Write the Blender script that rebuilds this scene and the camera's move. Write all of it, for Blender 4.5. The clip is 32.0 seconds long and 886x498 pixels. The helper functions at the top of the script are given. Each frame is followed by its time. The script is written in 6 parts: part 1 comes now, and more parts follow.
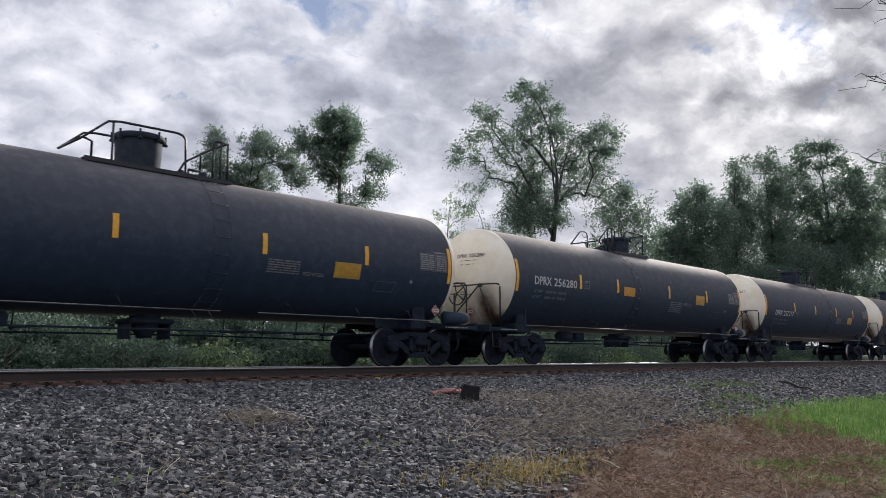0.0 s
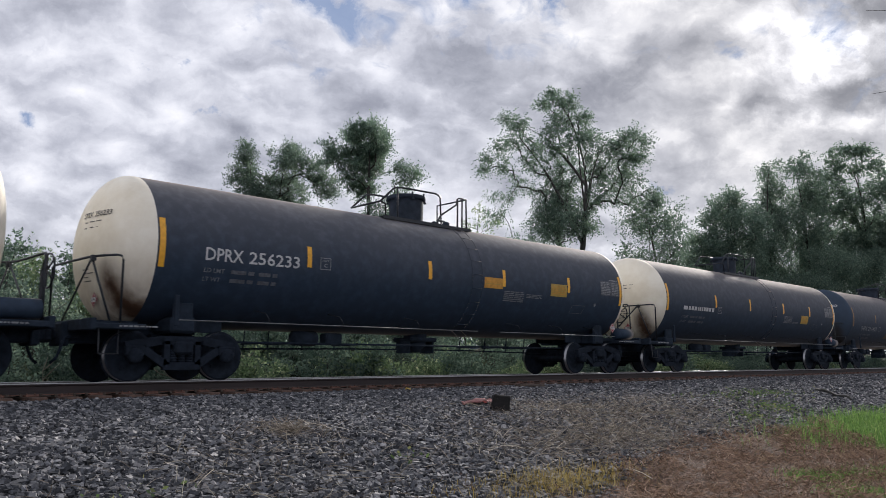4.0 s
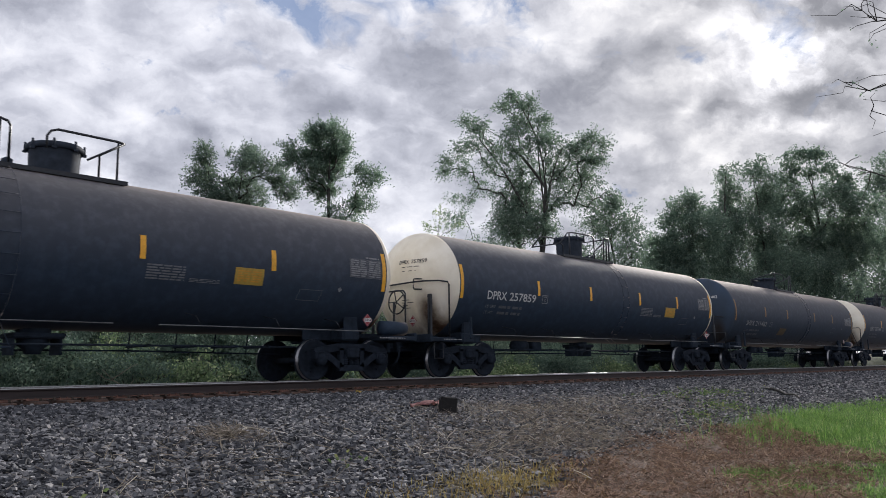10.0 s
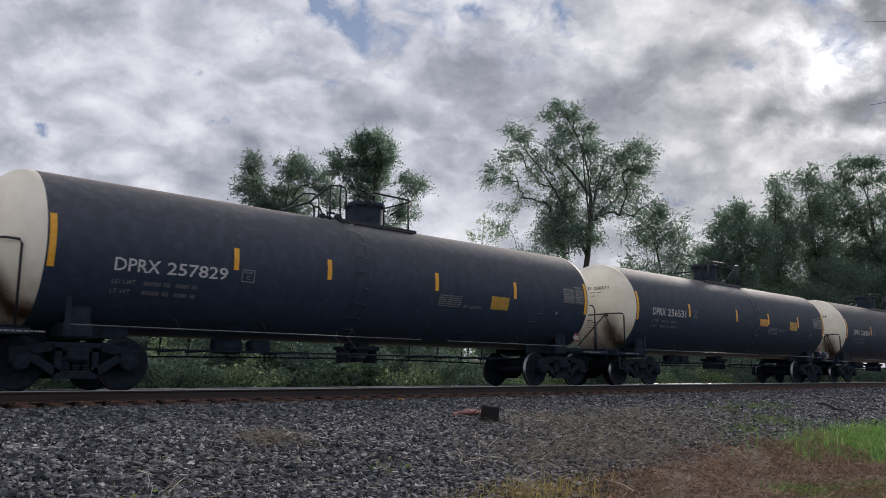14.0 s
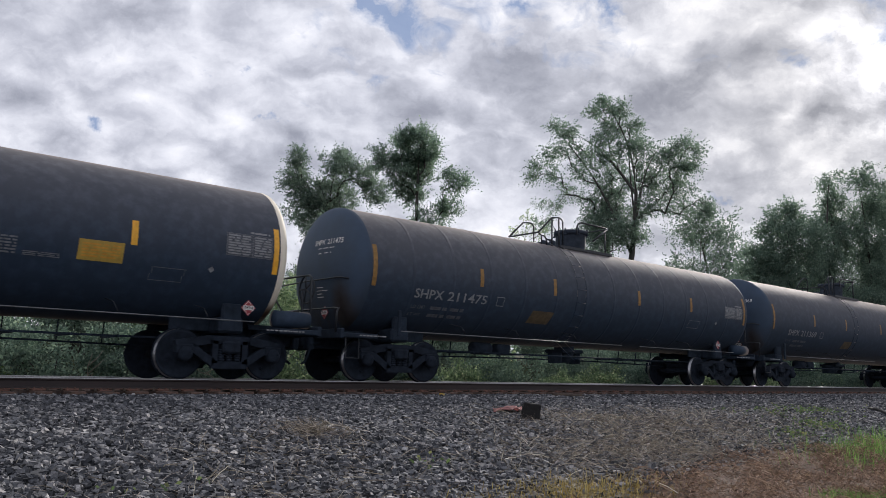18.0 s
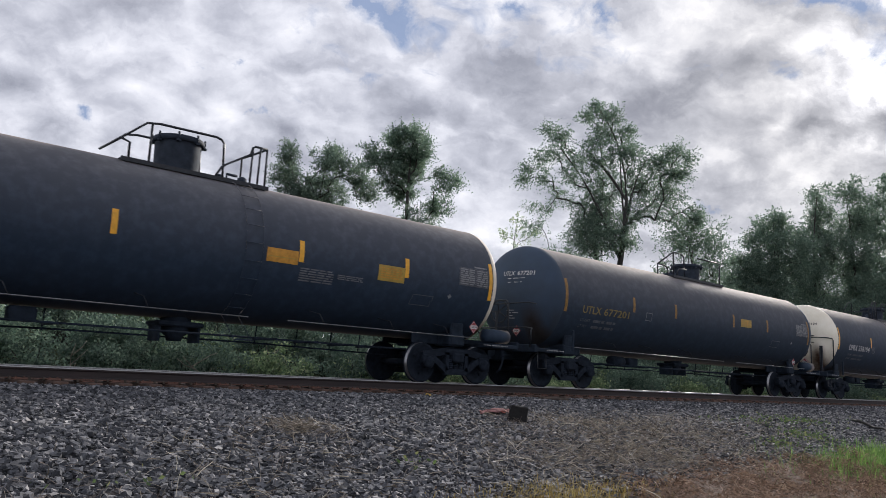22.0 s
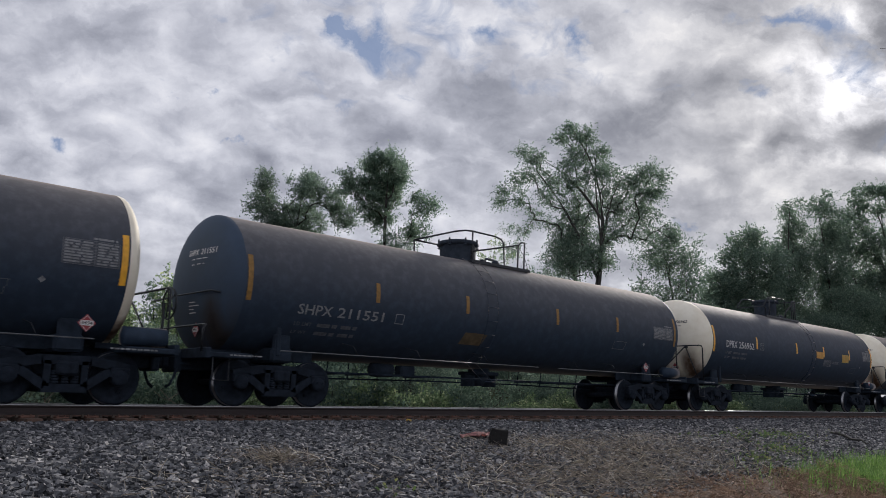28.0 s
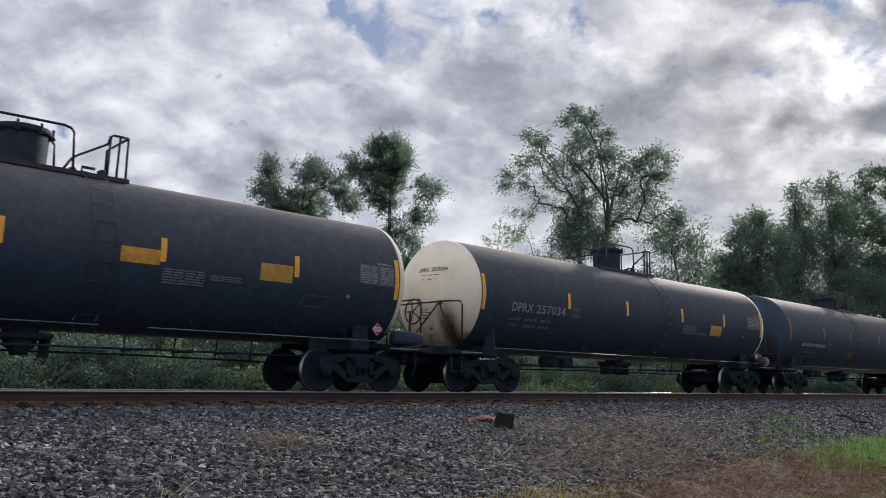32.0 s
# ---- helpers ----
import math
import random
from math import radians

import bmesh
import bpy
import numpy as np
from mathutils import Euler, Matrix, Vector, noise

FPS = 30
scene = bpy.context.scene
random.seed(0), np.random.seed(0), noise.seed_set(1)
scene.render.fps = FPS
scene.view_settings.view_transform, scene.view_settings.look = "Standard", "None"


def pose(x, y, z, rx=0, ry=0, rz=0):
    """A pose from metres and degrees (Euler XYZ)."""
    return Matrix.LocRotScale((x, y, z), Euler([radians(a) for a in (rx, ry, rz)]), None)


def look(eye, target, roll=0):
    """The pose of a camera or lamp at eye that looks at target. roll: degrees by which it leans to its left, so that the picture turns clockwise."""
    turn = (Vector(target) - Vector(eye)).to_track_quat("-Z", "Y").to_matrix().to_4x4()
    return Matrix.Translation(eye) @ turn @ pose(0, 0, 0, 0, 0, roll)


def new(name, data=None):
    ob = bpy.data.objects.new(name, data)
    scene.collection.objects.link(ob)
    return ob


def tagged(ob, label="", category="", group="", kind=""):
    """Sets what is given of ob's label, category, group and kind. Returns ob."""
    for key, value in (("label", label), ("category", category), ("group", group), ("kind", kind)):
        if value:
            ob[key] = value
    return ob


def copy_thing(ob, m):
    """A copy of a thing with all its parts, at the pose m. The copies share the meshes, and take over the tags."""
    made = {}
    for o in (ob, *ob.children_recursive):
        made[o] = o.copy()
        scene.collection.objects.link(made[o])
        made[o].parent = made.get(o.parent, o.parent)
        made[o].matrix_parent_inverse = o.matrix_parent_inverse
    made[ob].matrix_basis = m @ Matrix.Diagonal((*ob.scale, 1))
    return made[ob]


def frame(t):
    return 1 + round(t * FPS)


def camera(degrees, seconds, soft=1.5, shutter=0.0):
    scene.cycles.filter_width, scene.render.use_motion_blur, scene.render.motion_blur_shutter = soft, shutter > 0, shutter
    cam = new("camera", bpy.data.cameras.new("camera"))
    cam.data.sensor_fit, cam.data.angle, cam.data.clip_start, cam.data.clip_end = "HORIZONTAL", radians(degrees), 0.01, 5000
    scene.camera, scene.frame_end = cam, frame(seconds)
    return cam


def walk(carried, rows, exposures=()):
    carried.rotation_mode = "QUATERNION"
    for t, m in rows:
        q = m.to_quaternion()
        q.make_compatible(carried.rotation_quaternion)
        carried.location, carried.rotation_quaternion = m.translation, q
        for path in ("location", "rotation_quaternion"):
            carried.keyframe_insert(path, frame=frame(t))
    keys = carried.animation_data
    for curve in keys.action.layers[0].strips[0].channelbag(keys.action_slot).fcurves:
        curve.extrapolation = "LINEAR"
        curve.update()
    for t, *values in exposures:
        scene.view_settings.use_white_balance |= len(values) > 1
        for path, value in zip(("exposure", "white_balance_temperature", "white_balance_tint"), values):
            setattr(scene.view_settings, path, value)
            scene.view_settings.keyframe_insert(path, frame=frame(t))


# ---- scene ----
cam = camera(58.7, 32.0, 0.85, 0.05)

# seconds, x, y, z, yaw, pitch, roll of the hand-held camera beside the track
ROWS = [
    (0, -0.2, -14.868, 0.236, -46.394, 7.751, -0.032),
    (0.5, -0.203, -14.89, 0.251, -45.826, 7.698, 0.266),
    (1, -0.212, -14.901, 0.262, -45.278, 7.903, 0.243),
    (1.5, -0.213, -14.903, 0.264, -44.983, 8.249, 0.324),
    (2, -0.217, -14.9, 0.259, -44.997, 8.402, 0.151),
    (2.5, -0.204, -14.899, 0.257, -44.909, 8.404, 0.07),
    (3, -0.207, -14.897, 0.261, -44.548, 8.325, 0.084),
    (3.5, -0.217, -14.9, 0.253, -44.3, 8.451, 0.23),
    (5.5, -0.221, -14.895, 0.259, -44.042, 8.299, 0.309),
    (6, -0.222, -14.891, 0.258, -44.225, 8.35, -0.128),
    (6.5, -0.211, -14.894, 0.258, -44.557, 8.286, -0.374),
    (7, -0.207, -14.882, 0.259, -44.445, 8.135, -0.351),
    (7.5, -0.216, -14.893, 0.26, -44.352, 8.306, -0.085),
    (8, -0.212, -14.895, 0.258, -44.318, 8.543, -0.118),
    (8.5, -0.197, -14.917, 0.258, -44.828, 8.563, 0.38),
    (9, -0.106, -14.954, 0.244, -46.45, 8.182, 0.849),
    (9.5, 0.041, -15.04, 0.239, -46.876, 8.351, 0.726),
    (10, 0.078, -15.065, 0.241, -46.623, 8.575, 0.781),
    (10.5, 0.096, -15.086, 0.232, -46.37, 8.573, 0.955),
    (11, 0.079, -15.094, 0.229, -45.862, 8.467, 0.904),
    (11.5, 0.046, -15.094, 0.222, -45.546, 8.058, 0.139),
    (12, 0.058, -15.053, 0.243, -45.517, 8.834, -0.397),
    (12.5, 0.027, -15.065, 0.256, -45.162, 9.772, -0.355),
    (13, 0.058, -15.086, 0.236, -44.806, 9.709, 0.275),
    (13.5, 0.06, -15.121, 0.228, -44.314, 9.351, 0.156),
    (14, 0.046, -15.132, 0.234, -43.493, 9.232, -0.059),
    (14.5, 0.032, -15.13, 0.232, -42.696, 9.283, -0.511),
    (15, 0.046, -15.066, 0.244, -41.914, 9.27, -0.988),
    (15.5, 0.034, -15.111, 0.231, -41.335, 9.272, -1.06),
    (17.5, 0.048, -15.093, 0.225, -40.447, 9.063, -0.849),
    (18, 0.066, -15.086, 0.229, -40.59, 8.899, -1.322),
    (18.5, 0.056, -15.085, 0.227, -40.701, 8.908, -1.593),
    (19, 0.054, -15.083, 0.233, -40.746, 8.953, -1.862),
    (19.5, 0.035, -15.066, 0.239, -40.887, 8.908, -2.434),
    (20, 0.037, -15.05, 0.243, -41.087, 8.871, -2.617),
    (20.5, 0.036, -15.023, 0.238, -41.167, 8.888, -2.625),
    (21, 0.05, -15.023, 0.236, -41.289, 8.899, -2.53),
    (21.5, 0.065, -15.006, 0.231, -41.559, 9.004, -2.639),
    (22, 0.075, -14.985, 0.229, -41.719, 8.958, -2.908),
    (22.5, 0.086, -14.986, 0.225, -41.842, 8.875, -3.196),
    (23, 0.084, -15.024, 0.231, -41.768, 9.036, -2.864),
    (23.5, 0.117, -14.995, 0.216, -41.654, 9.232, -2.684),
    (24, 0.107, -14.982, 0.223, -41.632, 9.511, -2.522),
    (24.5, 0.096, -15.004, 0.217, -41.598, 9.817, -2.392),
    (25, 0.083, -15.06, 0.234, -41.492, 9.992, -1.837),
    (25.5, 0.079, -15.011, 0.218, -41.982, 10.306, -1.834),
    (27.5, 0.081, -15.023, 0.222, -42.826, 10.91, -1.253),
    (28, 0.094, -15.065, 0.236, -42.919, 10.728, -1.194),
    (28.5, 0.092, -15.049, 0.221, -43.158, 10.326, -1.336),
    (29, 0.106, -15.049, 0.216, -43.099, 9.953, -1.226),
    (29.5, 0.093, -15.052, 0.213, -42.911, 9.852, -0.891),
    (30, 0.098, -15.062, 0.232, -42.758, 9.658, -0.596),
    (30.5, 0.085, -15.053, 0.234, -42.684, 9.611, -0.538),
    (31, 0.087, -15.046, 0.25, -42.672, 9.492, -0.635),
    (31.5, 0.113, -15.027, 0.25, -42.582, 9.447, -0.921),
    (32, 0.123, -15.028, 0.244, -42.514, 9.571, -0.934),
]
walk(cam, [(t, pose(x, y, z, 90 + pitch, roll, yaw)) for t, x, y, z, yaw, pitch, roll in ROWS], [(0, 0.33, 6420, 13), (11.5, 0.33, 6420, 13), (12.8, 0.06, 6420, 13), (14, 0.08, 6420, 13), (15, 0.16, 6420, 13), (18, 0.35, 6420, 13), (24, 0.33, 6420, 13), (25, 0.18, 6420, 13), (28, 0.05, 6420, 13), (30, 0.05, 6420, 13), (31, 0.17, 6420, 13), (32, 0.2, 6420, 13)])

# ---------------------------------------------------------------- sky, sun
SUN_DIR = Vector((0.891, 0.288, 0.353)).normalized()


AHEAD, ASIDE, ABOVE = Vector((0.695, 0.699, 0.169)), Vector((0.709, -0.705, -0.005)), Vector((-0.115, -0.123, 0.986))
# cloud masses: tangents aside and above, half width, half height, turn, weight
DARK_CLOUD = [
    (0.033, 0.202, 0.280, 0.097, -3, 0.14), (0.241, 0.198, 0.215, 0.075, 5, 0.15), (0.363, 0.209, 0.118, 0.065, 0, 0.156), (0.298, 0.144, 0.161, 0.065, 0, 0.09),
    (0.413, 0.148, 0.215, 0.043, 8, 0.132), (0.514, 0.176, 0.129, 0.043, 0, 0.144), (0.542, 0.288, 0.129, 0.097, -20, 0.168), (0.263, 0.065, 0.118, 0.043, 0, 0.13),
    (-0.132, 0.162, 0.215, 0.065, -10, 0.07), (-0.254, 0.087, 0.215, 0.065, 0, 0.06), (0.083, 0.252, 0.108, 0.043, 0, 0.06), (-0.476, 0.288, 0.161, 0.043, 0, 0.05),
]
BRIGHT_CLOUD = [
    (-0.290, 0.240, 0.420, 0.220, 0, -0.03),
    (-0.440, 0.237, 0.252, 0.106, 10, -0.077), (-0.369, 0.159, 0.194, 0.059, 0, -0.063), (-0.218, 0.151, 0.116, 0.039, 0, -0.049), (-0.096, 0.266, 0.213, 0.059, -10, -0.084),
    (0.162, 0.263, 0.145, 0.059, 0, -0.112), (0.248, 0.298, 0.126, 0.049, 0, -0.084), (0.392, 0.259, 0.126, 0.059, 0, -0.084), (0.492, 0.237, 0.126, 0.106, 0, -0.126),
    (0.449, 0.128, 0.116, 0.029, 10, -0.105), (0.212, 0.187, 0.097, 0.024, 0, -0.056), (0.263, 0.108, 0.136, 0.039, 0, -0.063), (-0.017, 0.022, 0.242, 0.059, 0, -0.07),
    (0.126, 0.044, 0.194, 0.059, 0, -0.084), (0.284, 0.015, 0.175, 0.049, 0, -0.098),
]
BLUE_GAPS = [
    (-0.139, 0.289, 0.094, 0.034, -25, 0.305), (-0.179, 0.309, 0.043, 0.026, 0, 0.287), (0.011, 0.295, 0.052, 0.034, 0, 0.233), (0.133, 0.298, 0.034, 0.052, 0, 0.305),
    (-0.175, 0.203, 0.094, 0.026, 0, 0.179), (-0.401, 0.209, 0.043, 0.060, 0, 0.179), (-0.541, 0.144, 0.052, 0.026, 0, 0.269), (0.385, 0.313, 0.138, 0.034, 0, 0.323),
    (0.438, 0.266, 0.094, 0.078, 0, 0.197), (0.359, 0.209, 0.078, 0.043, 0, 0.197), (0.263, 0.065, 0.094, 0.026, 0, 0.269), (-0.301, 0.144, 0.043, 0.022, 0, 0.269),
    (-0.333, 0.227, 0.034, 0.022, 0, 0.197),
]


def make_world():
    w = bpy.data.worlds.new("sky")
    scene.world = w
    w.use_nodes = True
    nt = w.node_tree
    nt.nodes.clear()
    N, Lk = nt.nodes.new, nt.links.new

    def math_(op, a, b=None, c=None, clamp=False):
        n = N("ShaderNodeMath")
        n.operation, n.use_clamp = op, clamp
        for i, v in enumerate((a, b, c)):
            if v is None:
                continue
            if isinstance(v, (int, float)):
                n.inputs[i].default_value = v
            else:
                Lk(v, n.inputs[i])
        return n.outputs[0]

    def ramp(v, stops):
        n = N("ShaderNodeValToRGB")
        e = n.color_ramp.elements
        while len(e) < len(stops):
            e.new(0.5)
        for el, (p, c) in zip(e, stops):
            el.position = p
            el.color = (*c, 1) if len(c) == 3 else c
        Lk(v, n.inputs[0])
        return n.outputs[0]

    def mixc(f, a, b, mode="MIX"):
        n = N("ShaderNodeMix")
        n.data_type, n.blend_type = "RGBA", mode
        for sock, v in ((n.inputs[0], f), (n.inputs[6], a), (n.inputs[7], b)):
            if isinstance(v, (int, float)):
                sock.default_value = v
            elif isinstance(v, tuple):
                sock.default_value = (*v, 1)
            else:
                Lk(v, sock)
        return n.outputs[2]

    def dot_with(a, v):
        n = N("ShaderNodeVectorMath")
        n.operation = "DOT_PRODUCT"
        Lk(a, n.inputs[0])
        n.inputs[1].default_value = v
        return n.outputs["Value"]

    tc = N("ShaderNodeTexCoord")
    d = tc.outputs["Generated"]
    sep = N("ShaderNodeSeparateXYZ")
    Lk(d, sep.inputs[0])
    z = math_("MAXIMUM", sep.outputs[2], 0.0)
    den = math_("ADD", z, 0.5)
    px, py = math_("DIVIDE", sep.outputs[0], den), math_("DIVIDE", sep.outputs[1], den)
    comb = N("ShaderNodeCombineXYZ")
    Lk(px, comb.inputs[0]), Lk(py, comb.inputs[1])

    def cloud(scale, detail, rough, off, warp=0.0, stretch=(1, 1, 1), rot=0):
        m = N("ShaderNodeMapping")
        m.inputs["Location"].default_value = off
        m.inputs["Scale"].default_value = stretch
        m.inputs["Rotation"].default_value = (0, 0, radians(rot))
        Lk(comb.outputs[0], m.inputs[0])
        n = N("ShaderNodeTexNoise")
        n.inputs["Scale"].default_value, n.inputs["Detail"].default_value = scale, detail
        n.inputs["Roughness"].default_value, n.inputs["Distortion"].default_value = rough, warp
        Lk(m.outputs[0], n.inputs["Vector"])
        return n.outputs[0]

    big = cloud(2.6, 2, 0.45, (3.1, 0.4, 0), 0.2)
    mid = cloud(11.0, 7, 0.54, (1.7, 5.2, 0), 0.3, (1, 1.1, 1), 25)
    warp = N("ShaderNodeVectorMath")
    warp.operation = "MULTIPLY_ADD"
    wn = N("ShaderNodeTexNoise")
    wn.inputs["Scale"].default_value, wn.inputs["Detail"].default_value = 5.0, 3
    Lk(comb.outputs[0], wn.inputs["Vector"])
    Lk(wn.outputs["Color"], warp.inputs[0])
    warp.inputs[1].default_value = (0.16, 0.16, 0.16)
    Lk(comb.outputs[0], warp.inputs[2])
    cells = N("ShaderNodeTexVoronoi")
    cells.feature, cells.inputs["Scale"].default_value, cells.inputs["Smoothness"].default_value = "SMOOTH_F1", 16.0, 0.8
    Lk(warp.outputs[0], cells.inputs["Vector"])
    shade = math_("ADD", math_("MULTIPLY", big, 0.30), math_("ADD", math_("MULTIPLY", mid, 0.54), math_("MULTIPLY", cells.outputs["Distance"], 0.22)))
    # the broad masses of this morning's sky, as tangents right of and above the line from the verge to the wood
    flat = N("ShaderNodeCombineXYZ")
    ahead = math_("MAXIMUM", dot_with(d, AHEAD), 0.08)
    Lk(math_("DIVIDE", dot_with(d, ASIDE), ahead), flat.inputs[0])
    Lk(math_("DIVIDE", dot_with(d, ABOVE), ahead), flat.inputs[1])
    Lk(math_("MULTIPLY", math_("LESS_THAN", dot_with(d, AHEAD), 0.1), 9.0), flat.inputs[2])
    ragged = N("ShaderNodeVectorMath")
    ragged.operation = "MULTIPLY_ADD"
    rn = N("ShaderNodeTexNoise")
    rn.inputs["Scale"].default_value, rn.inputs["Detail"].default_value, rn.inputs["Roughness"].default_value = 9.0, 6, 0.62
    Lk(flat.outputs[0], rn.inputs["Vector"])
    centred = N("ShaderNodeVectorMath")
    centred.operation = "SUBTRACT"
    Lk(rn.outputs["Color"], centred.inputs[0])
    centred.inputs[1].default_value = (0.5, 0.5, 0.5)
    Lk(centred.outputs[0], ragged.inputs[0])
    ragged.inputs[1].default_value = (0.22, 0.13, 0.0)
    Lk(flat.outputs[0], ragged.inputs[2])

    def masses(rows, total=None):
        for u, v, ru, rv, rot, amount in rows:
            m = N("ShaderNodeMapping")
            m.vector_type = "TEXTURE"
            m.inputs["Location"].default_value, m.inputs["Scale"].default_value = (u, v, 0), (ru, rv, 1)
            m.inputs["Rotation"].default_value = (0, 0, radians(rot))
            Lk(ragged.outputs[0], m.inputs[0])
            g = N("ShaderNodeTexGradient")
            g.gradient_type = "QUADRATIC_SPHERE"
            Lk(m.outputs[0], g.inputs[0])
            part_ = math_("MULTIPLY", g.outputs["Fac"], amount)
            total = part_ if total is None else math_("ADD", total, part_)
        return total

    streaks = N("ShaderNodeTexNoise")
    sm = N("ShaderNodeMapping")
    sm.inputs["Scale"].default_value = (1.0, 2.4, 1.0)
    Lk(ragged.outputs[0], sm.inputs[0])
    Lk(sm.outputs[0], streaks.inputs["Vector"])
    streaks.inputs["Scale"].default_value, streaks.inputs["Detail"].default_value, streaks.inputs["Roughness"].default_value = 7.0, 8, 0.56
    shade = math_("ADD", shade, math_("MULTIPLY", math_("SUBTRACT", streaks.outputs[0], 0.5), 0.56))
    shade = math_("ADD", math_("SUBTRACT", shade, 0.035), masses(BRIGHT_CLOUD, masses(DARK_CLOUD)))
    sd = N("ShaderNodeVectorMath")
    sd.operation = "DOT_PRODUCT"
    Lk(d, sd.inputs[0])
    sd.inputs[1].default_value = SUN_DIR
    shade = math_("ADD", shade, math_("MULTIPLY", math_("POWER", math_("MAXIMUM", sd.outputs["Value"], 0.0), 26.0), 0.06))
    # thin places let the blue through
    hole = math_("ADD", math_("MULTIPLY", cloud(3.2, 2, 0.5, (6.4, 1.3, 0), 0.2), 0.40), math_("MULTIPLY", cloud(15.0, 5, 0.6, (2.2, 7.1, 0), 0.6), 0.60))
    hole = math_("ADD", hole, math_("MULTIPLY", math_("MAXIMUM", math_("SUBTRACT", 0.42, z), 0.0), 0.7))
    hole = math_("SUBTRACT", hole, masses(BLUE_GAPS))
    # unseen broken cloud opposite the sun, front-lit; added to fill the shaded sides
    away = math_("MULTIPLY", math_("SUBTRACT", -0.05, dot_with(d, SUN_DIR)), 2.2, clamp=True)
    hole = math_("SUBTRACT", hole, math_("MULTIPLY", away, 0.06))
    mask = ramp(hole, [(0.30, (0.1, 0.1, 0.1)), (0.47, (1, 1, 1))])
    sky = N("ShaderNodeTexSky")
    sky.sky_type, sky.sun_disc = "NISHITA", False
    sky.sun_elevation = math.asin(SUN_DIR.z)
    sky.sun_rotation = math.atan2(SUN_DIR.x, SUN_DIR.y)
    blue = mixc(1.0, sky.outputs[0], (0.10, 0.10, 0.10), "MULTIPLY")
    blue = mixc(1.0, blue, (0.21, 0.285, 0.44), "DARKEN")
    tone = ramp(shade, [(0.24, (0.84, 0.85, 0.875)), (0.40, (0.635, 0.655, 0.71)), (0.54, (0.44, 0.46, 0.52)), (0.69, (0.285, 0.302, 0.355)), (0.86, (0.18, 0.195, 0.24))])
    # light through thin cloud round the sun
    dot = N("ShaderNodeVectorMath")
    dot.operation = "DOT_PRODUCT"
    nrm = N("ShaderNodeVectorMath")
    nrm.operation = "NORMALIZE"
    Lk(d, nrm.inputs[0])
    Lk(nrm.outputs[0], dot.inputs[0])
    dot.inputs[1].default_value = SUN_DIR
    c = math_("MAXIMUM", dot.outputs["Value"], 0.0)
    glow = math_("ADD", math_("MULTIPLY", math_("POWER", c, 24.0), 0.05), math_("MULTIPLY", math_("POWER", c, 300.0), 0.75))
    thin = math_("MULTIPLY", math_("SUBTRACT", 0.72, shade, clamp=True), 3.0)
    g2 = math_("ADD", 1.0, math_("MULTIPLY", glow, math_("MULTIPLY", thin, 1.6)))
    # extra brightness for the added cloud opposite the sun
    g2 = math_("ADD", g2, math_("MULTIPLY", away, 0.55))
    gcol = N("ShaderNodeVectorMath")
    gcol.operation = "SCALE"
    Lk(tone, gcol.inputs[0]), Lk(g2, gcol.inputs["Scale"])
    warm = mixc(math_("POWER", c, 22.0), (1.0, 1.0, 1.0), (1.0, 0.965, 0.88))
    col = mixc(mask, blue, mixc(1.0, gcol.outputs[0], warm, "MULTIPLY"))
    low = ramp(sep.outputs[2], [(0.0, (1, 1, 1)), (0.22, (0, 0, 0))])
    col = mixc(math_("MULTIPLY", low, 0.45), col, (0.63, 0.645, 0.67))
    bg = N("ShaderNodeBackground")
    bg.inputs[1].default_value = 1.0
    Lk(col, bg.inputs[0])
    out = N("ShaderNodeOutputWorld")
    Lk(bg.outputs[0], out.inputs[0])


make_world()
sun = new("sun", bpy.data.lights.new("sun", "SUN"))
sun.data.energy, sun.data.angle, sun.data.color = 4.2, radians(10), (1.0, 0.96, 0.89)
sun.matrix_world = look(SUN_DIR * 80, (0, 0, 0))

# ---------------------------------------------------------------- materials


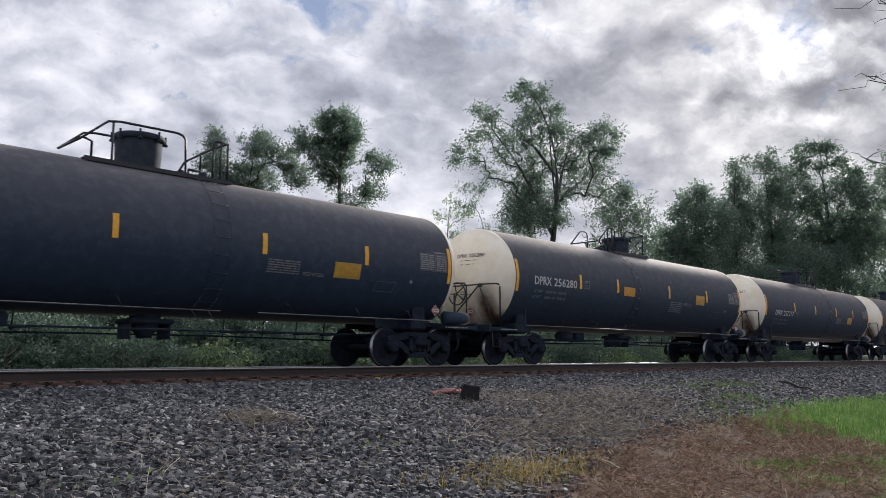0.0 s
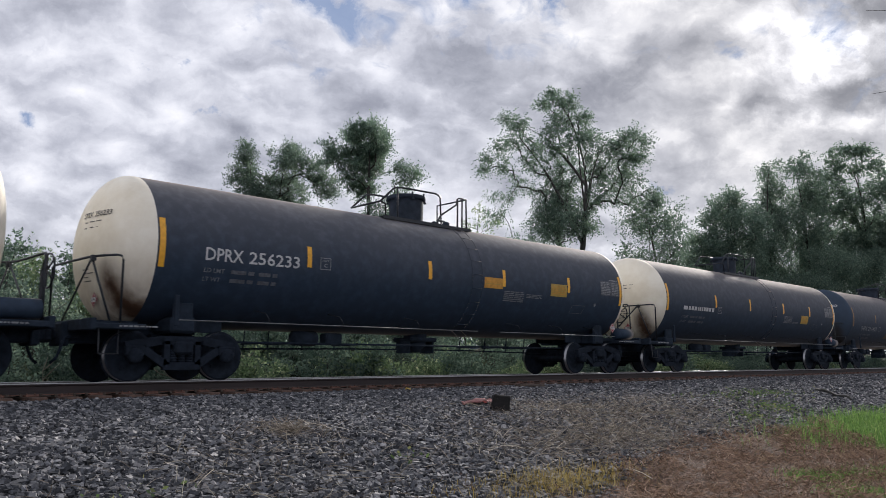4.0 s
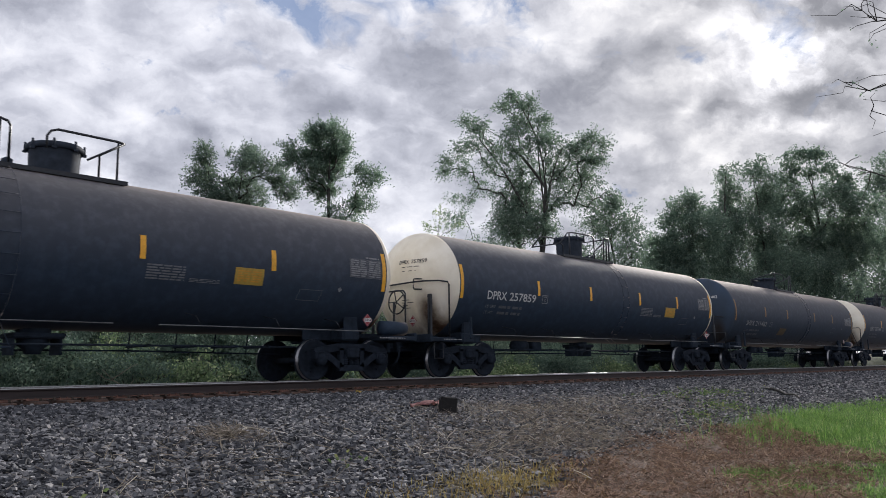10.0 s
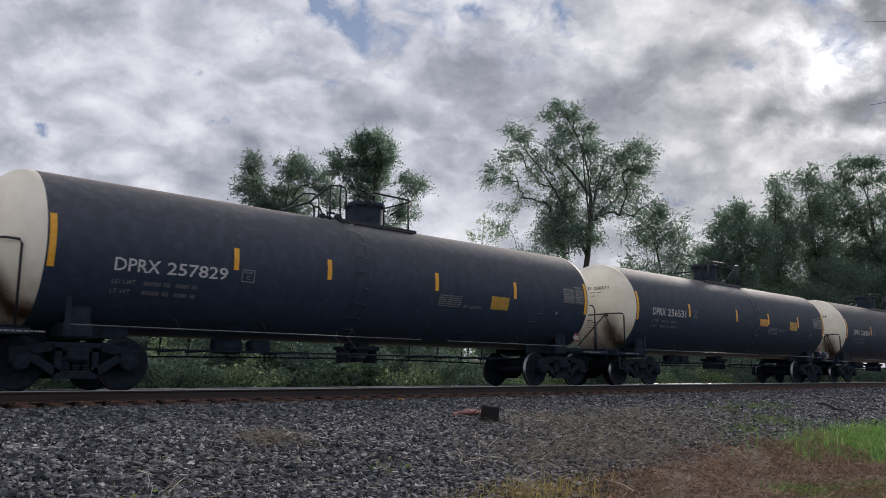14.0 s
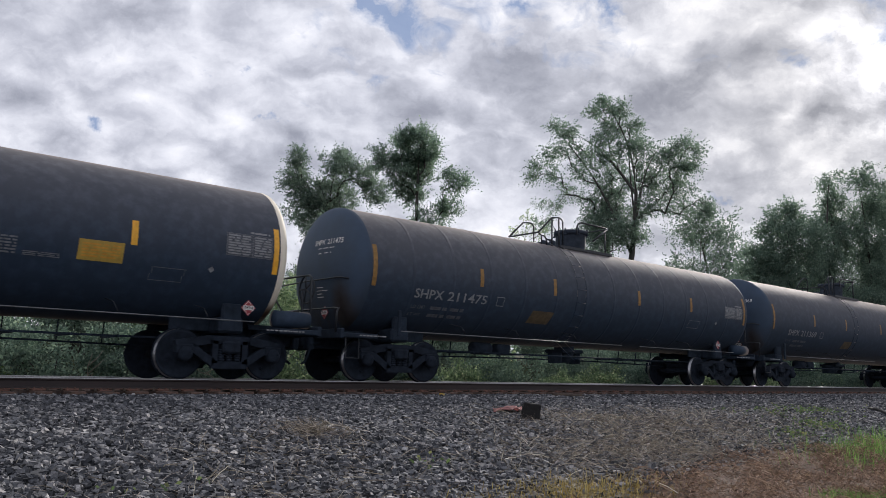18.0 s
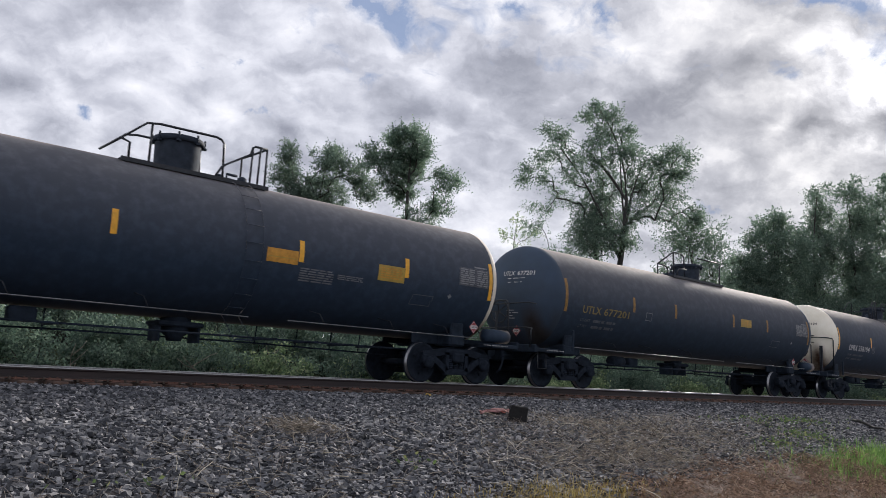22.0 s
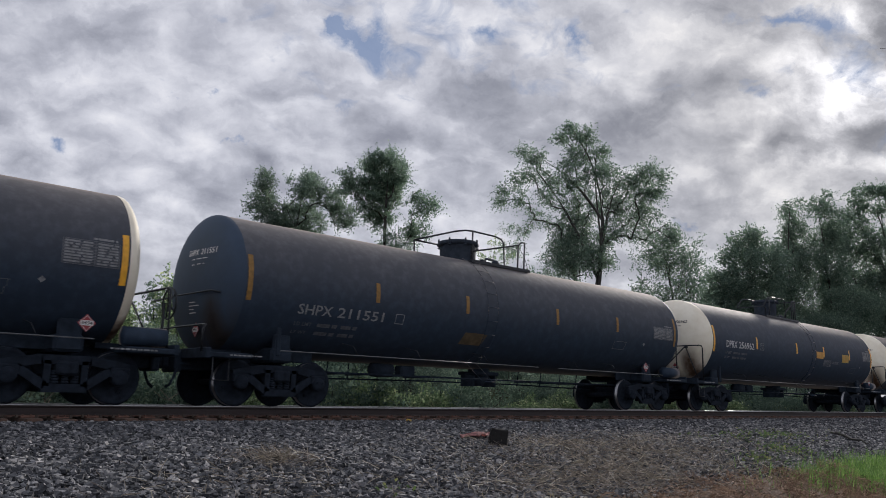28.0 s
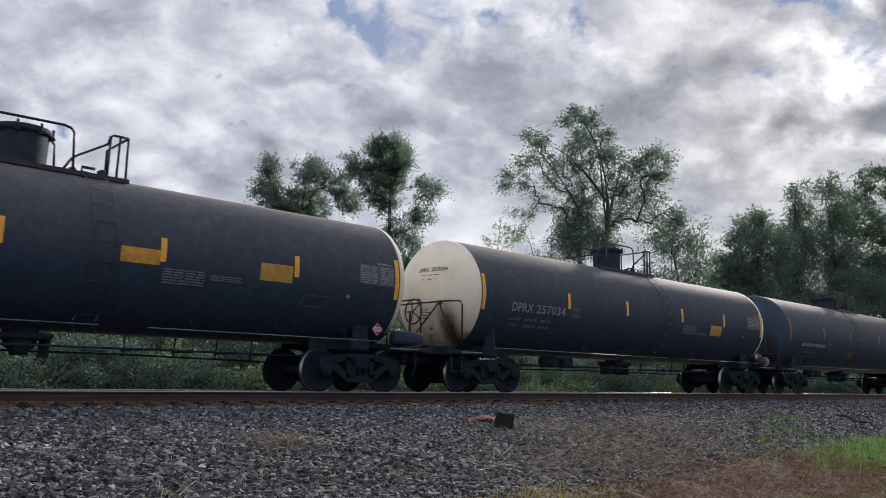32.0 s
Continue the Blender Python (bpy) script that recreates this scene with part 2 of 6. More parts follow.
class Mat:
    """A node material with a few short cuts."""

    def __init__(self, name):
        self.m = bpy.data.materials.new(name)
        self.m.use_nodes = True
        self.nt = self.m.node_tree
        self.bsdf = self.nt.nodes["Principled BSDF"]
        self.coord = None

    def n(self, kind, **inp):
        node = self.nt.nodes.new(kind)
        for k, v in inp.items():
            self.set(node.inputs[k], v)
        return node

    def set(self, sock, v):
        if isinstance(v, bpy.types.NodeSocket):
            self.nt.links.new(v, sock)
        elif isinstance(v, tuple) and len(v) == 3 and sock.type == "RGBA":
            sock.default_value = (*v, 1)
        else:
            sock.default_value = v

    def obj(self):
        if self.coord is None:
            self.coord = self.nt.nodes.new("ShaderNodeTexCoord")
        return self.coord.outputs["Object"]

    def xyz(self):
        s = self.n("ShaderNodeSeparateXYZ")
        self.set(s.inputs[0], self.obj())
        return s.outputs

    def noise(self, scale, detail=4, rough=0.55, stretch=None, vec=None, warp=0.0):
        v = vec or self.obj()
        if stretch:
            mp = self.n("ShaderNodeMapping")
            mp.inputs["Scale"].default_value = stretch
            self.set(mp.inputs[0], v)
            v = mp.outputs[0]
        t = self.n("ShaderNodeTexNoise")
        for k, x in (("Vector", v), ("Scale", scale), ("Detail", detail), ("Roughness", rough), ("Distortion", warp)):
            self.set(t.inputs[k], x)
        return t.outputs[0]

    def ramp(self, v, stops):
        t = self.n("ShaderNodeValToRGB")
        e = t.color_ramp.elements
        while len(e) < len(stops):
            e.new(0.5)
        for el, (p, c) in zip(e, stops):
            el.position = p
            el.color = (*c, 1) if isinstance(c, tuple) else (c, c, c, 1)
        self.set(t.inputs[0], v)
        return t.outputs[0]

    def math(self, op, a, b=0.0, clamp=False):
        t = self.n("ShaderNodeMath")
        t.operation, t.use_clamp = op, clamp
        self.set(t.inputs[0], a)
        self.set(t.inputs[1], b)
        return t.outputs[0]

    def mix(self, f, a, b, mode="MIX"):
        t = self.n("ShaderNodeMix")
        t.data_type, t.blend_type = "RGBA", mode
        self.set(t.inputs[0], f), self.set(t.inputs[6], a), self.set(t.inputs[7], b)
        return t.outputs[2]

    def rnd(self):
        return self.n("ShaderNodeObjectInfo").outputs["Random"]

    def island(self):
        return self.n("ShaderNodeNewGeometry").outputs["Random Per Island"]

    def bump(self, h, strength=0.3, dist=0.01):
        b = self.n("ShaderNodeBump", Strength=strength, Distance=dist, Height=h)
        self.set(self.bsdf.inputs["Normal"], b.outputs[0])

    def done(self, color, rough=0.6, metal=0.0, spec=0.5):
        self.set(self.bsdf.inputs["Base Color"], color)
        self.set(self.bsdf.inputs["Roughness"], rough)
        self.set(self.bsdf.inputs["Metallic"], metal)
        self.set(self.bsdf.inputs["Specular IOR Level"], spec)
        return self.m


def plain(name, color, rough=0.6, metal=0.0, var=0.25, scale=6.0, spec=0.4):
    k = Mat(name)
    a = tuple(c * (1 - var) for c in color)
    b = tuple(min(1, c * (1 + var)) for c in color)
    col = k.ramp(k.noise(scale, 5, 0.6), [(0.3, a), (0.7, b)])
    k.bump(k.noise(scale * 8, 3), 0.15, 0.004)
    return k.done(col, rough, metal, spec)


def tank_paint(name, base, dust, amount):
    """Black enamel whose upper half is paled by road dust and painted-in sun glare; dust runs down in streaks."""
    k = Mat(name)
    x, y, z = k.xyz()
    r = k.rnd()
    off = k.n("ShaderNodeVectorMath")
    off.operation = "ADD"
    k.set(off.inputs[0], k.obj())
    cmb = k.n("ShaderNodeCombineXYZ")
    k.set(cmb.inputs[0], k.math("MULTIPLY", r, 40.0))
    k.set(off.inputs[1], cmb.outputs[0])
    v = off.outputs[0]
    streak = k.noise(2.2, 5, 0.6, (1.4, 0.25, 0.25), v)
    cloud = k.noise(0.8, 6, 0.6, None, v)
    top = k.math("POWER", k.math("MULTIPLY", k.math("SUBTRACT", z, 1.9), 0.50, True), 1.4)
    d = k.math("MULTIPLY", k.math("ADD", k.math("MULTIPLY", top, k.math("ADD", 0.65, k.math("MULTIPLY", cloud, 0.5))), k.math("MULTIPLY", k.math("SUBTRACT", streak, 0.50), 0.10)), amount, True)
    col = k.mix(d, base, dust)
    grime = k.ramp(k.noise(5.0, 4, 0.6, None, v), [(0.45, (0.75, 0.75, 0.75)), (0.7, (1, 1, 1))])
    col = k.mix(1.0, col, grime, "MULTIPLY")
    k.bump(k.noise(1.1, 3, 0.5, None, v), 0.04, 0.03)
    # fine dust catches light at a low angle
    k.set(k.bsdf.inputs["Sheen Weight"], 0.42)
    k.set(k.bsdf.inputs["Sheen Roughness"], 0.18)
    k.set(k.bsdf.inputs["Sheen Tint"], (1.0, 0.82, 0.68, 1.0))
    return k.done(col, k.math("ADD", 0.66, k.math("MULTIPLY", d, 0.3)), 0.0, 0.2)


def head_paint(name, base, rust):
    """Tank head paint with soot and rust runs over the lower half."""
    k = Mat(name)
    x, y, z = k.xyz()
    r = k.rnd()
    off = k.n("ShaderNodeVectorMath")
    off.operation = "ADD"
    k.set(off.inputs[0], k.obj())
    cmb = k.n("ShaderNodeCombineXYZ")
    k.set(cmb.inputs[1], k.math("MULTIPLY", r, 30.0)), k.set(cmb.inputs[2], k.math("MULTIPLY", r, 17.0))
    k.set(off.inputs[1], cmb.outputs[0])
    v = off.outputs[0]
    low = k.math("MULTIPLY", k.math("SUBTRACT", 2.15, z), 0.9, True)
    run = k.noise(3.0, 5, 0.6, (1, 1.3, 0.3), v)
    # one dark run below the hand rail, where the brake and wheel spray collects
    sx = k.math("SUBTRACT", 1.0, k.math("MULTIPLY", k.math("ABSOLUTE", k.math("ADD", y, 0.80)), 3.2), True)
    sz = k.math("MULTIPLY", k.math("SUBTRACT", 2.28, z), 1.8, True)
    spot = k.math("MULTIPLY", k.math("MULTIPLY", sx, sz), k.math("ADD", 0.35, k.noise(6, 4, 0.6, None, v)), True)
    d = k.math("ADD", k.math("MULTIPLY", low, k.math("MULTIPLY", k.math("SUBTRACT", run, 0.30), 2.1), True), k.math("MULTIPLY", spot, 0.9), True)
    col = k.mix(d, base, rust)
    col = k.mix(k.math("MULTIPLY", spot, 1.0, True), col, tuple(c * 0.36 for c in rust))
    speck = k.ramp(k.noise(1.4, 6, 0.65, None, v), [(0.35, (0.86, 0.83, 0.78)), (0.65, (1, 1, 1))])
    col = k.mix(1.0, col, speck, "MULTIPLY")
    k.bump(k.noise(1.6, 3, 0.5, None, v), 0.1, 0.03)
    return k.done(col, 0.68, 0.0, 0.25)


def ground_mat():
    k = Mat("ground_soil")
    o = k.obj()
    x, y, z = k.xyz()
    n1, n2 = k.noise(0.5, 5, 0.6), k.noise(14, 5, 0.7)
    soil = k.ramp(n2, [(0.3, (0.035, 0.022, 0.017)), (0.7, (0.13, 0.078, 0.056))])
    dust = k.ramp(k.noise(22, 4, 0.7), [(0.3, (0.03, 0.031, 0.034)), (0.7, (0.09, 0.09, 0.092))])
    edge = k.math("ADD", k.math("MULTIPLY", n1, 3.0), k.math("ADD", y, 7.2))
    gravel = k.math("MULTIPLY", edge, 0.9, True)
    col = k.mix(gravel, soil, dust)
    far = k.ramp(k.noise(3.0, 5), [(0.35, (0.025, 0.035, 0.018)), (0.65, (0.06, 0.075, 0.035))])
    fy = k.math("MULTIPLY", k.math("SUBTRACT", y, 2.6), 0.8, True)
    col = k.mix(fy, col, far)
    k.bump(n2, 0.6, 0.04)
    return k.done(col, 0.95, 0, 0.2)


def stone_mat():
    k = Mat("ballast_stone")
    i = k.island()
    col = k.ramp(i, [(0.0, (0.022, 0.024, 0.029)), (0.4, (0.076, 0.080, 0.091)), (0.75, (0.16, 0.163, 0.176)), (0.94, (0.28, 0.275, 0.278)), (1.0, (0.40, 0.39, 0.39))])
    dirt = k.ramp(k.noise(30, 4, 0.6), [(0.35, (0.7, 0.68, 0.66)), (0.7, (1, 1, 1))])
    k.bump(k.noise(60, 3), 0.3, 0.01)
    return k.done(k.mix(1.0, col, dirt, "MULTIPLY"), 0.85, 0, 0.3)


def blade_mat(name, stops, trans=0.35, gloss=0.1, boost=1.0):
    k = Mat(name)
    col = k.ramp(k.island(), stops)
    k.done(col, 0.85 if gloss < 0.2 else 0.5, 0, gloss)
    thru = k.mix(1.0, col, (boost, boost * 1.04, boost * 0.85), "MULTIPLY")
    tr = k.n("ShaderNodeBsdfTranslucent", Color=thru)
    mx = k.n("ShaderNodeMixShader", Fac=trans)
    k.set(mx.inputs[1], k.bsdf.outputs[0]), k.set(mx.inputs[2], tr.outputs[0])
    k.set(k.nt.nodes["Material Output"].inputs[0], mx.outputs[0])
    return k.m


def bark_mat(name, a, b):
    k = Mat(name)
    col = k.ramp(k.noise(9, 6, 0.65, (1, 1, 0.25)), [(0.3, a), (0.7, b)])
    k.bump(k.noise(18, 5, 0.6, (1, 1, 0.2)), 0.6, 0.03)
    return k.done(col, 0.9)


def rail_mat():
    k = Mat("rail_steel")
    n = k.noise(7, 5, 0.65, (0.15, 1, 1))
    rust = k.ramp(n, [(0.3, (0.017, 0.013, 0.013)), (0.7, (0.036, 0.024, 0.023))])
    return k.done(rust, 0.75, 0.1)


M = {}
# bluish flare veil is put into the blacks, sun glare into the top dust
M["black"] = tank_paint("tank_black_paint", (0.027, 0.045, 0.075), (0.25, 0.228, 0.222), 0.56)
M["black_dust_glare"] = tank_paint("tank_dust_glare_black_paint", (0.030, 0.047, 0.075), (0.275, 0.245, 0.23), 0.62)
M["white_head"] = head_paint("tank_head_white_paint", (0.80, 0.75, 0.64), (0.14, 0.075, 0.045))
M["black_head"] = head_paint("tank_head_black_paint", (0.034, 0.054, 0.088), (0.05, 0.042, 0.04))
M["underframe"] = plain("underframe_grime", (0.018, 0.026, 0.039), 0.85, 0, 0.4, 5, 0.12)
M["truck"] = plain("cast_steel_grime", (0.014, 0.019, 0.028), 0.9, 0.0, 0.4, 7, 0.10)
M["wheel"] = plain("wheel_steel", (0.013, 0.018, 0.027), 0.85, 0.0, 0.4, 9, 0.12)
M["tread"] = plain("wheel_tread", (0.24, 0.24, 0.25), 0.34, 1.0, 0.15, 9)
M["fitting"] = plain("fitting_black_paint", (0.024, 0.032, 0.046), 0.75, 0, 0.35, 6, 0.2)
M["rail_pipe"] = plain("hand_rail_paint", (0.022, 0.025, 0.031), 0.5, 0.2, 0.3, 9)
M["side_rail"] = plain("side_rail_worn_steel", (0.12, 0.125, 0.135), 0.5, 0.2, 0.35, 5)
M["amber"] = plain("amber_reflective_tape", (0.72, 0.36, 0.03), 0.4, 0, 0.15, 12)
M["amber_dirty"] = plain("grimy_amber_tape", (0.23, 0.125, 0.03), 0.55, 0, 0.35, 9)
M["yellow_panel"] = plain("yellow_decal", (0.36, 0.24, 0.045), 0.5, 0, 0.2, 10)
M["orange_panel"] = plain("orange_decal", (0.48, 0.23, 0.03), 0.5, 0, 0.25, 10)
M["faded_panel"] = plain("grimy_orange_decal", (0.085, 0.06, 0.032), 0.7, 0, 0.4, 8)
M["white_ink"] = plain("white_stencil_paint", (0.46, 0.46, 0.47), 0.6, 0, 0.2, 18)
M["faded_ink"] = plain("faded_white_stencil", (0.085, 0.09, 0.105), 0.7, 0, 0.4, 14)
M["grey_ink"] = plain("weathered_grey_stencil", (0.20, 0.205, 0.215), 0.7, 0, 0.35, 14)
M["dull_ink"] = plain("dulled_stencil", (0.135, 0.14, 0.155), 0.7, 0, 0.35, 14)
M["test_ground"] = plain("stencil_ground", (0.055, 0.062, 0.078), 0.7, 0, 0.3, 9)
M["yellow_ink"] = plain("old_yellow_stencil", (0.20, 0.15, 0.05), 0.7, 0, 0.3, 14)
M["black_ink"] = plain("black_stencil_paint", (0.03, 0.03, 0.032), 0.6, 0, 0.2, 18)
M["red"] = plain("red_placard", (0.24, 0.03, 0.04), 0.5, 0, 0.2, 12)
M["placard_white"] = plain("placard_white", (0.55, 0.54, 0.53), 0.5, 0, 0.1, 12)
M["rail"] = rail_mat()
M["rail_head"] = plain("polished_rail_head", (0.42, 0.42, 0.42), 0.44, 0.8, 0.12, 5)
M["tie"] = bark_mat("creosoted_timber", (0.03, 0.024, 0.02), (0.10, 0.072, 0.055))
M["tie_rusty"] = bark_mat("rust_stained_timber", (0.045, 0.03, 0.024), (0.13, 0.078, 0.058))
M["rust"] = plain("rusty_plate", (0.14, 0.074, 0.055), 0.85, 0.1, 0.45, 9)
M["ground"] = ground_mat()
M["stone"] = stone_mat()
M["straw"] = blade_mat("dry_straw", [(0.0, (0.08, 0.067, 0.06)), (0.5, (0.18, 0.152, 0.137)), (0.9, (0.32, 0.278, 0.248)), (1.0, (0.54, 0.49, 0.44))], 0.25)
M["dead"] = blade_mat("dead_brown_grass", [(0.0, (0.052, 0.034, 0.026)), (0.45, (0.168, 0.108, 0.082)), (0.9, (0.32, 0.215, 0.165)), (1.0, (0.48, 0.36, 0.29))], 0.2)
M["yellow_grass"] = blade_mat("yellow_grass", [(0.0, (0.15, 0.105, 0.04)), (0.6, (0.33, 0.245, 0.085)), (1.0, (0.42, 0.35, 0.16))], 0.3)
M["green"] = blade_mat("green_grass", [(0.0, (0.045, 0.095, 0.026)), (0.5, (0.095, 0.18, 0.048)), (0.9, (0.16, 0.27, 0.075)), (1.0, (0.30, 0.34, 0.15))], 0.45, 0.15, 1.5)
M["weed"] = blade_mat("weed_leaf", [(0.0, (0.05, 0.08, 0.04)), (0.7, (0.10, 0.145, 0.065)), (1.0, (0.22, 0.21, 0.11))], 0.45, 0.12, 1.2)
# haze before the trees is put into these two greens as added blue
M["leaf_dark"] = blade_mat("leaf_dark_hazy_green", [(0.0, (0.052, 0.076, 0.072)), (0.6, (0.092, 0.124, 0.114)), (1.0, (0.155, 0.192, 0.168))], 0.55, 0.15, 2.1)
M["leaf_mid"] = blade_mat("leaf_mid_hazy_green", [(0.0, (0.056, 0.086, 0.078)), (0.6, (0.10, 0.14, 0.124)), (1.0, (0.165, 0.21, 0.178))], 0.55, 0.15, 2.0)
M["leaf_light"] = blade_mat("leaf_light_green", [(0.0, (0.075, 0.115, 0.072)), (0.5, (0.13, 0.18, 0.108)), (0.85, (0.21, 0.265, 0.165)), (1.0, (0.38, 0.40, 0.28))], 0.55, 0.25, 1.9)
M["bark"] = bark_mat("grey_bark", (0.024, 0.023, 0.022), (0.07, 0.066, 0.06))
M["deadwood"] = bark_mat("bleached_twig", (0.16, 0.14, 0.11), (0.38, 0.34, 0.27))
M["rag"] = plain("faded_red_cloth", (0.40, 0.20, 0.195), 0.9, 0, 0.45, 20)
M["char"] = plain("blackened_wood", (0.010, 0.009, 0.009), 0.9, 0, 0.4, 20)

# ---------------------------------------------------------------- mesh helpers


def bm_new():
    return bmesh.new()


def to_mesh(name, bm, mats, smooth=False):
    me = bpy.data.meshes.new(name)
    if smooth:
        for f in bm.faces:
            f.smooth = True
    bm.to_mesh(me)
    bm.free()
    for m in (mats if isinstance(mats, (list, tuple)) else [mats]):
        me.materials.append(m)
    return me


def obj(name, me, parent=None, label="", loc=None):
    ob = new(name, me)
    if parent is not None:
        ob.parent = parent
    if loc is not None:
        ob.location = loc
    if label:
        ob["label"] = label
    return ob


def box(bm, c, s, bevel=0.0, mat=0):
    x, y, z = c
    a, b, h = s[0] / 2, s[1] / 2, s[2] / 2
    vs = [bm.verts.new((x + i * a, y + j * b, z + k * h)) for i in (-1, 1) for j in (-1, 1) for k in (-1, 1)]
    fs = [bm.faces.new([vs[i] for i in q]) for q in ((0, 1, 3, 2), (4, 6, 7, 5), (0, 4, 5, 1), (2, 3, 7, 6), (0, 2, 6, 4), (1, 5, 7, 3))]
    for f in fs:
        f.material_index = mat
    if bevel:
        bmesh.ops.bevel(bm, geom=list({e for f in fs for e in f.edges}), offset=bevel, segments=1, affect="EDGES")
    return vs


def tube(bm, pts, r, seg=6, cap=True, mat=0):
    """A round bar along a line of points."""
    pts = [Vector(p) for p in pts]
    rs = r if isinstance(r, (list, tuple)) else [r] * len(pts)
    rings = []
    up = Vector((0, 0, 1))
    for i, p in enumerate(pts):
        t = (pts[min(i + 1, len(pts) - 1)] - pts[max(i - 1, 0)]).normalized()
        a = t.cross(up)
        if a.length < 0.05:
            a = t.cross(Vector((0, 1, 0)))
        a.normalize()
        b = t.cross(a)
        rings.append([bm.verts.new(p + (a * math.cos(2 * math.pi * k / seg) + b * math.sin(2 * math.pi * k / seg)) * rs[i]) for k in range(seg)])
    for r0, r1 in zip(rings, rings[1:]):
        for k in range(seg):
            f = bm.faces.new((r0[k], r0[(k + 1) % seg], r1[(k + 1) % seg], r1[k]))
            f.smooth, f.material_index = True, mat
    if cap:
        bm.faces.new(rings[0][::-1]).material_index = mat
        bm.faces.new(rings[-1]).material_index = mat


def lathe(bm, prof, axis="x", seg=48, centre=(0, 0, 0), mat=0, smooth=True, cap=True):
    """Turns a profile of (along, radius) round an axis."""
    rings = []
    c = Vector(centre)
    for a, r in prof:
        ring = []
        for k in range(seg):
            u, v = r * math.cos(2 * math.pi * k / seg), r * math.sin(2 * math.pi * k / seg)
            p = {"x": (a, u, v), "y": (u, a, v), "z": (u, v, a)}[axis]
            ring.append(bm.verts.new(c + Vector(p)))
        rings.append(ring)
    for r0, r1 in zip(rings, rings[1:]):
        for k in range(seg):
            f = bm.faces.new((r0[k], r0[(k + 1) % seg], r1[(k + 1) % seg], r1[k]))
            f.smooth, f.material_index = smooth, mat
    for ring, (a, r) in ((rings[0], prof[0]), (rings[-1], prof[-1])):
        if cap and r > 1e-4:
            bm.faces.new(ring).material_index = mat
    bmesh.ops.recalc_face_normals(bm, faces=bm.faces)


def soup(name, verts, faces_n, mat, kind="stuff", label="", category=""):
    """One object from numpy arrays: verts (n, 3) and equal-sized faces (m, k)."""
    me = bpy.data.meshes.new(name)
    m, k = faces_n.shape
    me.vertices.add(len(verts)), me.loops.add(m * k), me.polygons.add(m)
    me.vertices.foreach_set("co", np.ascontiguousarray(verts, dtype=np.float32).ravel())
    me.loops.foreach_set("vertex_index", np.ascontiguousarray(faces_n, dtype=np.int32).ravel())
    me.polygons.foreach_set("loop_start", np.arange(0, m * k, k, dtype=np.int32))
    me.polygons.foreach_set("use_smooth", np.zeros(m, dtype=bool))
    me.update(calc_edges=True)
    me.materials.append(mat)
    return me

# ---------------------------------------------------------------- lettering
CARS = [
    # mark, number, kind, valve end first
    ("DPRX", "", "plain", False), ("DPRX", "256280", "coded", True), ("DPRX", "257217", "plain", False), ("DPRX", "256484", "coded", False),
    ("DPRX", "256233", "coded", False), ("DPRX", "", "plain", False), ("SHPX", "211403", "black", True), ("DPRX", "257230", "plain", True),
    ("DPRX", "258540", "plain", True), ("DPRX", "258114", "plain", True), ("DPRX", "257859", "plain", False), ("SHPX", "211482", "black", False),
    ("DPRX", "257344", "plain", True), ("DPRX", "257829", "plain", True), ("DPRX", "256531", "coded", False), ("DPRX", "256878", "coded", False),
    ("DPRX", "257301", "plain", False), ("SHPX", "211475", "ribbed", True), ("SHPX", "211369", "black", True), ("SHPX", "211502", "black", True),
    ("DPRX", "256798", "coded", False), ("UTLX", "677201", "utl", True), ("DPRX", "258194", "plain", True), ("DPRX", "257308", "plain", True),
    ("DPRX", "257071", "plain", False), ("DPRX", "", "plain", True), ("SHPX", "211551", "black", True), ("DPRX", "256962", "coded", False),
    ("DPRX", "256501", "coded", False), ("DPRX", "256427", "coded", False), ("DPRX", "257034", "plain", False), ("SHPX", "", "black", True),
    ("DPRX", "", "plain", False), ("DPRX", "", "coded", False),
]


def make_texts(strings):
    """Flat letter meshes of height 1, centred, one for each string."""
    obs = []
    for s in strings:
        cu = bpy.data.curves.new("t", "FONT")
        cu.body, cu.align_x, cu.align_y, cu.resolution_u = s, "CENTER", "CENTER", 2
        cu.offset = 0.012
        obs.append(new("t", cu))
    deps = bpy.context.evaluated_depsgraph_get()
    got = {}
    for s, ob in zip(strings, obs):
        me = bpy.data.meshes.new_from_object(ob.evaluated_get(deps))
        co = np.empty(len(me.vertices) * 3, dtype=np.float32)
        me.vertices.foreach_get("co", co)
        co = co.reshape(-1, 3)
        lo, hi = co.min(0), co.max(0)
        co = (co - (lo + hi) / 2) / (hi[1] - lo[1])
        faces = [tuple(p.vertices) for p in me.polygons]
        got[s] = (co, faces, (hi[0] - lo[0]) / (hi[1] - lo[1]))
        bpy.data.meshes.remove(me)
    for ob in obs:
        cu = ob.data
        bpy.data.objects.remove(ob)
        bpy.data.curves.remove(cu)
    return got


WORDS = sorted({m for m, *_ in CARS} | {n for _, n, *_ in CARS if n} | {"3494", "C", "PLATE", "LD LMT", "LT WT"})
TEXT = make_texts(WORDS)

R_T, Z_T = 1.435, 2.445          # tank radius and axis height over the rail
PITCH = 17.376                   # coupler to coupler


def on_tank(x, th, lift=0.008):
    return Vector((x, -(R_T + lift) * math.cos(th), Z_T + (R_T + lift) * math.sin(th)))


def angle_of(z):
    return math.asin(max(-1, min(1, (z - Z_T) / R_T)))


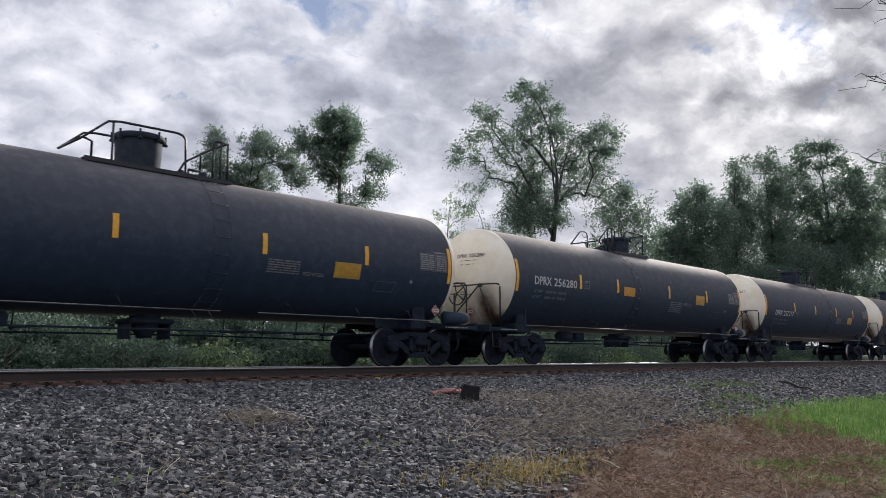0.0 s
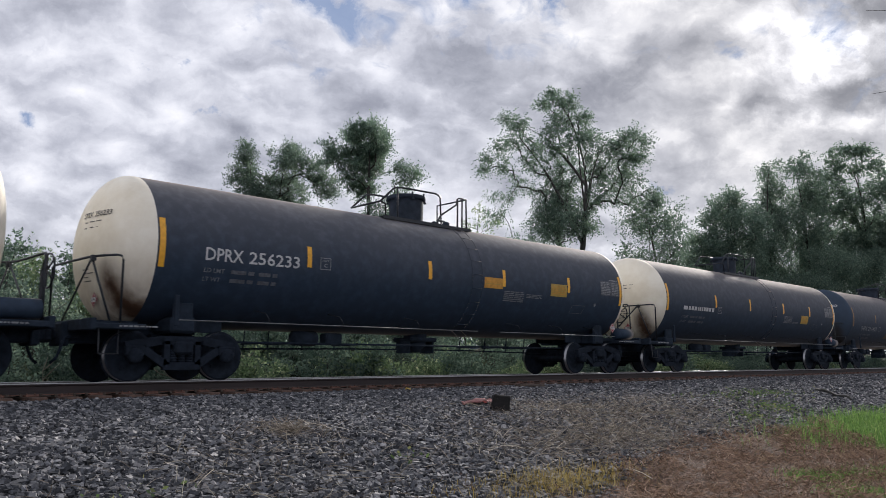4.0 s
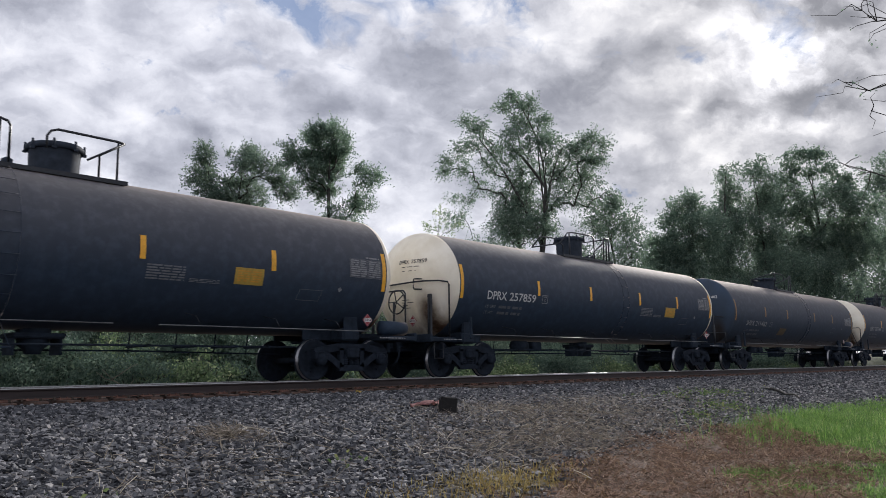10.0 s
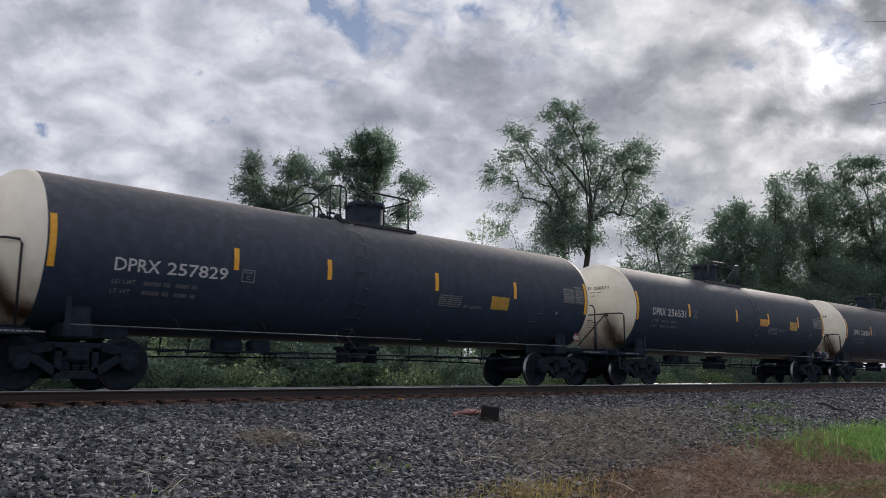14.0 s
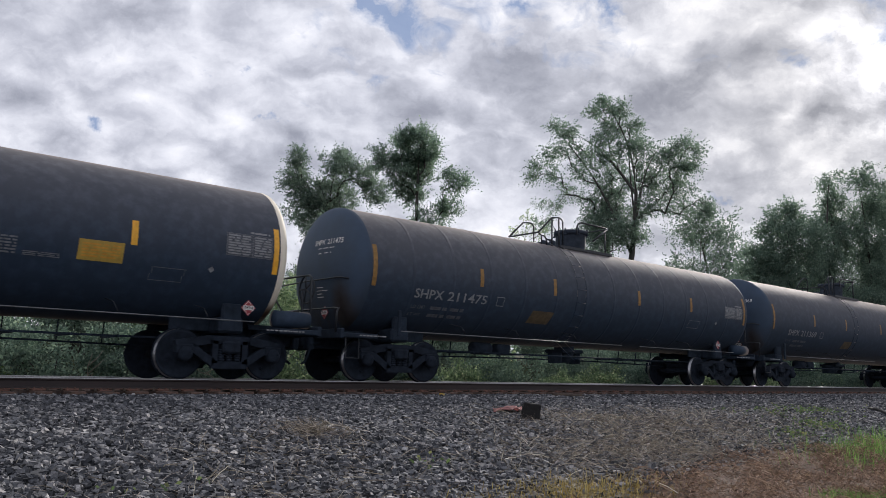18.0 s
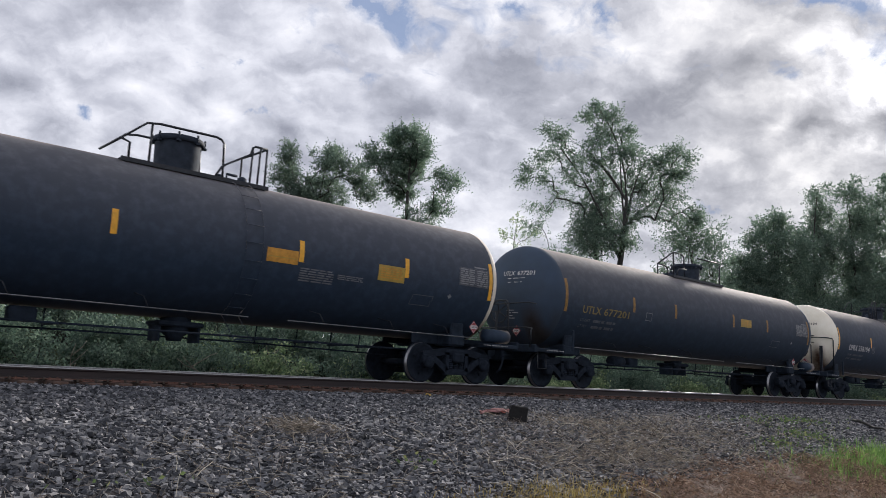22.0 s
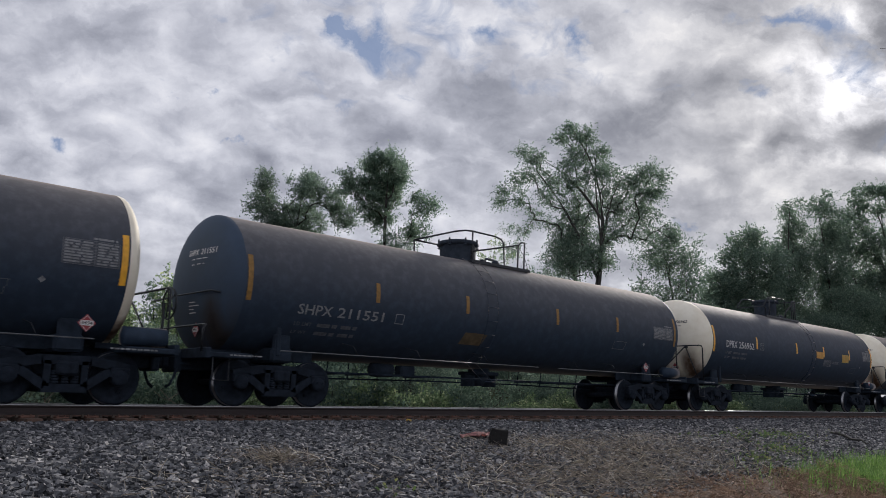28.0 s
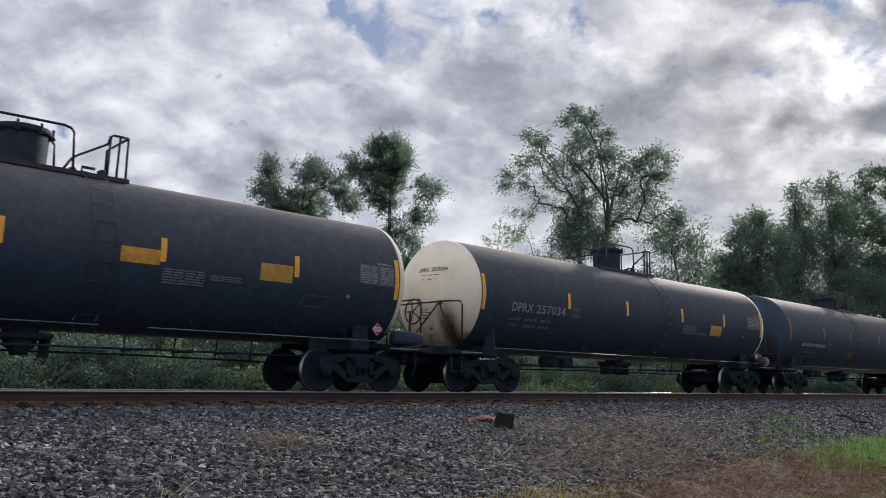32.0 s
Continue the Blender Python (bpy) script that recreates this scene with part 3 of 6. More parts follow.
def decal(bm, x0, x1, z0, z1, lift=0.008, slant=0.0, mat=0):
    """A thin plate bent round the tank between two heights."""
    a0, a1 = angle_of(z0), angle_of(z1)
    n = max(2, int(abs(a1 - a0) / 0.06))
    prev = None
    for i in range(n + 1):
        a, u = a0 + (a1 - a0) * i / n, slant * i / n
        row = [bm.verts.new(on_tank(x0 + u, a, lift)), bm.verts.new(on_tank(x1 + u, a, lift))]
        if prev:
            bm.faces.new((prev[0], prev[1], row[1], row[0])).material_index = mat
        prev = row


def letters_on_tank(s, x0, x1, z0, z1, lift=0.010):
    co, faces, ratio = TEXT[s]
    w, h = x1 - x0, z1 - z0
    th0 = angle_of((z0 + z1) / 2)
    me = bpy.data.meshes.new("lettering")
    vs = [on_tank((x0 + x1) / 2 + p[0] / ratio * w, th0 + p[1] * h / R_T, lift) for p in co]
    me.from_pydata(vs, [], faces)
    return me


HEAD_D = 0.74


def head_depth(seam, flat=False):
    return 0.36 if flat else HEAD_D - 0.30 if seam > 7.5 else HEAD_D


def head_x(y, z, seam):
    r2 = min(0.999, (y * y + (z - Z_T) ** 2) / (R_T + 0.012) ** 2)
    return -(seam + 0.014 + head_depth(seam) * math.sqrt(1 - r2))


def letters_on_head(s, y0, z0, h, seam, width=None):
    """Letters on the leading head; they run towards the near side."""
    co, faces, ratio = TEXT[s]
    k = h if width is None else width / ratio
    vs = []
    for p in co:
        y, z = y0 - p[0] * k, z0 + p[1] * h
        vs.append((head_x(y, z, seam) - 0.008, y, z))
    me = bpy.data.meshes.new("lettering")
    me.from_pydata(vs, [], faces)
    return me


def head_bar(bm, y0, y1, z0, z1, seam, lift=0.008, n=5):
    prev = None
    for i in range(n + 1):
        y = y0 + (y1 - y0) * i / n
        row = [bm.verts.new((head_x(y, z, seam) - lift, y, z)) for z in (z0, z1)]
        if prev:
            bm.faces.new((prev[0], row[0], row[1], prev[1]))
        prev = row


# ---------------------------------------------------------------- ground and track


def ground_z(x, y):
    """Height of the ground: ballast bed, shoulder, and the low verge where the camera stands."""
    near = np.interp(-y, [0, 1.3, 1.68, 2.4, 3.84, 6.24, 7.7, 9.6, 15, 60], [-0.33, -0.305, -0.29, -0.305, -0.40, -0.592, -0.88, -1.166, -1.31, -1.45])
    back = np.interp(y, [0, 1.7, 3.0, 4.4, 8, 14, 24, 60], [-0.30, -0.25, -0.70, -0.75, 0.3, 1.2, 1.5, 1.0])
    z = np.where(y < 0, near, back)
    return z


def wobble(x, y):
    return 0.022 * (np.sin(1.7 * x + 0.6 * y) * np.sin(1.1 * y - 0.4 * x) + 0.6 * np.sin(4.1 * x + 1.3) * np.sin(3.7 * y))


def surf(x, y):
    z = ground_z(x, y)
    fade = np.clip((np.abs(y) - 2.0) / 1.5, 0, 1)
    return z + wobble(x, y) * fade


def make_ground():
    xs = np.unique(np.concatenate([[-2500, -1200, -700, -400], np.arange(-200, -20, 12), np.arange(-20, 70, 0.6), np.arange(70, 220, 10), [300, 500, 900, 1500, 2500]]))
    ys = np.unique(np.concatenate([[-2500, -1000, -400, -160, -80, -45, -30], np.arange(-22, 8, 0.4), np.arange(8, 60, 4), [80, 140, 300, 700, 2500]]))
    X, Y = np.meshgrid(xs, ys, indexing="ij")
    V = np.stack([X, Y, surf(X, Y)], -1).reshape(-1, 3)
    ny = len(ys)
    i, j = np.meshgrid(np.arange(len(xs) - 1), np.arange(ny - 1), indexing="ij")
    a = (i * ny + j).ravel()
    F = np.stack([a, a + ny, a + ny + 1, a + 1], 1)
    me = soup("ground", V, F, M["ground"])
    me.polygons.foreach_set("use_smooth", np.ones(len(F), dtype=bool))
    tagged(new("ground", me), "gravel verge and brown soil sloping down from the railway bed", "ground", kind="structure")


make_ground()
RNG = np.random.default_rng(7)


def quat_mats(q):
    w, x, y, z = q.T
    return np.stack([np.stack([1 - 2 * (y * y + z * z), 2 * (x * y - z * w), 2 * (x * z + y * w)], -1),
                     np.stack([2 * (x * y + z * w), 1 - 2 * (x * x + z * z), 2 * (y * z - x * w)], -1),
                     np.stack([2 * (x * z - y * w), 2 * (y * z + x * w), 1 - 2 * (x * x + y * y)], -1)], -2)


def stones(px, py, size, sink=0.2):
    """Broken stones: skewed boxes with cut corners at random turns."""
    n = len(px)
    base = np.array([(i, j, k) for i in (-1, 1) for j in (-1, 1) for k in (-1, 1)], dtype=np.float32)
    v = base[None] * RNG.uniform(0.45, 1.05, (n, 8, 3)) * np.stack([RNG.uniform(0.85, 1.35, n), RNG.uniform(0.65, 1.0, n), RNG.uniform(0.4, 0.75, n)], -1)[:, None, :]
    # most lie on their flat side, a few stand on edge
    tilt = np.where(RNG.uniform(size=n) < 0.2, 1.0, 0.42) * RNG.normal(size=n)
    yaw, ax = RNG.uniform(0, 2 * math.pi, n), RNG.uniform(0, 2 * math.pi, n)
    q = np.stack([np.cos(tilt / 2), np.sin(tilt / 2) * np.cos(ax), np.sin(tilt / 2) * np.sin(ax), np.zeros(n)], -1)
    r = np.stack([np.cos(yaw / 2), np.zeros(n), np.zeros(n), np.sin(yaw / 2)], -1)
    v = np.einsum("nij,nkj->nki", quat_mats(q) @ quat_mats(r), v) * (size * 0.5)[:, None, None]
    v[:, :, 0] += px[:, None]
    v[:, :, 1] += py[:, None]
    v[:, :, 2] += (surf(px, py) + size * sink)[:, None]
    f = np.array([(0, 1, 3, 2), (4, 6, 7, 5), (0, 4, 5, 1), (2, 3, 7, 6), (0, 2, 6, 4), (1, 5, 7, 3)])
    F = (f[None] + 8 * np.arange(n)[:, None, None]).reshape(-1, 4)
    return v.reshape(-1, 3), F


def gravel_edge(x):
    """How far the loose stone reaches towards the camera."""
    return -np.interp(x, [-8, 4, 6.5, 9, 12, 14, 17, 20, 26, 40], [12.0, 11.2, 10.0, 9.0, 8.45, 8.4, 8.4, 8.4, 8.7, 8.7])


def make_ballast():
    px, py = [], []
    for x0, x1, dens in ((-3, 4, 640), (4, 16, 700), (16, 26, 400), (26, 44, 190), (44, 80, 80), (-30, -4, 25)):
        n = int((x1 - x0) * 10.3 * dens)
        x, y = RNG.uniform(x0, x1, n), RNG.uniform(-12.0, -1.0, n)
        px.append(x), py.append(y)
    px, py = np.concatenate(px), np.concatenate(py)
    edge = gravel_edge(px)
    thin = np.clip((py - edge) / 1.3 + 0.2, 0.0, 1)
    # straw and soil take over beside the dry patch
    patch = np.exp(-((px - 12.0) / 3.4) ** 2 - ((py + 7.2) / 1.3) ** 2)
    keep = (RNG.uniform(size=len(px)) < thin * (1 - 0.25 * patch)) & ((py < -1.42) | (RNG.uniform(size=len(px)) < 0.5))
    # a thinner spread towards the train's head
    keep &= (px > -0.5) | (RNG.uniform(size=len(px)) < 0.3)
    px, py = px[keep], py[keep]
    size = (0.028 + 0.062 * RNG.uniform(0, 1, len(px)) ** 1.4) * np.where(px > 26, 1.3, 1.0)
    V, F = stones(px, py, size)
    tagged(new("ballast", soup("ballast", V, F, M["stone"])), "loose grey crushed stone spread along the track", "gravel", kind="stuff")
    # behind the near rail and beyond
    n = 9000
    px, py = RNG.uniform(-6, 60, n), RNG.uniform(-0.62, 2.9, n)
    V, F = stones(px, py, RNG.uniform(0.05, 0.09, n))
    tagged(new("ballast_between_rails", soup("ballast2", V, F, M["stone"])), "grey crushed stone between the rails", "gravel", kind="stuff")


make_ballast()


def rail_profile():
    half = [(0.0, 0.0), (0.026, -0.001), (0.034, -0.005), (0.0365, -0.011), (0.0364, -0.019), (0.036, -0.040), (0.020, -0.044), (0.010, -0.060), (0.009, -0.150), (0.026, -0.170), (0.075, -0.181), (0.075, -0.194), (0.0, -0.194)]
    return half + [(-a, b) for a, b in half[-2:0:-1]]


def make_rail(y, name, x0=-620, x1=640):
    prof = rail_profile()
    bm = bm_new()
    cuts = [x0, -60, -20, 0, 20, 40, 80, 160, x1]
    rings = [[bm.verts.new((x, y + a, b)) for a, b in prof] for x in cuts]
    for r0, r1 in zip(rings, rings[1:]):
        for k in range(len(prof)):
            bm.faces.new((r0[k], r1[k], r1[(k + 1) % len(prof)], r0[(k + 1) % len(prof)]))
    bmesh.ops.recalc_face_normals(bm, faces=bm.faces)
    for f in bm.faces:
        z = f.calc_center_median().z
        f.material_index = 1 if z > -0.0155 else 2 if z < -0.178 else 0
    ob = new(name, to_mesh(name, bm, [M["rail"], M["rail_head"], M["rust"]]))
    return tagged(ob, "rusty steel running rail with a polished top", "rail", "running rails", "structure")


GAUGE_Y = 0.755
rail_near = make_rail(-GAUGE_Y, "rail")
rail_far = make_rail(GAUGE_Y, "rail")


def make_ties():
    tb = bm_new()
    box(tb, (0, 0, -0.31), (0.25, 2.59, 0.18), 0.012)
    tie = to_mesh("tie", tb, M["tie_rusty"])
    pb = bm_new()
    box(pb, (0, 0, -0.207), (0.20, 0.36, 0.024), 0.004)
    for sx in (-0.06, 0.06):
        for sy in (-0.105, 0.105):
            box(pb, (sx, sy, -0.184), (0.022, 0.03, 0.03))
    plate = to_mesh("tie_plate", pb, M["rust"])
    ab = bm_new()
    for sx in (-0.15, 0.15):
        box(ab, (sx, 0, -0.206), (0.035, 0.20, 0.03), 0.005)
        box(ab, (sx, -0.10, -0.196), (0.045, 0.022, 0.05), 0.004)
    anchor = to_mesh("rail_anchor", ab, M["tie"])
    bed = tagged(new("track_bed_ties"), "creosoted timber ties with rusty plates under the rails", "railway ties", kind="structure")
    far_v, far_f = [], []
    for i in range(-120, 600):
        x = i * 0.508
        if -8 < x < 62:
            t = obj("tie", tie, bed, loc=(x + 0.02 * math.sin(i * 7.1), 0.03 * math.sin(i * 3.3), 0.006 * math.sin(i * 1.9)))
            for y in (-GAUGE_Y, GAUGE_Y):
                if y > 0 and x > 30:
                    continue
                obj("tie_plate", plate, t, loc=(0, y, 0.0))
            if x < 40:
                obj("rail_anchor", anchor, t, loc=(0, -GAUGE_Y, 0.0))
        else:
            k = len(far_v)
            far_v += [(x + a * 0.115, b * 1.295, -0.30 + c * 0.09) for a in (-1, 1) for b in (-1, 1) for c in (-1, 1)]
            far_f += [tuple(k + q for q in f) for f in ((0, 1, 3, 2), (4, 6, 7, 5), (0, 4, 5, 1), (2, 3, 7, 6), (0, 2, 6, 4), (1, 5, 7, 3))]
    me = soup("ties_far", np.array(far_v), np.array(far_f), M["tie"])
    tagged(obj("tie_rows", me, bed), kind="stuff")


make_ties()

# ---------------------------------------------------------------- tank cars
_cache = {}


def mesh_once(key, build):
    if key not in _cache:
        _cache[key] = build()
    return _cache[key]


def shell_mesh(seam, ribbed, mat):
    bm = bm_new()
    n = 7 if not ribbed else 13
    prof = [(-seam + 0.01 + i * (2 * seam - 0.02) / n, R_T) for i in range(n + 1)]
    lathe(bm, prof, "x", 72, (0, 0, Z_T), cap=False)
    return to_mesh("tank_shell", bm, mat)


def ring_mesh(mat):
    bm = bm_new()
    b, w = 0.005, 0.05
    lathe(bm, [(-w, R_T - 0.002), (-w * 0.6, R_T + b), (w * 0.6, R_T + b), (w, R_T - 0.002)], "x", 72, (0, 0, Z_T), cap=False)
    return to_mesh("shell_ring", bm, mat)


def head_mesh(seam, sign, mat, flat=False, lip=0.003):
    bm = bm_new()
    prof = [(sign * (seam - 0.05), R_T + lip), (sign * (seam + 0.012), R_T + lip)]
    for i in range(1, 15):
        a = i / 14 * math.pi / 2
        prof.append((sign * (seam + 0.012 + head_depth(seam, flat) * math.sin(a)), max(0.0005, (R_T + lip) * math.cos(a))))
    lathe(bm, prof, "x", 64, (0, 0, Z_T), cap=False)
    return to_mesh("tank_head", bm, mat)


def fittings(x0, top, radius, plate, valves, rail_a, rail_b):
    """Manway, lid, walkway, valves and guard rails on top of a tank; rails lie in planes along the tank."""
    out = {}
    bm = bm_new()
    lathe(bm, [(3.72, radius - 0.03), (top - 0.12, radius)], "z", 36, (x0, 0, 0), cap=False)
    out["manway"] = to_mesh("manway", bm, M["fitting"])
    bm = bm_new()
    lathe(bm, [(top - 0.13, radius + 0.01), (top - 0.12, radius + 0.05), (top - 0.04, radius + 0.05), (top - 0.01, radius + 0.02), (top, 0.02)], "z", 36, (x0, 0, 0))
    for k in range(8):
        a = (k + 0.5) * math.pi / 4
        c, s = (radius + 0.05) * math.cos(a), (radius + 0.05) * math.sin(a)
        tube(bm, [(x0 + c, s, top - 0.16), (x0 + c, s, top + 0.03)], 0.024, 6)
        box(bm, (x0 + c, s, top - 0.14), (0.07, 0.07, 0.04))
    out["lid"] = to_mesh("manway_lid", bm, M["fitting"])
    p0, p1 = plate
    bm = bm_new()
    box(bm, ((p0 + p1) / 2, -0.46, 3.80), (p1 - p0, 0.34, 0.03), 0.008)
    box(bm, ((p0 + p1) / 2, -0.64, 3.79), (p1 - p0, 0.03, 0.08))
    for x in (p0 + 0.1, (p0 + p1) / 2, p1 - 0.1):
        box(bm, (x, -0.45, 3.73), (0.06, 0.36, 0.14))
    out["platform"] = to_mesh("platform", bm, M["rail_pipe"])
    bm = bm_new()
    box(bm, ((p0 + p1) / 2, 0.62, 3.78), (p1 - p0, 0.40, 0.03), 0.008)
    for x in (p0 + 0.1, (p0 + p1) / 2, p1 - 0.1):
        box(bm, (x, 0.62, 3.70), (0.06, 0.36, 0.16))
    out["far_platform"] = to_mesh("platform", bm, M["rail_pipe"])
    for key, lines in (("rail_a", rail_a), ("rail_b", rail_b), ("rail_c", [rail_a[0]])):
        runs = [[q if len(q) == 3 else (q[0], 0.60 if key == "rail_c" else -0.52, q[1]) for q in line] for line in lines]
        if key == "rail_c":
            lo = rail_a[0][0]
            if len(lo) == 2:
                runs.append([(lo[0], -0.52, lo[1]), (lo[0], 0.60, lo[1])])
            e = rail_b[0][-1]
            runs.append([(e[0], 0.60, 3.75), (e[0], 0.60, e[1]), (e[0], -0.52, e[1])])
        out[key] = []
        for run in runs:
            bm = bm_new()
            tube(bm, run, 0.024)
            out[key].append(to_mesh("guard_rail", bm, M["rail_pipe"]))
    v0, v1 = valves
    bm = bm_new()
    lathe(bm, [(3.76, 0.24), (3.93, 0.24), (3.97, 0.18)], "z", 20, ((v0 + v1) / 2 - 0.1, 0.05, 0))
    lathe(bm, [(3.76, 0.10), (4.04, 0.10), (4.08, 0.04)], "z", 12, (v1 - 0.08, 0.0, 0))
    lathe(bm, [(3.76, 0.07), (3.98, 0.07), (4.00, 0.03)], "z", 10, (v0 + 0.02, -0.15, 0))
    tube(bm, [(v0 + 0.2, -0.1, 3.95), (v0 + 0.2, -0.1, 4.05), (v1 - 0.25, -0.1, 4.05)], 0.03)
    out["valves"] = to_mesh("valve_housing", bm, M["fitting"])
    return out


def manway_meshes():
    tall = fittings(-0.21, 4.56, 0.45, (-1.50, 1.50), (0.62, 1.30),
                    [[(-1.51, 4.18), (-1.05, 4.58), (-0.81, 4.62), (0.33, 4.64), (0.45, 4.61), (0.51, 4.54), (0.54, 3.80)], [(-1.33, 3.72), (-1.33, 4.14), (-1.49, 4.19)], [(-0.95, 3.74), (-0.95, 4.60)]],
                    [[(0.34, 3.78), (0.50, 4.06), (0.60, 4.14), (1.10, 4.45), (1.14, 4.60), (1.20, 4.64), (1.47, 4.64)], [(1.13, 3.78), (1.15, 4.62)], [(1.30, 3.78), (1.32, 4.63)], [(1.47, 3.78), (1.47, 4.64)]])
    low = fittings(0.28, 4.44, 0.45, (-0.90, 1.40), (-1.10, -0.45),
                   [[(-1.70, 4.10), (-1.13, 4.59), (-0.85, 4.63), (-0.72, 4.60), (-0.67, 4.53), (-0.67, 3.78)], [(-1.56, 3.74), (-1.56, 4.03), (-1.68, 4.10)], [(-1.57, 4.03), (-1.43, 4.03), (-1.37, 3.96), (-1.33, 3.74)], [(-1.13, 3.76), (-1.13, 4.59)], [(-0.84, 3.76), (-0.84, 4.62)]],
                   [[(-0.06, 4.25), (-0.06, 4.47), (0.0, 4.57), (0.12, 4.62), (1.23, 4.61), (1.36, 4.59)], [(1.36, 4.59), (0.67, 4.15)], [(1.24, 3.66), (1.24, 4.60)]])
    wide = fittings(0.92, 4.42, 0.46, (-0.89, 2.29), (-0.45, 0.15),
                    [[(-1.65, 4.11), (-0.72, 4.62), (-0.29, 4.61), (-0.14, 4.57), (-0.07, 4.46), (-0.04, 3.82)], [(-1.62, 3.70), (-1.65, 4.11)], [(-1.65, 4.11), (-1.26, 4.11), (-1.08, 4.05), (-1.03, 3.95), (-1.03, 3.72)], [(-0.71, 3.80), (-0.72, 4.62)], [(-0.47, 3.85), (-0.47, 4.0), (-0.35, 4.10), (0.09, 4.12)]],
                    [[(0.79, 4.60), (2.25, 4.61)], [(2.25, 3.62), (2.25, 4.61)]])
    loop = fittings(-0.74, 4.38, 0.50, (-0.85, 1.45), (0.02, 0.80),
                    [[(-2.30, 0.0, 4.21), (-1.33, 4.52), (-0.98, 4.60), (-0.70, 4.62), (0.16, 4.61), (0.40, 4.57), (0.51, 4.47), (0.54, 3.66)], [(-2.28, 0.0, 3.85), (-2.30, 0.0, 4.21)], [(-2.30, 0.0, 4.21), (-1.30, 0.0, 4.21)], [(-0.73, 3.64), (-0.70, 4.62)]],
                    [[(-0.69, 4.08), (1.11, 4.50), (1.24, 4.60), (1.38, 4.61)], [(1.07, 3.62), (1.11, 4.50)], [(1.33, 3.60), (1.38, 4.61)]])
    return {"tall": tall, "low": low, "wide": wide, "loop": loop}


def truck_meshes():
    out = {}
    bm = bm_new()
    box(bm, (0, 0, 0.60), (0.36, 2.3, 0.24), 0.04)
    box(bm, (0, 0, 0.80), (0.62, 0.62, 0.16), 0.03)
    out["bolster"] = to_mesh("bolster", bm, M["truck"])
    bm = bm_new()      # cast side frame, built as an arched truss
    t = 0.11

    def bar(p, q, h):
        a, b = Vector((p[0], 0, p[1])), Vector((q[0], 0, q[1]))
        d = (b - a).normalized()
        nrm = Vector((-d.z, 0, d.x)) * h / 2
        vs = [bm.verts.new(c + n * s + Vector((0, yy, 0))) for yy in (-t / 2, t / 2) for c, s, n in ((a, -1, nrm), (b, -1, nrm), (b, 1, nrm), (a, 1, nrm))]
        for f in ((0, 1, 2, 3), (7, 6, 5, 4), (0, 4, 5, 1), (1, 5, 6, 2), (2, 6, 7, 3), (3, 7, 4, 0)):
            bm.faces.new([vs[i] for i in f])
    bar((-1.06, 0.62), (-0.38, 0.74), 0.16)
    bar((-0.40, 0.735), (0.40, 0.735), 0.15)
    bar((0.38, 0.74), (1.06, 0.62), 0.16)
    bar((-0.78, 0.60), (-0.32, 0.30), 0.14)
    bar((0.78, 0.60), (0.32, 0.30), 0.14)
    bar((-0.36, 0.27), (0.36, 0.27), 0.14)
    bar((-0.30, 0.30), (-0.30, 0.72), 0.11)
    bar((0.30, 0.30), (0.30, 0.72), 0.11)
    for s in (-1, 1):
        box(bm, (s * 0.89, 0, 0.545), (0.34, t + 0.06, 0.18), 0.02)
    out["side_frame"] = to_mesh("side_frame", bm, M["truck"])
    bm = bm_new()
    for x in (-0.16, 0.0, 0.16):
        for k in range(5):
            lathe(bm, [(0.345 + k * 0.045, 0.062), (0.367 + k * 0.045, 0.074), (0.387 + k * 0.045, 0.062)], "z", 10, (x, 0, 0))
    out["springs"] = to_mesh("coil_spring", bm, M["truck"])
    bm = bm_new()
    for s in (-1, 1):
        tr = [(s * 0.690, 0.03), (s * 0.690, 0.39), (s * 0.705, 0.43), (s * 0.700, 0.482), (s * 0.722, 0.482), (s * 0.735, 0.459), (s * 0.815, 0.452), (s * 0.815, 0.40), (s * 0.775, 0.34), (s * 0.765, 0.17), (s * 0.80, 0.13), (s * 0.80, 0.03)]
        lathe(bm, tr, "y", 32)
    lathe(bm, [(-1.05, 0.075), (1.05, 0.075)], "y", 14)
    for f in bm.faces:
        c = f.calc_center_median()
        if math.hypot(c.x, c.z) > 0.445 and abs(c.y) > 0.73 and abs(f.normal.y) < 0.5:
            f.material_index = 1
    # lightening marks that show the wheel turning
    for s in (-1, 1):
        for k in range(3):
            a = k * 2 * math.pi / 3
            box(bm, (0.25 * math.cos(a), s * 0.778, 0.25 * math.sin(a)), (0.07, 0.02, 0.07), 0.015)
    out["wheelset"] = to_mesh("wheelset", bm, [M["wheel"], M["tread"]])
    bm = bm_new()
    lathe(bm, [(-0.97, 0.14), (-1.10, 0.14), (-1.14, 0.11), (-1.15, 0.03)], "y", 16)
    for k in range(3):
        a = k * 2 * math.pi / 3 + 0.4
        box(bm, (0.07 * math.cos(a), -1.145, 0.07 * math.sin(a)), (0.03, 0.03, 0.03))
    out["bearing"] = to_mesh("roller_bearing", bm, M["truck"])
    bm = bm_new()
    box(bm, (0, 0, 0.40), (0.10, 1.5, 0.12), 0.02)
    for s in (-1, 1):
        box(bm, (0.16, s * 0.76, 0.44), (0.08, 0.10, 0.34), 0.03)
    out["brake_beam"] = to_mesh("brake_beam", bm, M["truck"])
    return out


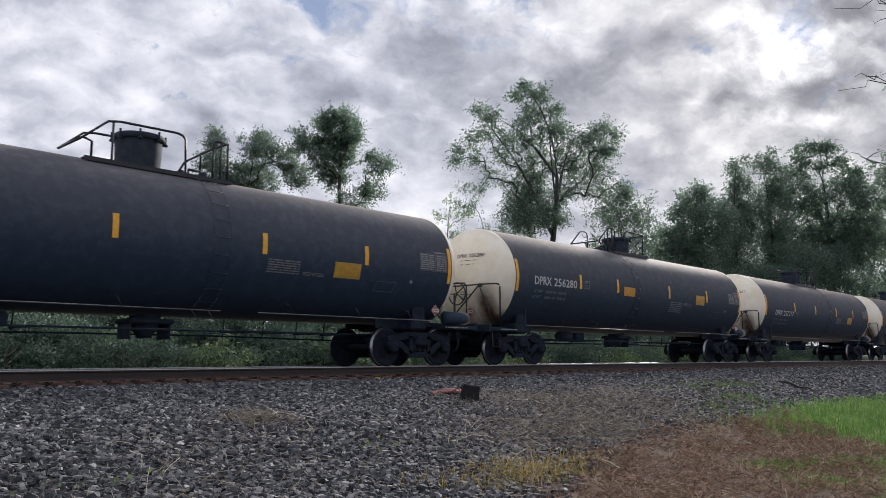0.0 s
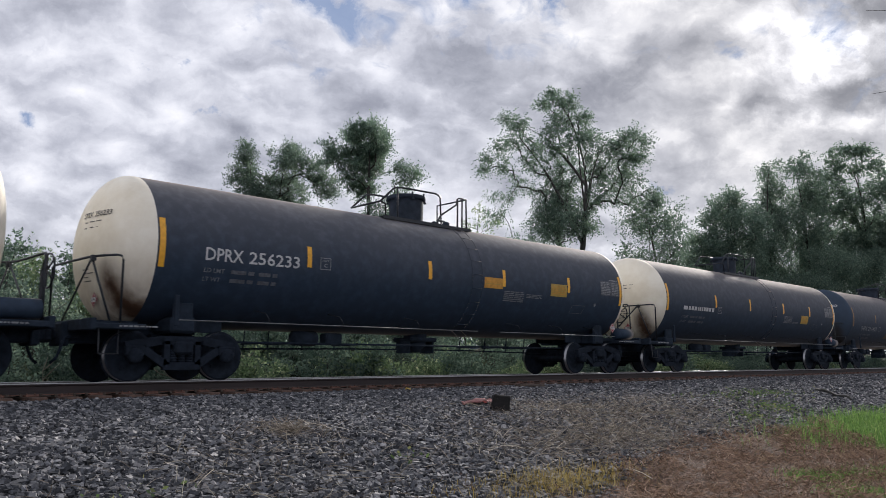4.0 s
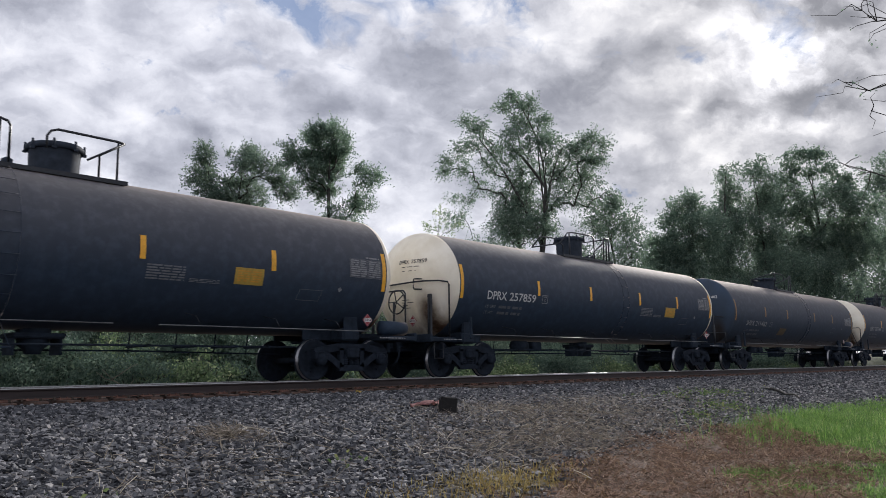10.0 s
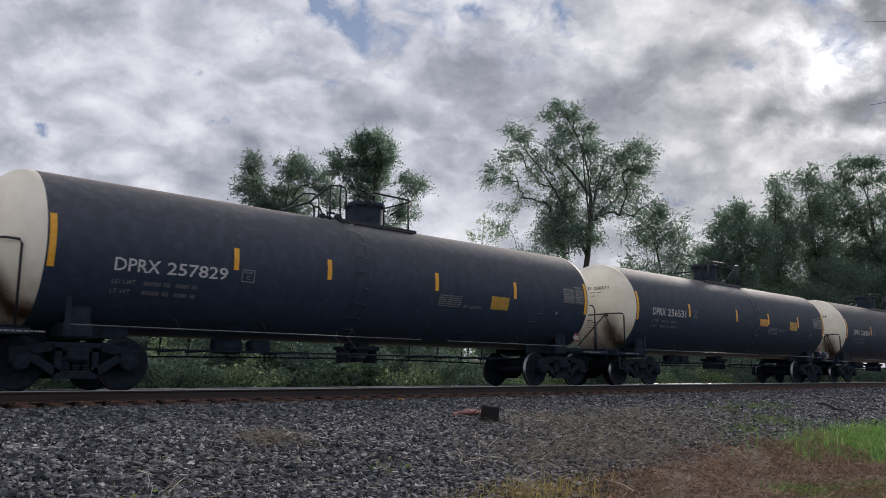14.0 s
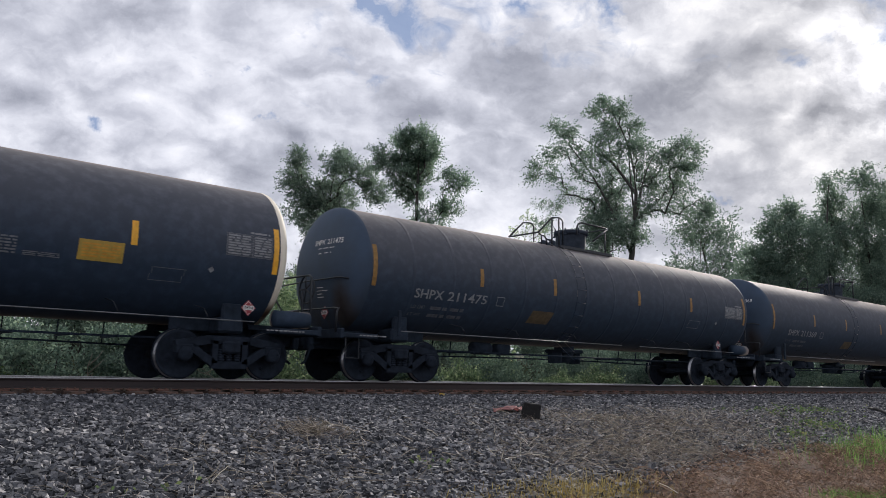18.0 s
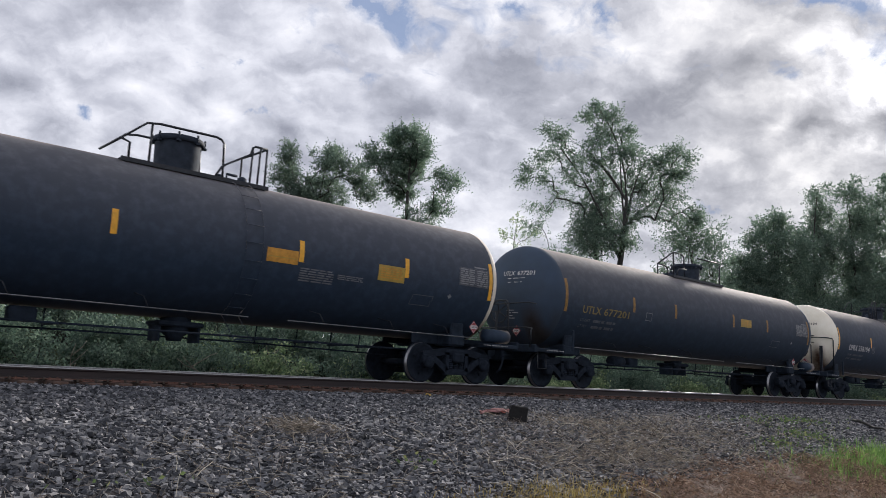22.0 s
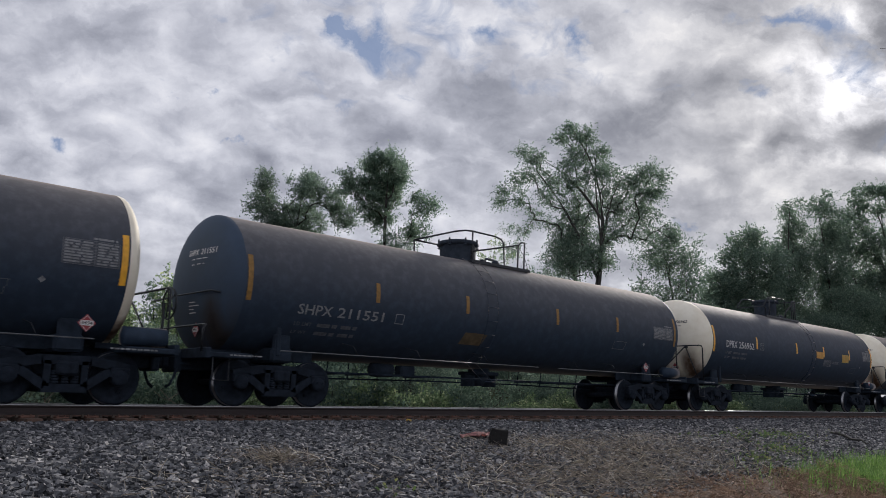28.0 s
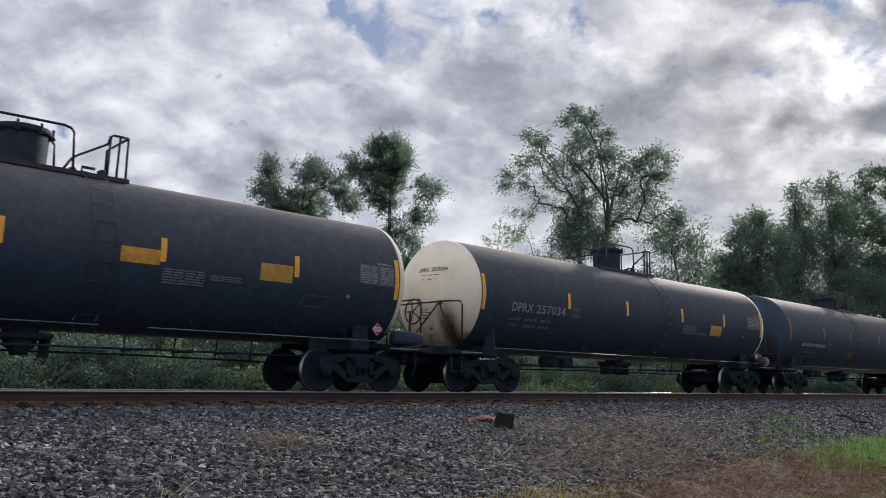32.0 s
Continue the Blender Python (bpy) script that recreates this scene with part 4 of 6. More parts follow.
def end_meshes(seam):
    """Things at one end; built for the leading end, x negative."""
    out = {}
    bm = bm_new()
    box(bm, (-7.95, 0, 0.95), (0.95, 2.74, 0.10), 0.015)
    box(bm, (-8.38, 0, 0.98), (0.10, 2.74, 0.20), 0.015)
    for y in (-0.45, 0, 0.45):
        box(bm, (-7.8, y, 1.04), (1.1, 0.06, 0.10))
    out["end_platform"] = to_mesh("end_platform", bm, M["underframe"])
    bm = bm_new()
    box(bm, (-7.45, 0, 0.86), (2.1, 0.42, 0.36), 0.02)
    box(bm, (-8.46, 0, 0.84), (0.16, 0.62, 0.42), 0.03)
    box(bm, (-6.63, 0, 1.02), (0.5, 2.1, 0.30), 0.05)
    for s in (-1, 1):
        box(bm, (-6.63, s * 0.98, 1.20), (0.40, 0.10, 0.50), 0.03)
        box(bm, (-6.2, s * 0.55, 1.02), (1.2, 0.05, 0.22), 0.01)
    out["stub_sill"] = to_mesh("stub_sill", bm, M["underframe"])
    bm = bm_new()
    box(bm, (-8.56, 0, 0.84), (0.30, 0.14, 0.16), 0.03)
    box(bm, (-8.72, 0.02, 0.84), (0.20, 0.26, 0.30), 0.06)
    box(bm, (-8.80, -0.12, 0.84), (0.16, 0.10, 0.26), 0.04)
    out["coupler"] = to_mesh("coupler", bm, M["truck"])
    bm = bm_new()
    pts = [(-8.50, -0.33, 0.72), (-8.56, -0.36, 0.55), (-8.62, -0.34, 0.40), (-8.69, -0.30, 0.33)]
    tube(bm, pts, 0.028, 7)
    tube(bm, [(-8.2, -0.30, 0.80), (-8.46, -0.30, 0.78), (-8.50, -0.33, 0.70)], 0.03, 7)
    out["air_hose"] = to_mesh("air_hose", bm, M["underframe"])
    bm = bm_new()
    r = 0.022
    tube(bm, [(-7.92, -1.32, 1.0), (-7.92, -1.32, 2.10), (-7.94, -1.30, 2.17), (-8.00, -1.24, 2.19), (-8.28, -0.95, 2.17), (-8.34, -0.6, 2.16), (-8.36, 0.75, 2.16), (-8.33, 0.98, 2.15), (-8.30, 1.08, 2.08), (-8.30, 1.10, 1.0)], r)
    tube(bm, [(-8.30, -0.90, 2.15), (-8.34, 0.35, 1.04)], r * 0.9)
    tube(bm, [(-8.30, -0.90, 2.15), (-8.06, -1.22, 1.04)], r * 0.9)
    box(bm, (-8.29, -0.93, 2.14), (0.08, 0.10, 0.10), 0.01)
    out["end_rail"] = to_mesh("end_rail", bm, M["rail_pipe"])
    bm = bm_new()      # newer pattern: no brace, two bent handholds
    tube(bm, [(-7.72, -1.36, 1.0), (-7.72, -1.36, 2.36), (-7.75, -1.34, 2.43), (-7.93, -1.20, 2.46), (-8.14, -0.90, 2.46), (-8.24, -0.5, 2.45), (-8.26, 0.70, 2.41), (-8.14, 1.05, 2.36), (-8.06, 1.18, 2.24), (-8.04, 1.20, 1.0)], r)
    out["gate_rail"] = to_mesh("end_rail", bm, M["rail_pipe"])
    for key, y in (("handhold_near", -0.60), ("handhold_far", 0.80)):
        bm = bm_new()
        tube(bm, [(-8.08, y - 0.14, 2.26), (-8.22, y, 2.26), (-8.25, y, 2.29), (-8.25, y, 2.50), (-8.22, y, 2.53), (-8.08, y - 0.14, 2.53)], 0.018)
        out[key] = to_mesh("handhold", bm, M["rail_pipe"])
    bm = bm_new()
    box(bm, (-8.08, -1.02, 1.55), (0.07, 0.12, 1.14), 0.012)
    tube(bm, [(-8.125, -1.0, 1.02), (-8.125, -1.0, 2.08)], 0.018)
    out["brake_post"] = to_mesh("brake_post", bm, M["rail_pipe"])
    bm = bm_new()
    tube(bm, [(-8.04, 1.20, 0.99), (-8.04, 1.20, 1.80)], 0.045, 8)
    out["post_sleeve"] = to_mesh("post_sleeve", bm, M["rail_pipe"])
    bm = bm_new()
    tube(bm, [(-8.28, -1.33, 1.0), (-8.28, -1.36, 0.55), (-8.28, -1.36, 0.48), (-7.95, -1.36, 0.48), (-7.95, -1.33, 1.0)], 0.013)
    out["step"] = to_mesh("sill_step", bm, M["rail_pipe"])
    bm = bm_new()
    box(bm, (-6.95, -1.41, 1.26), (0.09, 0.05, 0.56), 0.015)
    out["bracket"] = to_mesh("side_bracket", bm, M["underframe"])
    bm = bm_new()
    lathe(bm, [(-0.02, 0.30), (-0.01, 0.315), (0.01, 0.315), (0.02, 0.30), (0.01, 0.285), (-0.01, 0.285), (-0.02, 0.30)], "x", 24, (-8.52, -0.55, 1.90), cap=False)
    for k in range(5):
        a = k * 2 * math.pi / 5
        tube(bm, [(-8.50, -0.55, 1.90), (-8.52, -0.55 + 0.29 * math.cos(a), 1.90 + 0.29 * math.sin(a))], 0.016, 5)
    tube(bm, [(-8.42, -0.55, 1.90), (-8.42, -0.55, 1.0)], 0.03)
    out["brake_wheel"] = to_mesh("brake_wheel", bm, M["rail_pipe"])
    bm = bm_new()
    lathe(bm, [(-8.30, 0.02), (-8.27, 0.17), (-7.50, 0.17), (-7.47, 0.02)], "x", 20, (0, -1.05, 1.20))
    out["air_tank"] = to_mesh("air_reservoir", bm, M["black"])
    return out


def centre_meshes():
    out = {}
    for nm, a, b in (("side_rail_a", -6.9, 0.9), ("side_rail_b", 1.75, 6.9)):
        bm = bm_new()
        tube(bm, [(a, -1.42, 1.09), (b, -1.42, 1.09)], 0.013, 6)
        out[nm] = to_mesh("side_rail", bm, M["side_rail"])
    bm = bm_new()
    tube(bm, [(0, -1.42, 1.09), (-0.08, -1.36, 1.28), (-0.09, -0.95, 1.36)], 0.008, 5)
    out["rail_bracket"] = to_mesh("rail_bracket", bm, M["rail_pipe"])
    bm = bm_new()      # ladder that follows the tank's side
    for x in (0.70, 1.06):
        pts = []
        for i in range(13):
            th = radians(-62 + i * 11)
            pts.append(on_tank(x, th, 0.05))
        tube(bm, [(x, -1.36, 0.62)] + pts, 0.008, 5)
    for i in range(9):
        th = radians(-52 + i * 13.5)
        tube(bm, [on_tank(0.70, th, 0.05), on_tank(1.06, th, 0.05)], 0.008, 5)
    tube(bm, [(0.70, -1.36, 0.66), (1.06, -1.36, 0.66)], 0.014, 5)
    out["ladder"] = to_mesh("ladder", bm, M["black"])
    bm = bm_new()
    lathe(bm, [(0.58, 0.14), (0.66, 0.16), (0.74, 0.26), (1.04, 0.30)], "z", 18, (0.1, 0, 0))
    box(bm, (0.1, 0, 0.90), (0.9, 0.7, 0.10), 0.03)
    for s in (-1, 1):
        box(bm, (0.1 + s * 0.40, 0, 0.74), (0.05, 0.5, 0.36), 0.01)
    out["bottom_outlet"] = to_mesh("bottom_outlet", bm, M["underframe"])
    bm = bm_new()
    tube(bm, [(-6.0, -0.55, 0.74), (6.0, -0.55, 0.74)], 0.022, 6)
    out["brake_pipe"] = to_mesh("brake_pipe", bm, M["underframe"])
    bm = bm_new()
    tube(bm, [(-5.6, 0.35, 0.62), (-1.6, 0.30, 0.66), (1.9, 0.30, 0.66), (5.6, 0.35, 0.60)], 0.020, 6)
    for x in (-4.6, -4.0, -3.1, -2.2, 2.0, 3.0, 3.9, 4.7):
        tube(bm, [(x, 0.32, 0.62), (x, 0.25, 1.10)], 0.016, 5)
        box(bm, (x, -0.1, 0.74), (0.03, 1.0, 0.05))
    out["brake_rod"] = to_mesh("brake_rod", bm, M["underframe"])
    bm = bm_new()
    lathe(bm, [(-3.75, 0.02), (-3.72, 0.16), (-3.15, 0.16), (-3.12, 0.02)], "x", 16, (0, -0.25, 0.86))
    box(bm, (-2.7, -0.25, 0.86), (0.45, 0.30, 0.26), 0.04)
    out["brake_cylinder"] = to_mesh("brake_cylinder", bm, M["underframe"])
    return out


LAYOUT = {
    "coded": dict(strips=(-4.13, -0.71, 1.92, 4.68), mark=(-6.44, -4.37, 2.22, 2.46), box=(-3.86, -3.59, 2.25, 2.50),
                  orange=(1.17, 1.87, 2.20, 2.47), yellow=(3.87, 4.59, 2.14, 2.48), block=(1.95, 2.75, 1.90, 2.18), block2=(2.85, 3.50, 2.03, 2.14)),
    "plain": dict(strips=(-3.93, -1.74, 1.38, 4.20), mark=(-6.24, -4.09, 2.06, 2.29), box=(-3.79, -3.51, 2.06, 2.30),
                  orange=None, yellow=(3.31, 3.98, 1.95, 2.28), block=(1.48, 2.25, 1.92, 2.21), block2=(2.35, 3.0, 1.92, 2.0)),
    "black": dict(strips=(-4.52, -1.90, 1.75, 4.45), mark=(-6.50, -4.28, 1.86, 2.08), box=(-3.95, -3.7, 1.86, 2.08),
                  orange=(-2.70, -1.90, 1.53, 1.84), yellow=None, block=None, block2=None),
    "utl": dict(strips=(-4.21, -2.00, 1.56, 3.96), mark=(-6.55, -4.42, 2.05, 2.26), box=(-3.58, -3.28, 2.08, 2.32),
                orange=None, yellow=(2.04, 2.78, 2.33, 2.60), block=None, block2=None),
}
LAYOUT["ribbed"] = LAYOUT["black"]
LAYOUT["coded_late"] = dict(strips=(-4.19, -2.06, 1.38, 4.32), mark=(-6.50, -4.40, 2.26, 2.50), box=(-3.99, -3.72, 2.28, 2.52),
                            orange=(-1.69, -0.97, 2.20, 2.49), yellow=(3.43, 4.12, 2.14, 2.49), block=(1.48, 2.37, 1.80, 2.18), block2=(2.48, 3.09, 2.06, 2.17))
LAYOUT["plain_early"] = dict(LAYOUT["plain"], strips=(-3.95, -1.20, 1.85, 4.55), yellow=(3.66, 4.40, 1.94, 2.28), block=(1.95, 2.75, 1.92, 2.21), block2=(2.85, 3.4, 1.92, 2.0))
LAYOUT["black_late"] = dict(LAYOUT["black"], strips=(-4.52, -1.74, 1.71, 4.50), orange=(-1.78, -1.01, 1.55, 1.83))


def decal_mesh(key, mat, *spans, slant=0.0, lift=0.008):
    def build():
        bm = bm_new()
        for s in spans:
            decal(bm, *s, slant=slant, lift=lift)
        return to_mesh(key, bm, mat)
    return mesh_once((key, mat.name, spans, slant, lift), build)


def bars(x0, x1, z0, z1, rows, cut=0.07, rng=None):
    """Spans of unreadable small print as short bars."""
    rng = rng or random.Random(round((x0 + z0) * 1000))
    out = []
    step = (z1 - z0) / rows
    for r in range(rows):
        x = x0
        z = z1 - (r + 0.8) * step
        while x < x1 - 0.02:
            w = min(x1 - x, rng.uniform(0.06, 0.3))
            out.append((x, x + w, z, z + step * 0.55))
            x += w + cut * rng.uniform(0.4, 1.0)
    return tuple(out)


def placard_mesh():
    def build():
        bm = bm_new()
        h, y = 0.15, -0.004
        for s, yy, m in ((h, 0.0, 0), (h * 0.86, y, 1), (h * 0.80, 2 * y, 0)):
            vs = [bm.verts.new(p) for p in ((-s, yy, 0), (0, yy, -s), (s, yy, 0), (0, yy, s))]
            bm.faces.new(vs).material_index = m
        box(bm, (0, -0.012, 0), (0.21, 0.006, 0.085), 0, 1)
        return to_mesh("placard", bm, [M["red"], M["placard_white"]])
    return mesh_once("placard", build)


def placard_text():
    def build():
        co, faces, ratio = TEXT["3494"]
        me = bpy.data.meshes.new("placard_number")
        me.from_pydata([(p[0] / ratio * 0.18, -0.018, p[1] * 0.062) for p in co], [], faces)
        me.materials.append(M["black_ink"])
        return me
    return mesh_once("placard_text", build)


FITTINGS, TRUCK, CENTRE = manway_meshes(), truck_meshes(), centre_meshes()
WHEELS = []


def make_car(mark, number, kind, mirrored, index):
    black = kind in ("black", "ribbed", "utl")
    seam = 7.80 if kind in ("black", "ribbed") else 7.42
    lay = LAYOUT[kind]
    if kind == "coded" and (mirrored or index == 28):
        lay = LAYOUT["coded_late"]
    if index == 28:
        lay = dict(lay, strips=(-4.35, -2.25, 1.15, 4.17), yellow=(3.24, 3.95, 2.16, 2.49))
    elif kind == "coded" and index == 20:
        lay = dict(lay, strips=(-4.13, -1.74, 1.94, 4.65))
    elif kind == "plain" and not mirrored:
        lay = LAYOUT["plain_early"]
    elif kind == "black" and index > 15:
        lay = LAYOUT["black_late"]
    rng = random.Random(index * 31 + 5)
    paint = M["black_dust_glare"] if (black or rng.random() < 0.4) else M["black"]
    head = M["black_head"] if black else M["white_head"]
    look_ = {"black": "black tank car with black heads, dull and dusty", "ribbed": "dusty black tank car with stiffening rings round the tank",
             "utl": "black tank car with brown-black heads and faded yellow lettering",
             "plain": "rolling black tank car with rust-streaked white heads",
             "coded": "black tank car with white heads and orange and yellow panels"}[kind]
    car = tagged(new("tank_car"), look_, "tank car", "cars of the train")

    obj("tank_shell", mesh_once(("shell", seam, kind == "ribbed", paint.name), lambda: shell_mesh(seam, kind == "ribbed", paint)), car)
    if kind == "ribbed":
        for q in range(1, 13):
            obj("stiffening_ring", mesh_once(("ring", paint.name), lambda: ring_mesh(paint)), car, loc=(-seam + 0.01 + q * (2 * seam - 0.02) / 13, 0, 0))
    for s in (-1, 1):
        flat = s > 0 and not black
        obj("tank_head", mesh_once(("head", seam, s, head.name, flat), lambda: head_mesh(seam, s, head, flat)), car, "white head stained brown by rust" if not black else "")
    turn = pose(0, 0, 0, 0, 0, 180)
    top = FITTINGS["wide" if kind == "utl" else "loop" if kind == "black" and index not in (18, 19) else "low" if mirrored else "tall"]
    dx = 0.12 if kind == "ribbed" or index in (18, 19) else 0.0
    fit_m = obj("manway", top["manway"], car, loc=(dx, 0, 0))
    obj("manway_lid", top["lid"], fit_m)
    for nm, key in (("platform", "platform"), ("platform", "far_platform"), ("guard_rail", "rail_a"), ("guard_rail", "rail_b"), ("guard_rail", "rail_c"), ("valve_housing", "valves")):
        if not (key == "rail_c" and top in (FITTINGS["wide"], FITTINGS["loop"])):
            for q, me in enumerate(top[key] if key.startswith("rail") else [top[key]]):
                obj(nm if not q else "guard_post", me, car, loc=(dx, 0, 0))
    newer = number in ("257829", "257859", "258194", "258540")
    ends = mesh_once(("ends", seam), lambda: end_meshes(seam))
    for e, m in ((0, Matrix.Identity(4)), (1, turn)):
        for key in ("end_platform", "stub_sill", "coupler", "air_hose", "step", "bracket"):
            o = obj({"step": "sill_step", "bracket": "side_bracket"}.get(key, key), ends[key], car)
            o.matrix_basis = m
        if not (black and e == 0):
            for key, nm in (("gate_rail", "end_rail"), ("handhold_near", "handhold"), ("handhold_far", "handhold"), ("brake_post", "brake_post"), ("post_sleeve", "post_sleeve")) if newer else (("end_rail", "end_rail"),):
                obj(nm, ends[key], car).matrix_basis = m
        elif e == 0:
            o = obj("end_rail", mesh_once(("low_rail", seam), lambda: low_rail(seam)), car)
    if not newer:
        obj("brake_wheel", mesh_once(("bw",), lambda: mirrored_mesh(ends["brake_wheel"])), car)
        obj("air_reservoir", mesh_once(("at",), lambda: mirrored_mesh(ends["air_tank"])), car)
    for key, nm in (("side_rail_a", "side_rail"), ("side_rail_b", "side_rail"), ("ladder", "ladder"), ("bottom_outlet", "bottom_outlet"), ("brake_pipe", "brake_pipe"), ("brake_rod", "brake_rod"), ("brake_cylinder", "brake_cylinder")):
        if key == "ladder" and kind == "utl":
            continue
        obj(nm, mesh_once(("mirlad",), lambda: mirrored_mesh(CENTRE["ladder"])) if key == "ladder" and mirrored else CENTRE[key], car)
        if key.startswith("side_rail"):
            obj(nm, CENTRE[key], car, loc=(0, 2.84, 0))
    for x in (-5.0, -3.2, -1.0, 2.6, 4.4, 6.0):
        obj("rail_bracket", CENTRE["rail_bracket"], car, loc=(x, 0, 0))

    for s in (-1, 1):
        tr = obj("truck", TRUCK["bolster"], car, loc=(s * 6.63, 0, 0))
        for y in (-1.0, 1.0):
            obj("side_frame", TRUCK["side_frame"], tr, loc=(0, y, 0))
            tagged(obj("coil_spring", TRUCK["springs"], tr, loc=(0, y, 0)), kind="stuff")
        for a in (-0.889, 0.889):
            w = obj("wheelset", TRUCK["wheelset"], tr, loc=(a, 0, 0.457))
            WHEELS.append((index, s, w, a))
            obj("roller_bearing", TRUCK["bearing"], tr, loc=(a, 0, 0.457))
            obj("roller_bearing", TRUCK["bearing"], tr, loc=(a, 0, 0.457)).rotation_euler = (0, 0, math.pi)
            b = obj("brake_beam", TRUCK["brake_beam"], tr, loc=(a * 0.42, 0, 0))
            if a > 0:
                b.rotation_euler = (0, 0, math.pi)

    # amber tape, decals and lettering on the near side
    tall = seam - 0.14
    for x in (-tall, tall):
        obj("amber_strip", decal_mesh("strip", M["amber_dirty"] if black else M["amber"], (x - 0.055, x + 0.055, 2.03, 2.92)), car, "amber reflective strip")
    for x in lay["strips"]:
        obj("amber_strip", decal_mesh("strip", M["amber_dirty"] if black else M["amber"], (x - 0.055, x + 0.055, 2.27, 2.70)), car, "amber reflective strip")
    if lay["orange"]:
        obj("decal_panel", decal_mesh("panel", M["faded_panel"] if black else M["orange_panel"], lay["orange"], slant=0.1 if black else 0.0), car, "orange warning panel" if not black else "grimy orange panel")
        if not black:
            x0, x1, z0, z1 = lay["orange"]
            obj("panel_print", decal_mesh("print", M["yellow_panel"], (x0 + 0.03, x1 - 0.03, z0 + 0.10, z0 + 0.115), lift=0.011), car)
    if lay["yellow"]:
        obj("decal_panel", decal_mesh("panel", M["yellow_panel"], lay["yellow"]), car, "yellow instruction panel")
        x0, x1, z0, z1 = lay["yellow"]
        obj("panel_print", decal_mesh("print", M["orange_panel"], *bars(x0 + 0.06, x1 - 0.06, z0 + 0.05, z1 - 0.04, 5), lift=0.011), car)
    ink = {"black": M["grey_ink"], "ribbed": M["grey_ink"], "utl": M["yellow_ink"]}.get(kind, M["white_ink"])
    if kind == "plain" and index % 3 == 0:
        ink = M["grey_ink"]
    x0, x1, z0, z1 = lay["mark"]
    cut = x0 + (x1 - x0) * 0.41
    gap = (x1 - x0) * 0.06
    if number:
        for s, a, b in ((mark, x0, cut - gap / 2), (number, cut + gap / 2, x1)):
            me = letters_on_tank(s, a, b, z0, z1)
            me.materials.append(ink)
            obj("lettering", me, car)
            spot = ((-0.08, 0.40) if s == mark else (-0.62, 0.50)) if black else ((-0.12, 0.34) if s == mark else (-0.60, 0.46))
            mh = letters_on_head(s, spot[0], 3.02, 0.12 if black else 0.105, seam, spot[1])
            mh.materials.append(M["white_ink"] if black else M["black_ink"])
            obj("head_lettering", mh, car)
    else:
        obj("lettering", decal_mesh("mark_bars", ink, *bars(x0, x1, z0, z1, 1)), car)
    for word, wide, zl in (("LD LMT", 0.42, z0 - 0.22), ("LT WT", 0.36, z0 - 0.38)):
        me = mesh_once((word, x0, z0, black), lambda: letters_on_tank(word, x0, x0 + wide, zl, zl + 0.085))
        if not me.materials:
            me.materials.append(M["faded_ink"] if black else M["dull_ink"])
        tagged(obj("load_lettering", me, car), kind="stuff")
        spans = tuple((a, b, zl + 0.005, zl + 0.075) for a, b in ((x0 + 0.56, x0 + 0.88), (x0 + 0.93, x0 + 1.06), (x0 + 1.16, x0 + 1.42), (x0 + 1.47, x0 + 1.58)))
        obj("small_print", decal_mesh("small", M["faded_ink"], *spans), car)
    hb = mesh_once(("headbars", seam, black), lambda: head_bars_mesh(seam, M["white_ink"] if black else M["black_ink"]))
    tagged(obj("head_small_print", hb, car), kind="stuff")
    bx = lay["box"]
    t = 0.016
    frame_spans = ((bx[0], bx[1], bx[3] - t, bx[3]), (bx[0], bx[1], bx[2], bx[2] + t), (bx[0], bx[0] + t, bx[2], bx[3]), (bx[1] - t, bx[1], bx[2], bx[3]))
    obj("plate_box", decal_mesh("plate", M["grey_ink"], *frame_spans), car)
    if not black:
        key = ("plate_c", bx)
        me = mesh_once(key, lambda: letters_on_tank("C", (bx[0] + bx[1]) / 2 - 0.04, (bx[0] + bx[1]) / 2 + 0.04, bx[2] + 0.05, bx[2] + 0.13))
        if not me.materials:
            me.materials.append(M["grey_ink"])
        obj("plate_letter", me, car)
        word = mesh_once(("plate_word", bx), lambda: letters_on_tank("PLATE", (bx[0] + bx[1]) / 2 - 0.085, (bx[0] + bx[1]) / 2 + 0.085, bx[2] + 0.165, bx[2] + 0.205))
        if not word.materials:
            word.materials.append(M["grey_ink"])
        obj("plate_letter", word, car)
    for b, rows in ((lay["block"], 5), (lay["block2"], 2)):
        if b:
            obj("small_print", decal_mesh("small", M["dull_ink"], *bars(*b, rows + 1, 0.04)), car)
    dp = (6.43, 7.52, 2.20, 2.57) if black and kind != "utl" else (6.24, 7.19, 2.30, 2.72)
    obj("test_panel", decal_mesh("test", M["test_ground"], dp), car, "grey stencilled test data panel")
    row_h = (dp[3] - dp[2]) / 8
    ruled = [(dp[0], dp[1], dp[2] + q * row_h, dp[2] + q * row_h + 0.007) for q in range(9)] + [(x, x + 0.008, dp[2], dp[3]) for x in (dp[0], dp[1] - 0.42, dp[1] - 0.008)]
    tagged(obj("test_table", decal_mesh("rules", M["grey_ink"] if black else M["dull_ink"], *ruled, lift=0.011), car), kind="stuff")
    test_p = obj("test_print", decal_mesh("testp", M["grey_ink"], *bars(dp[0] + 0.03, dp[1] - 0.46, dp[2] + 0.02, dp[3] - 0.005, 8, 0.05), *bars(dp[1] - 0.38, dp[1] - 0.03, dp[2] + 0.02, dp[3] - 0.005, 8, 0.05), lift=0.012), car)
    tagged(test_p, kind="stuff")
    obj("test_heading", decal_mesh("heading", M["grey_ink"], *bars(dp[1] - 0.46, dp[1] - 0.05, dp[3] + 0.02, dp[3] + 0.085, 1, 0.04), lift=0.011), car)
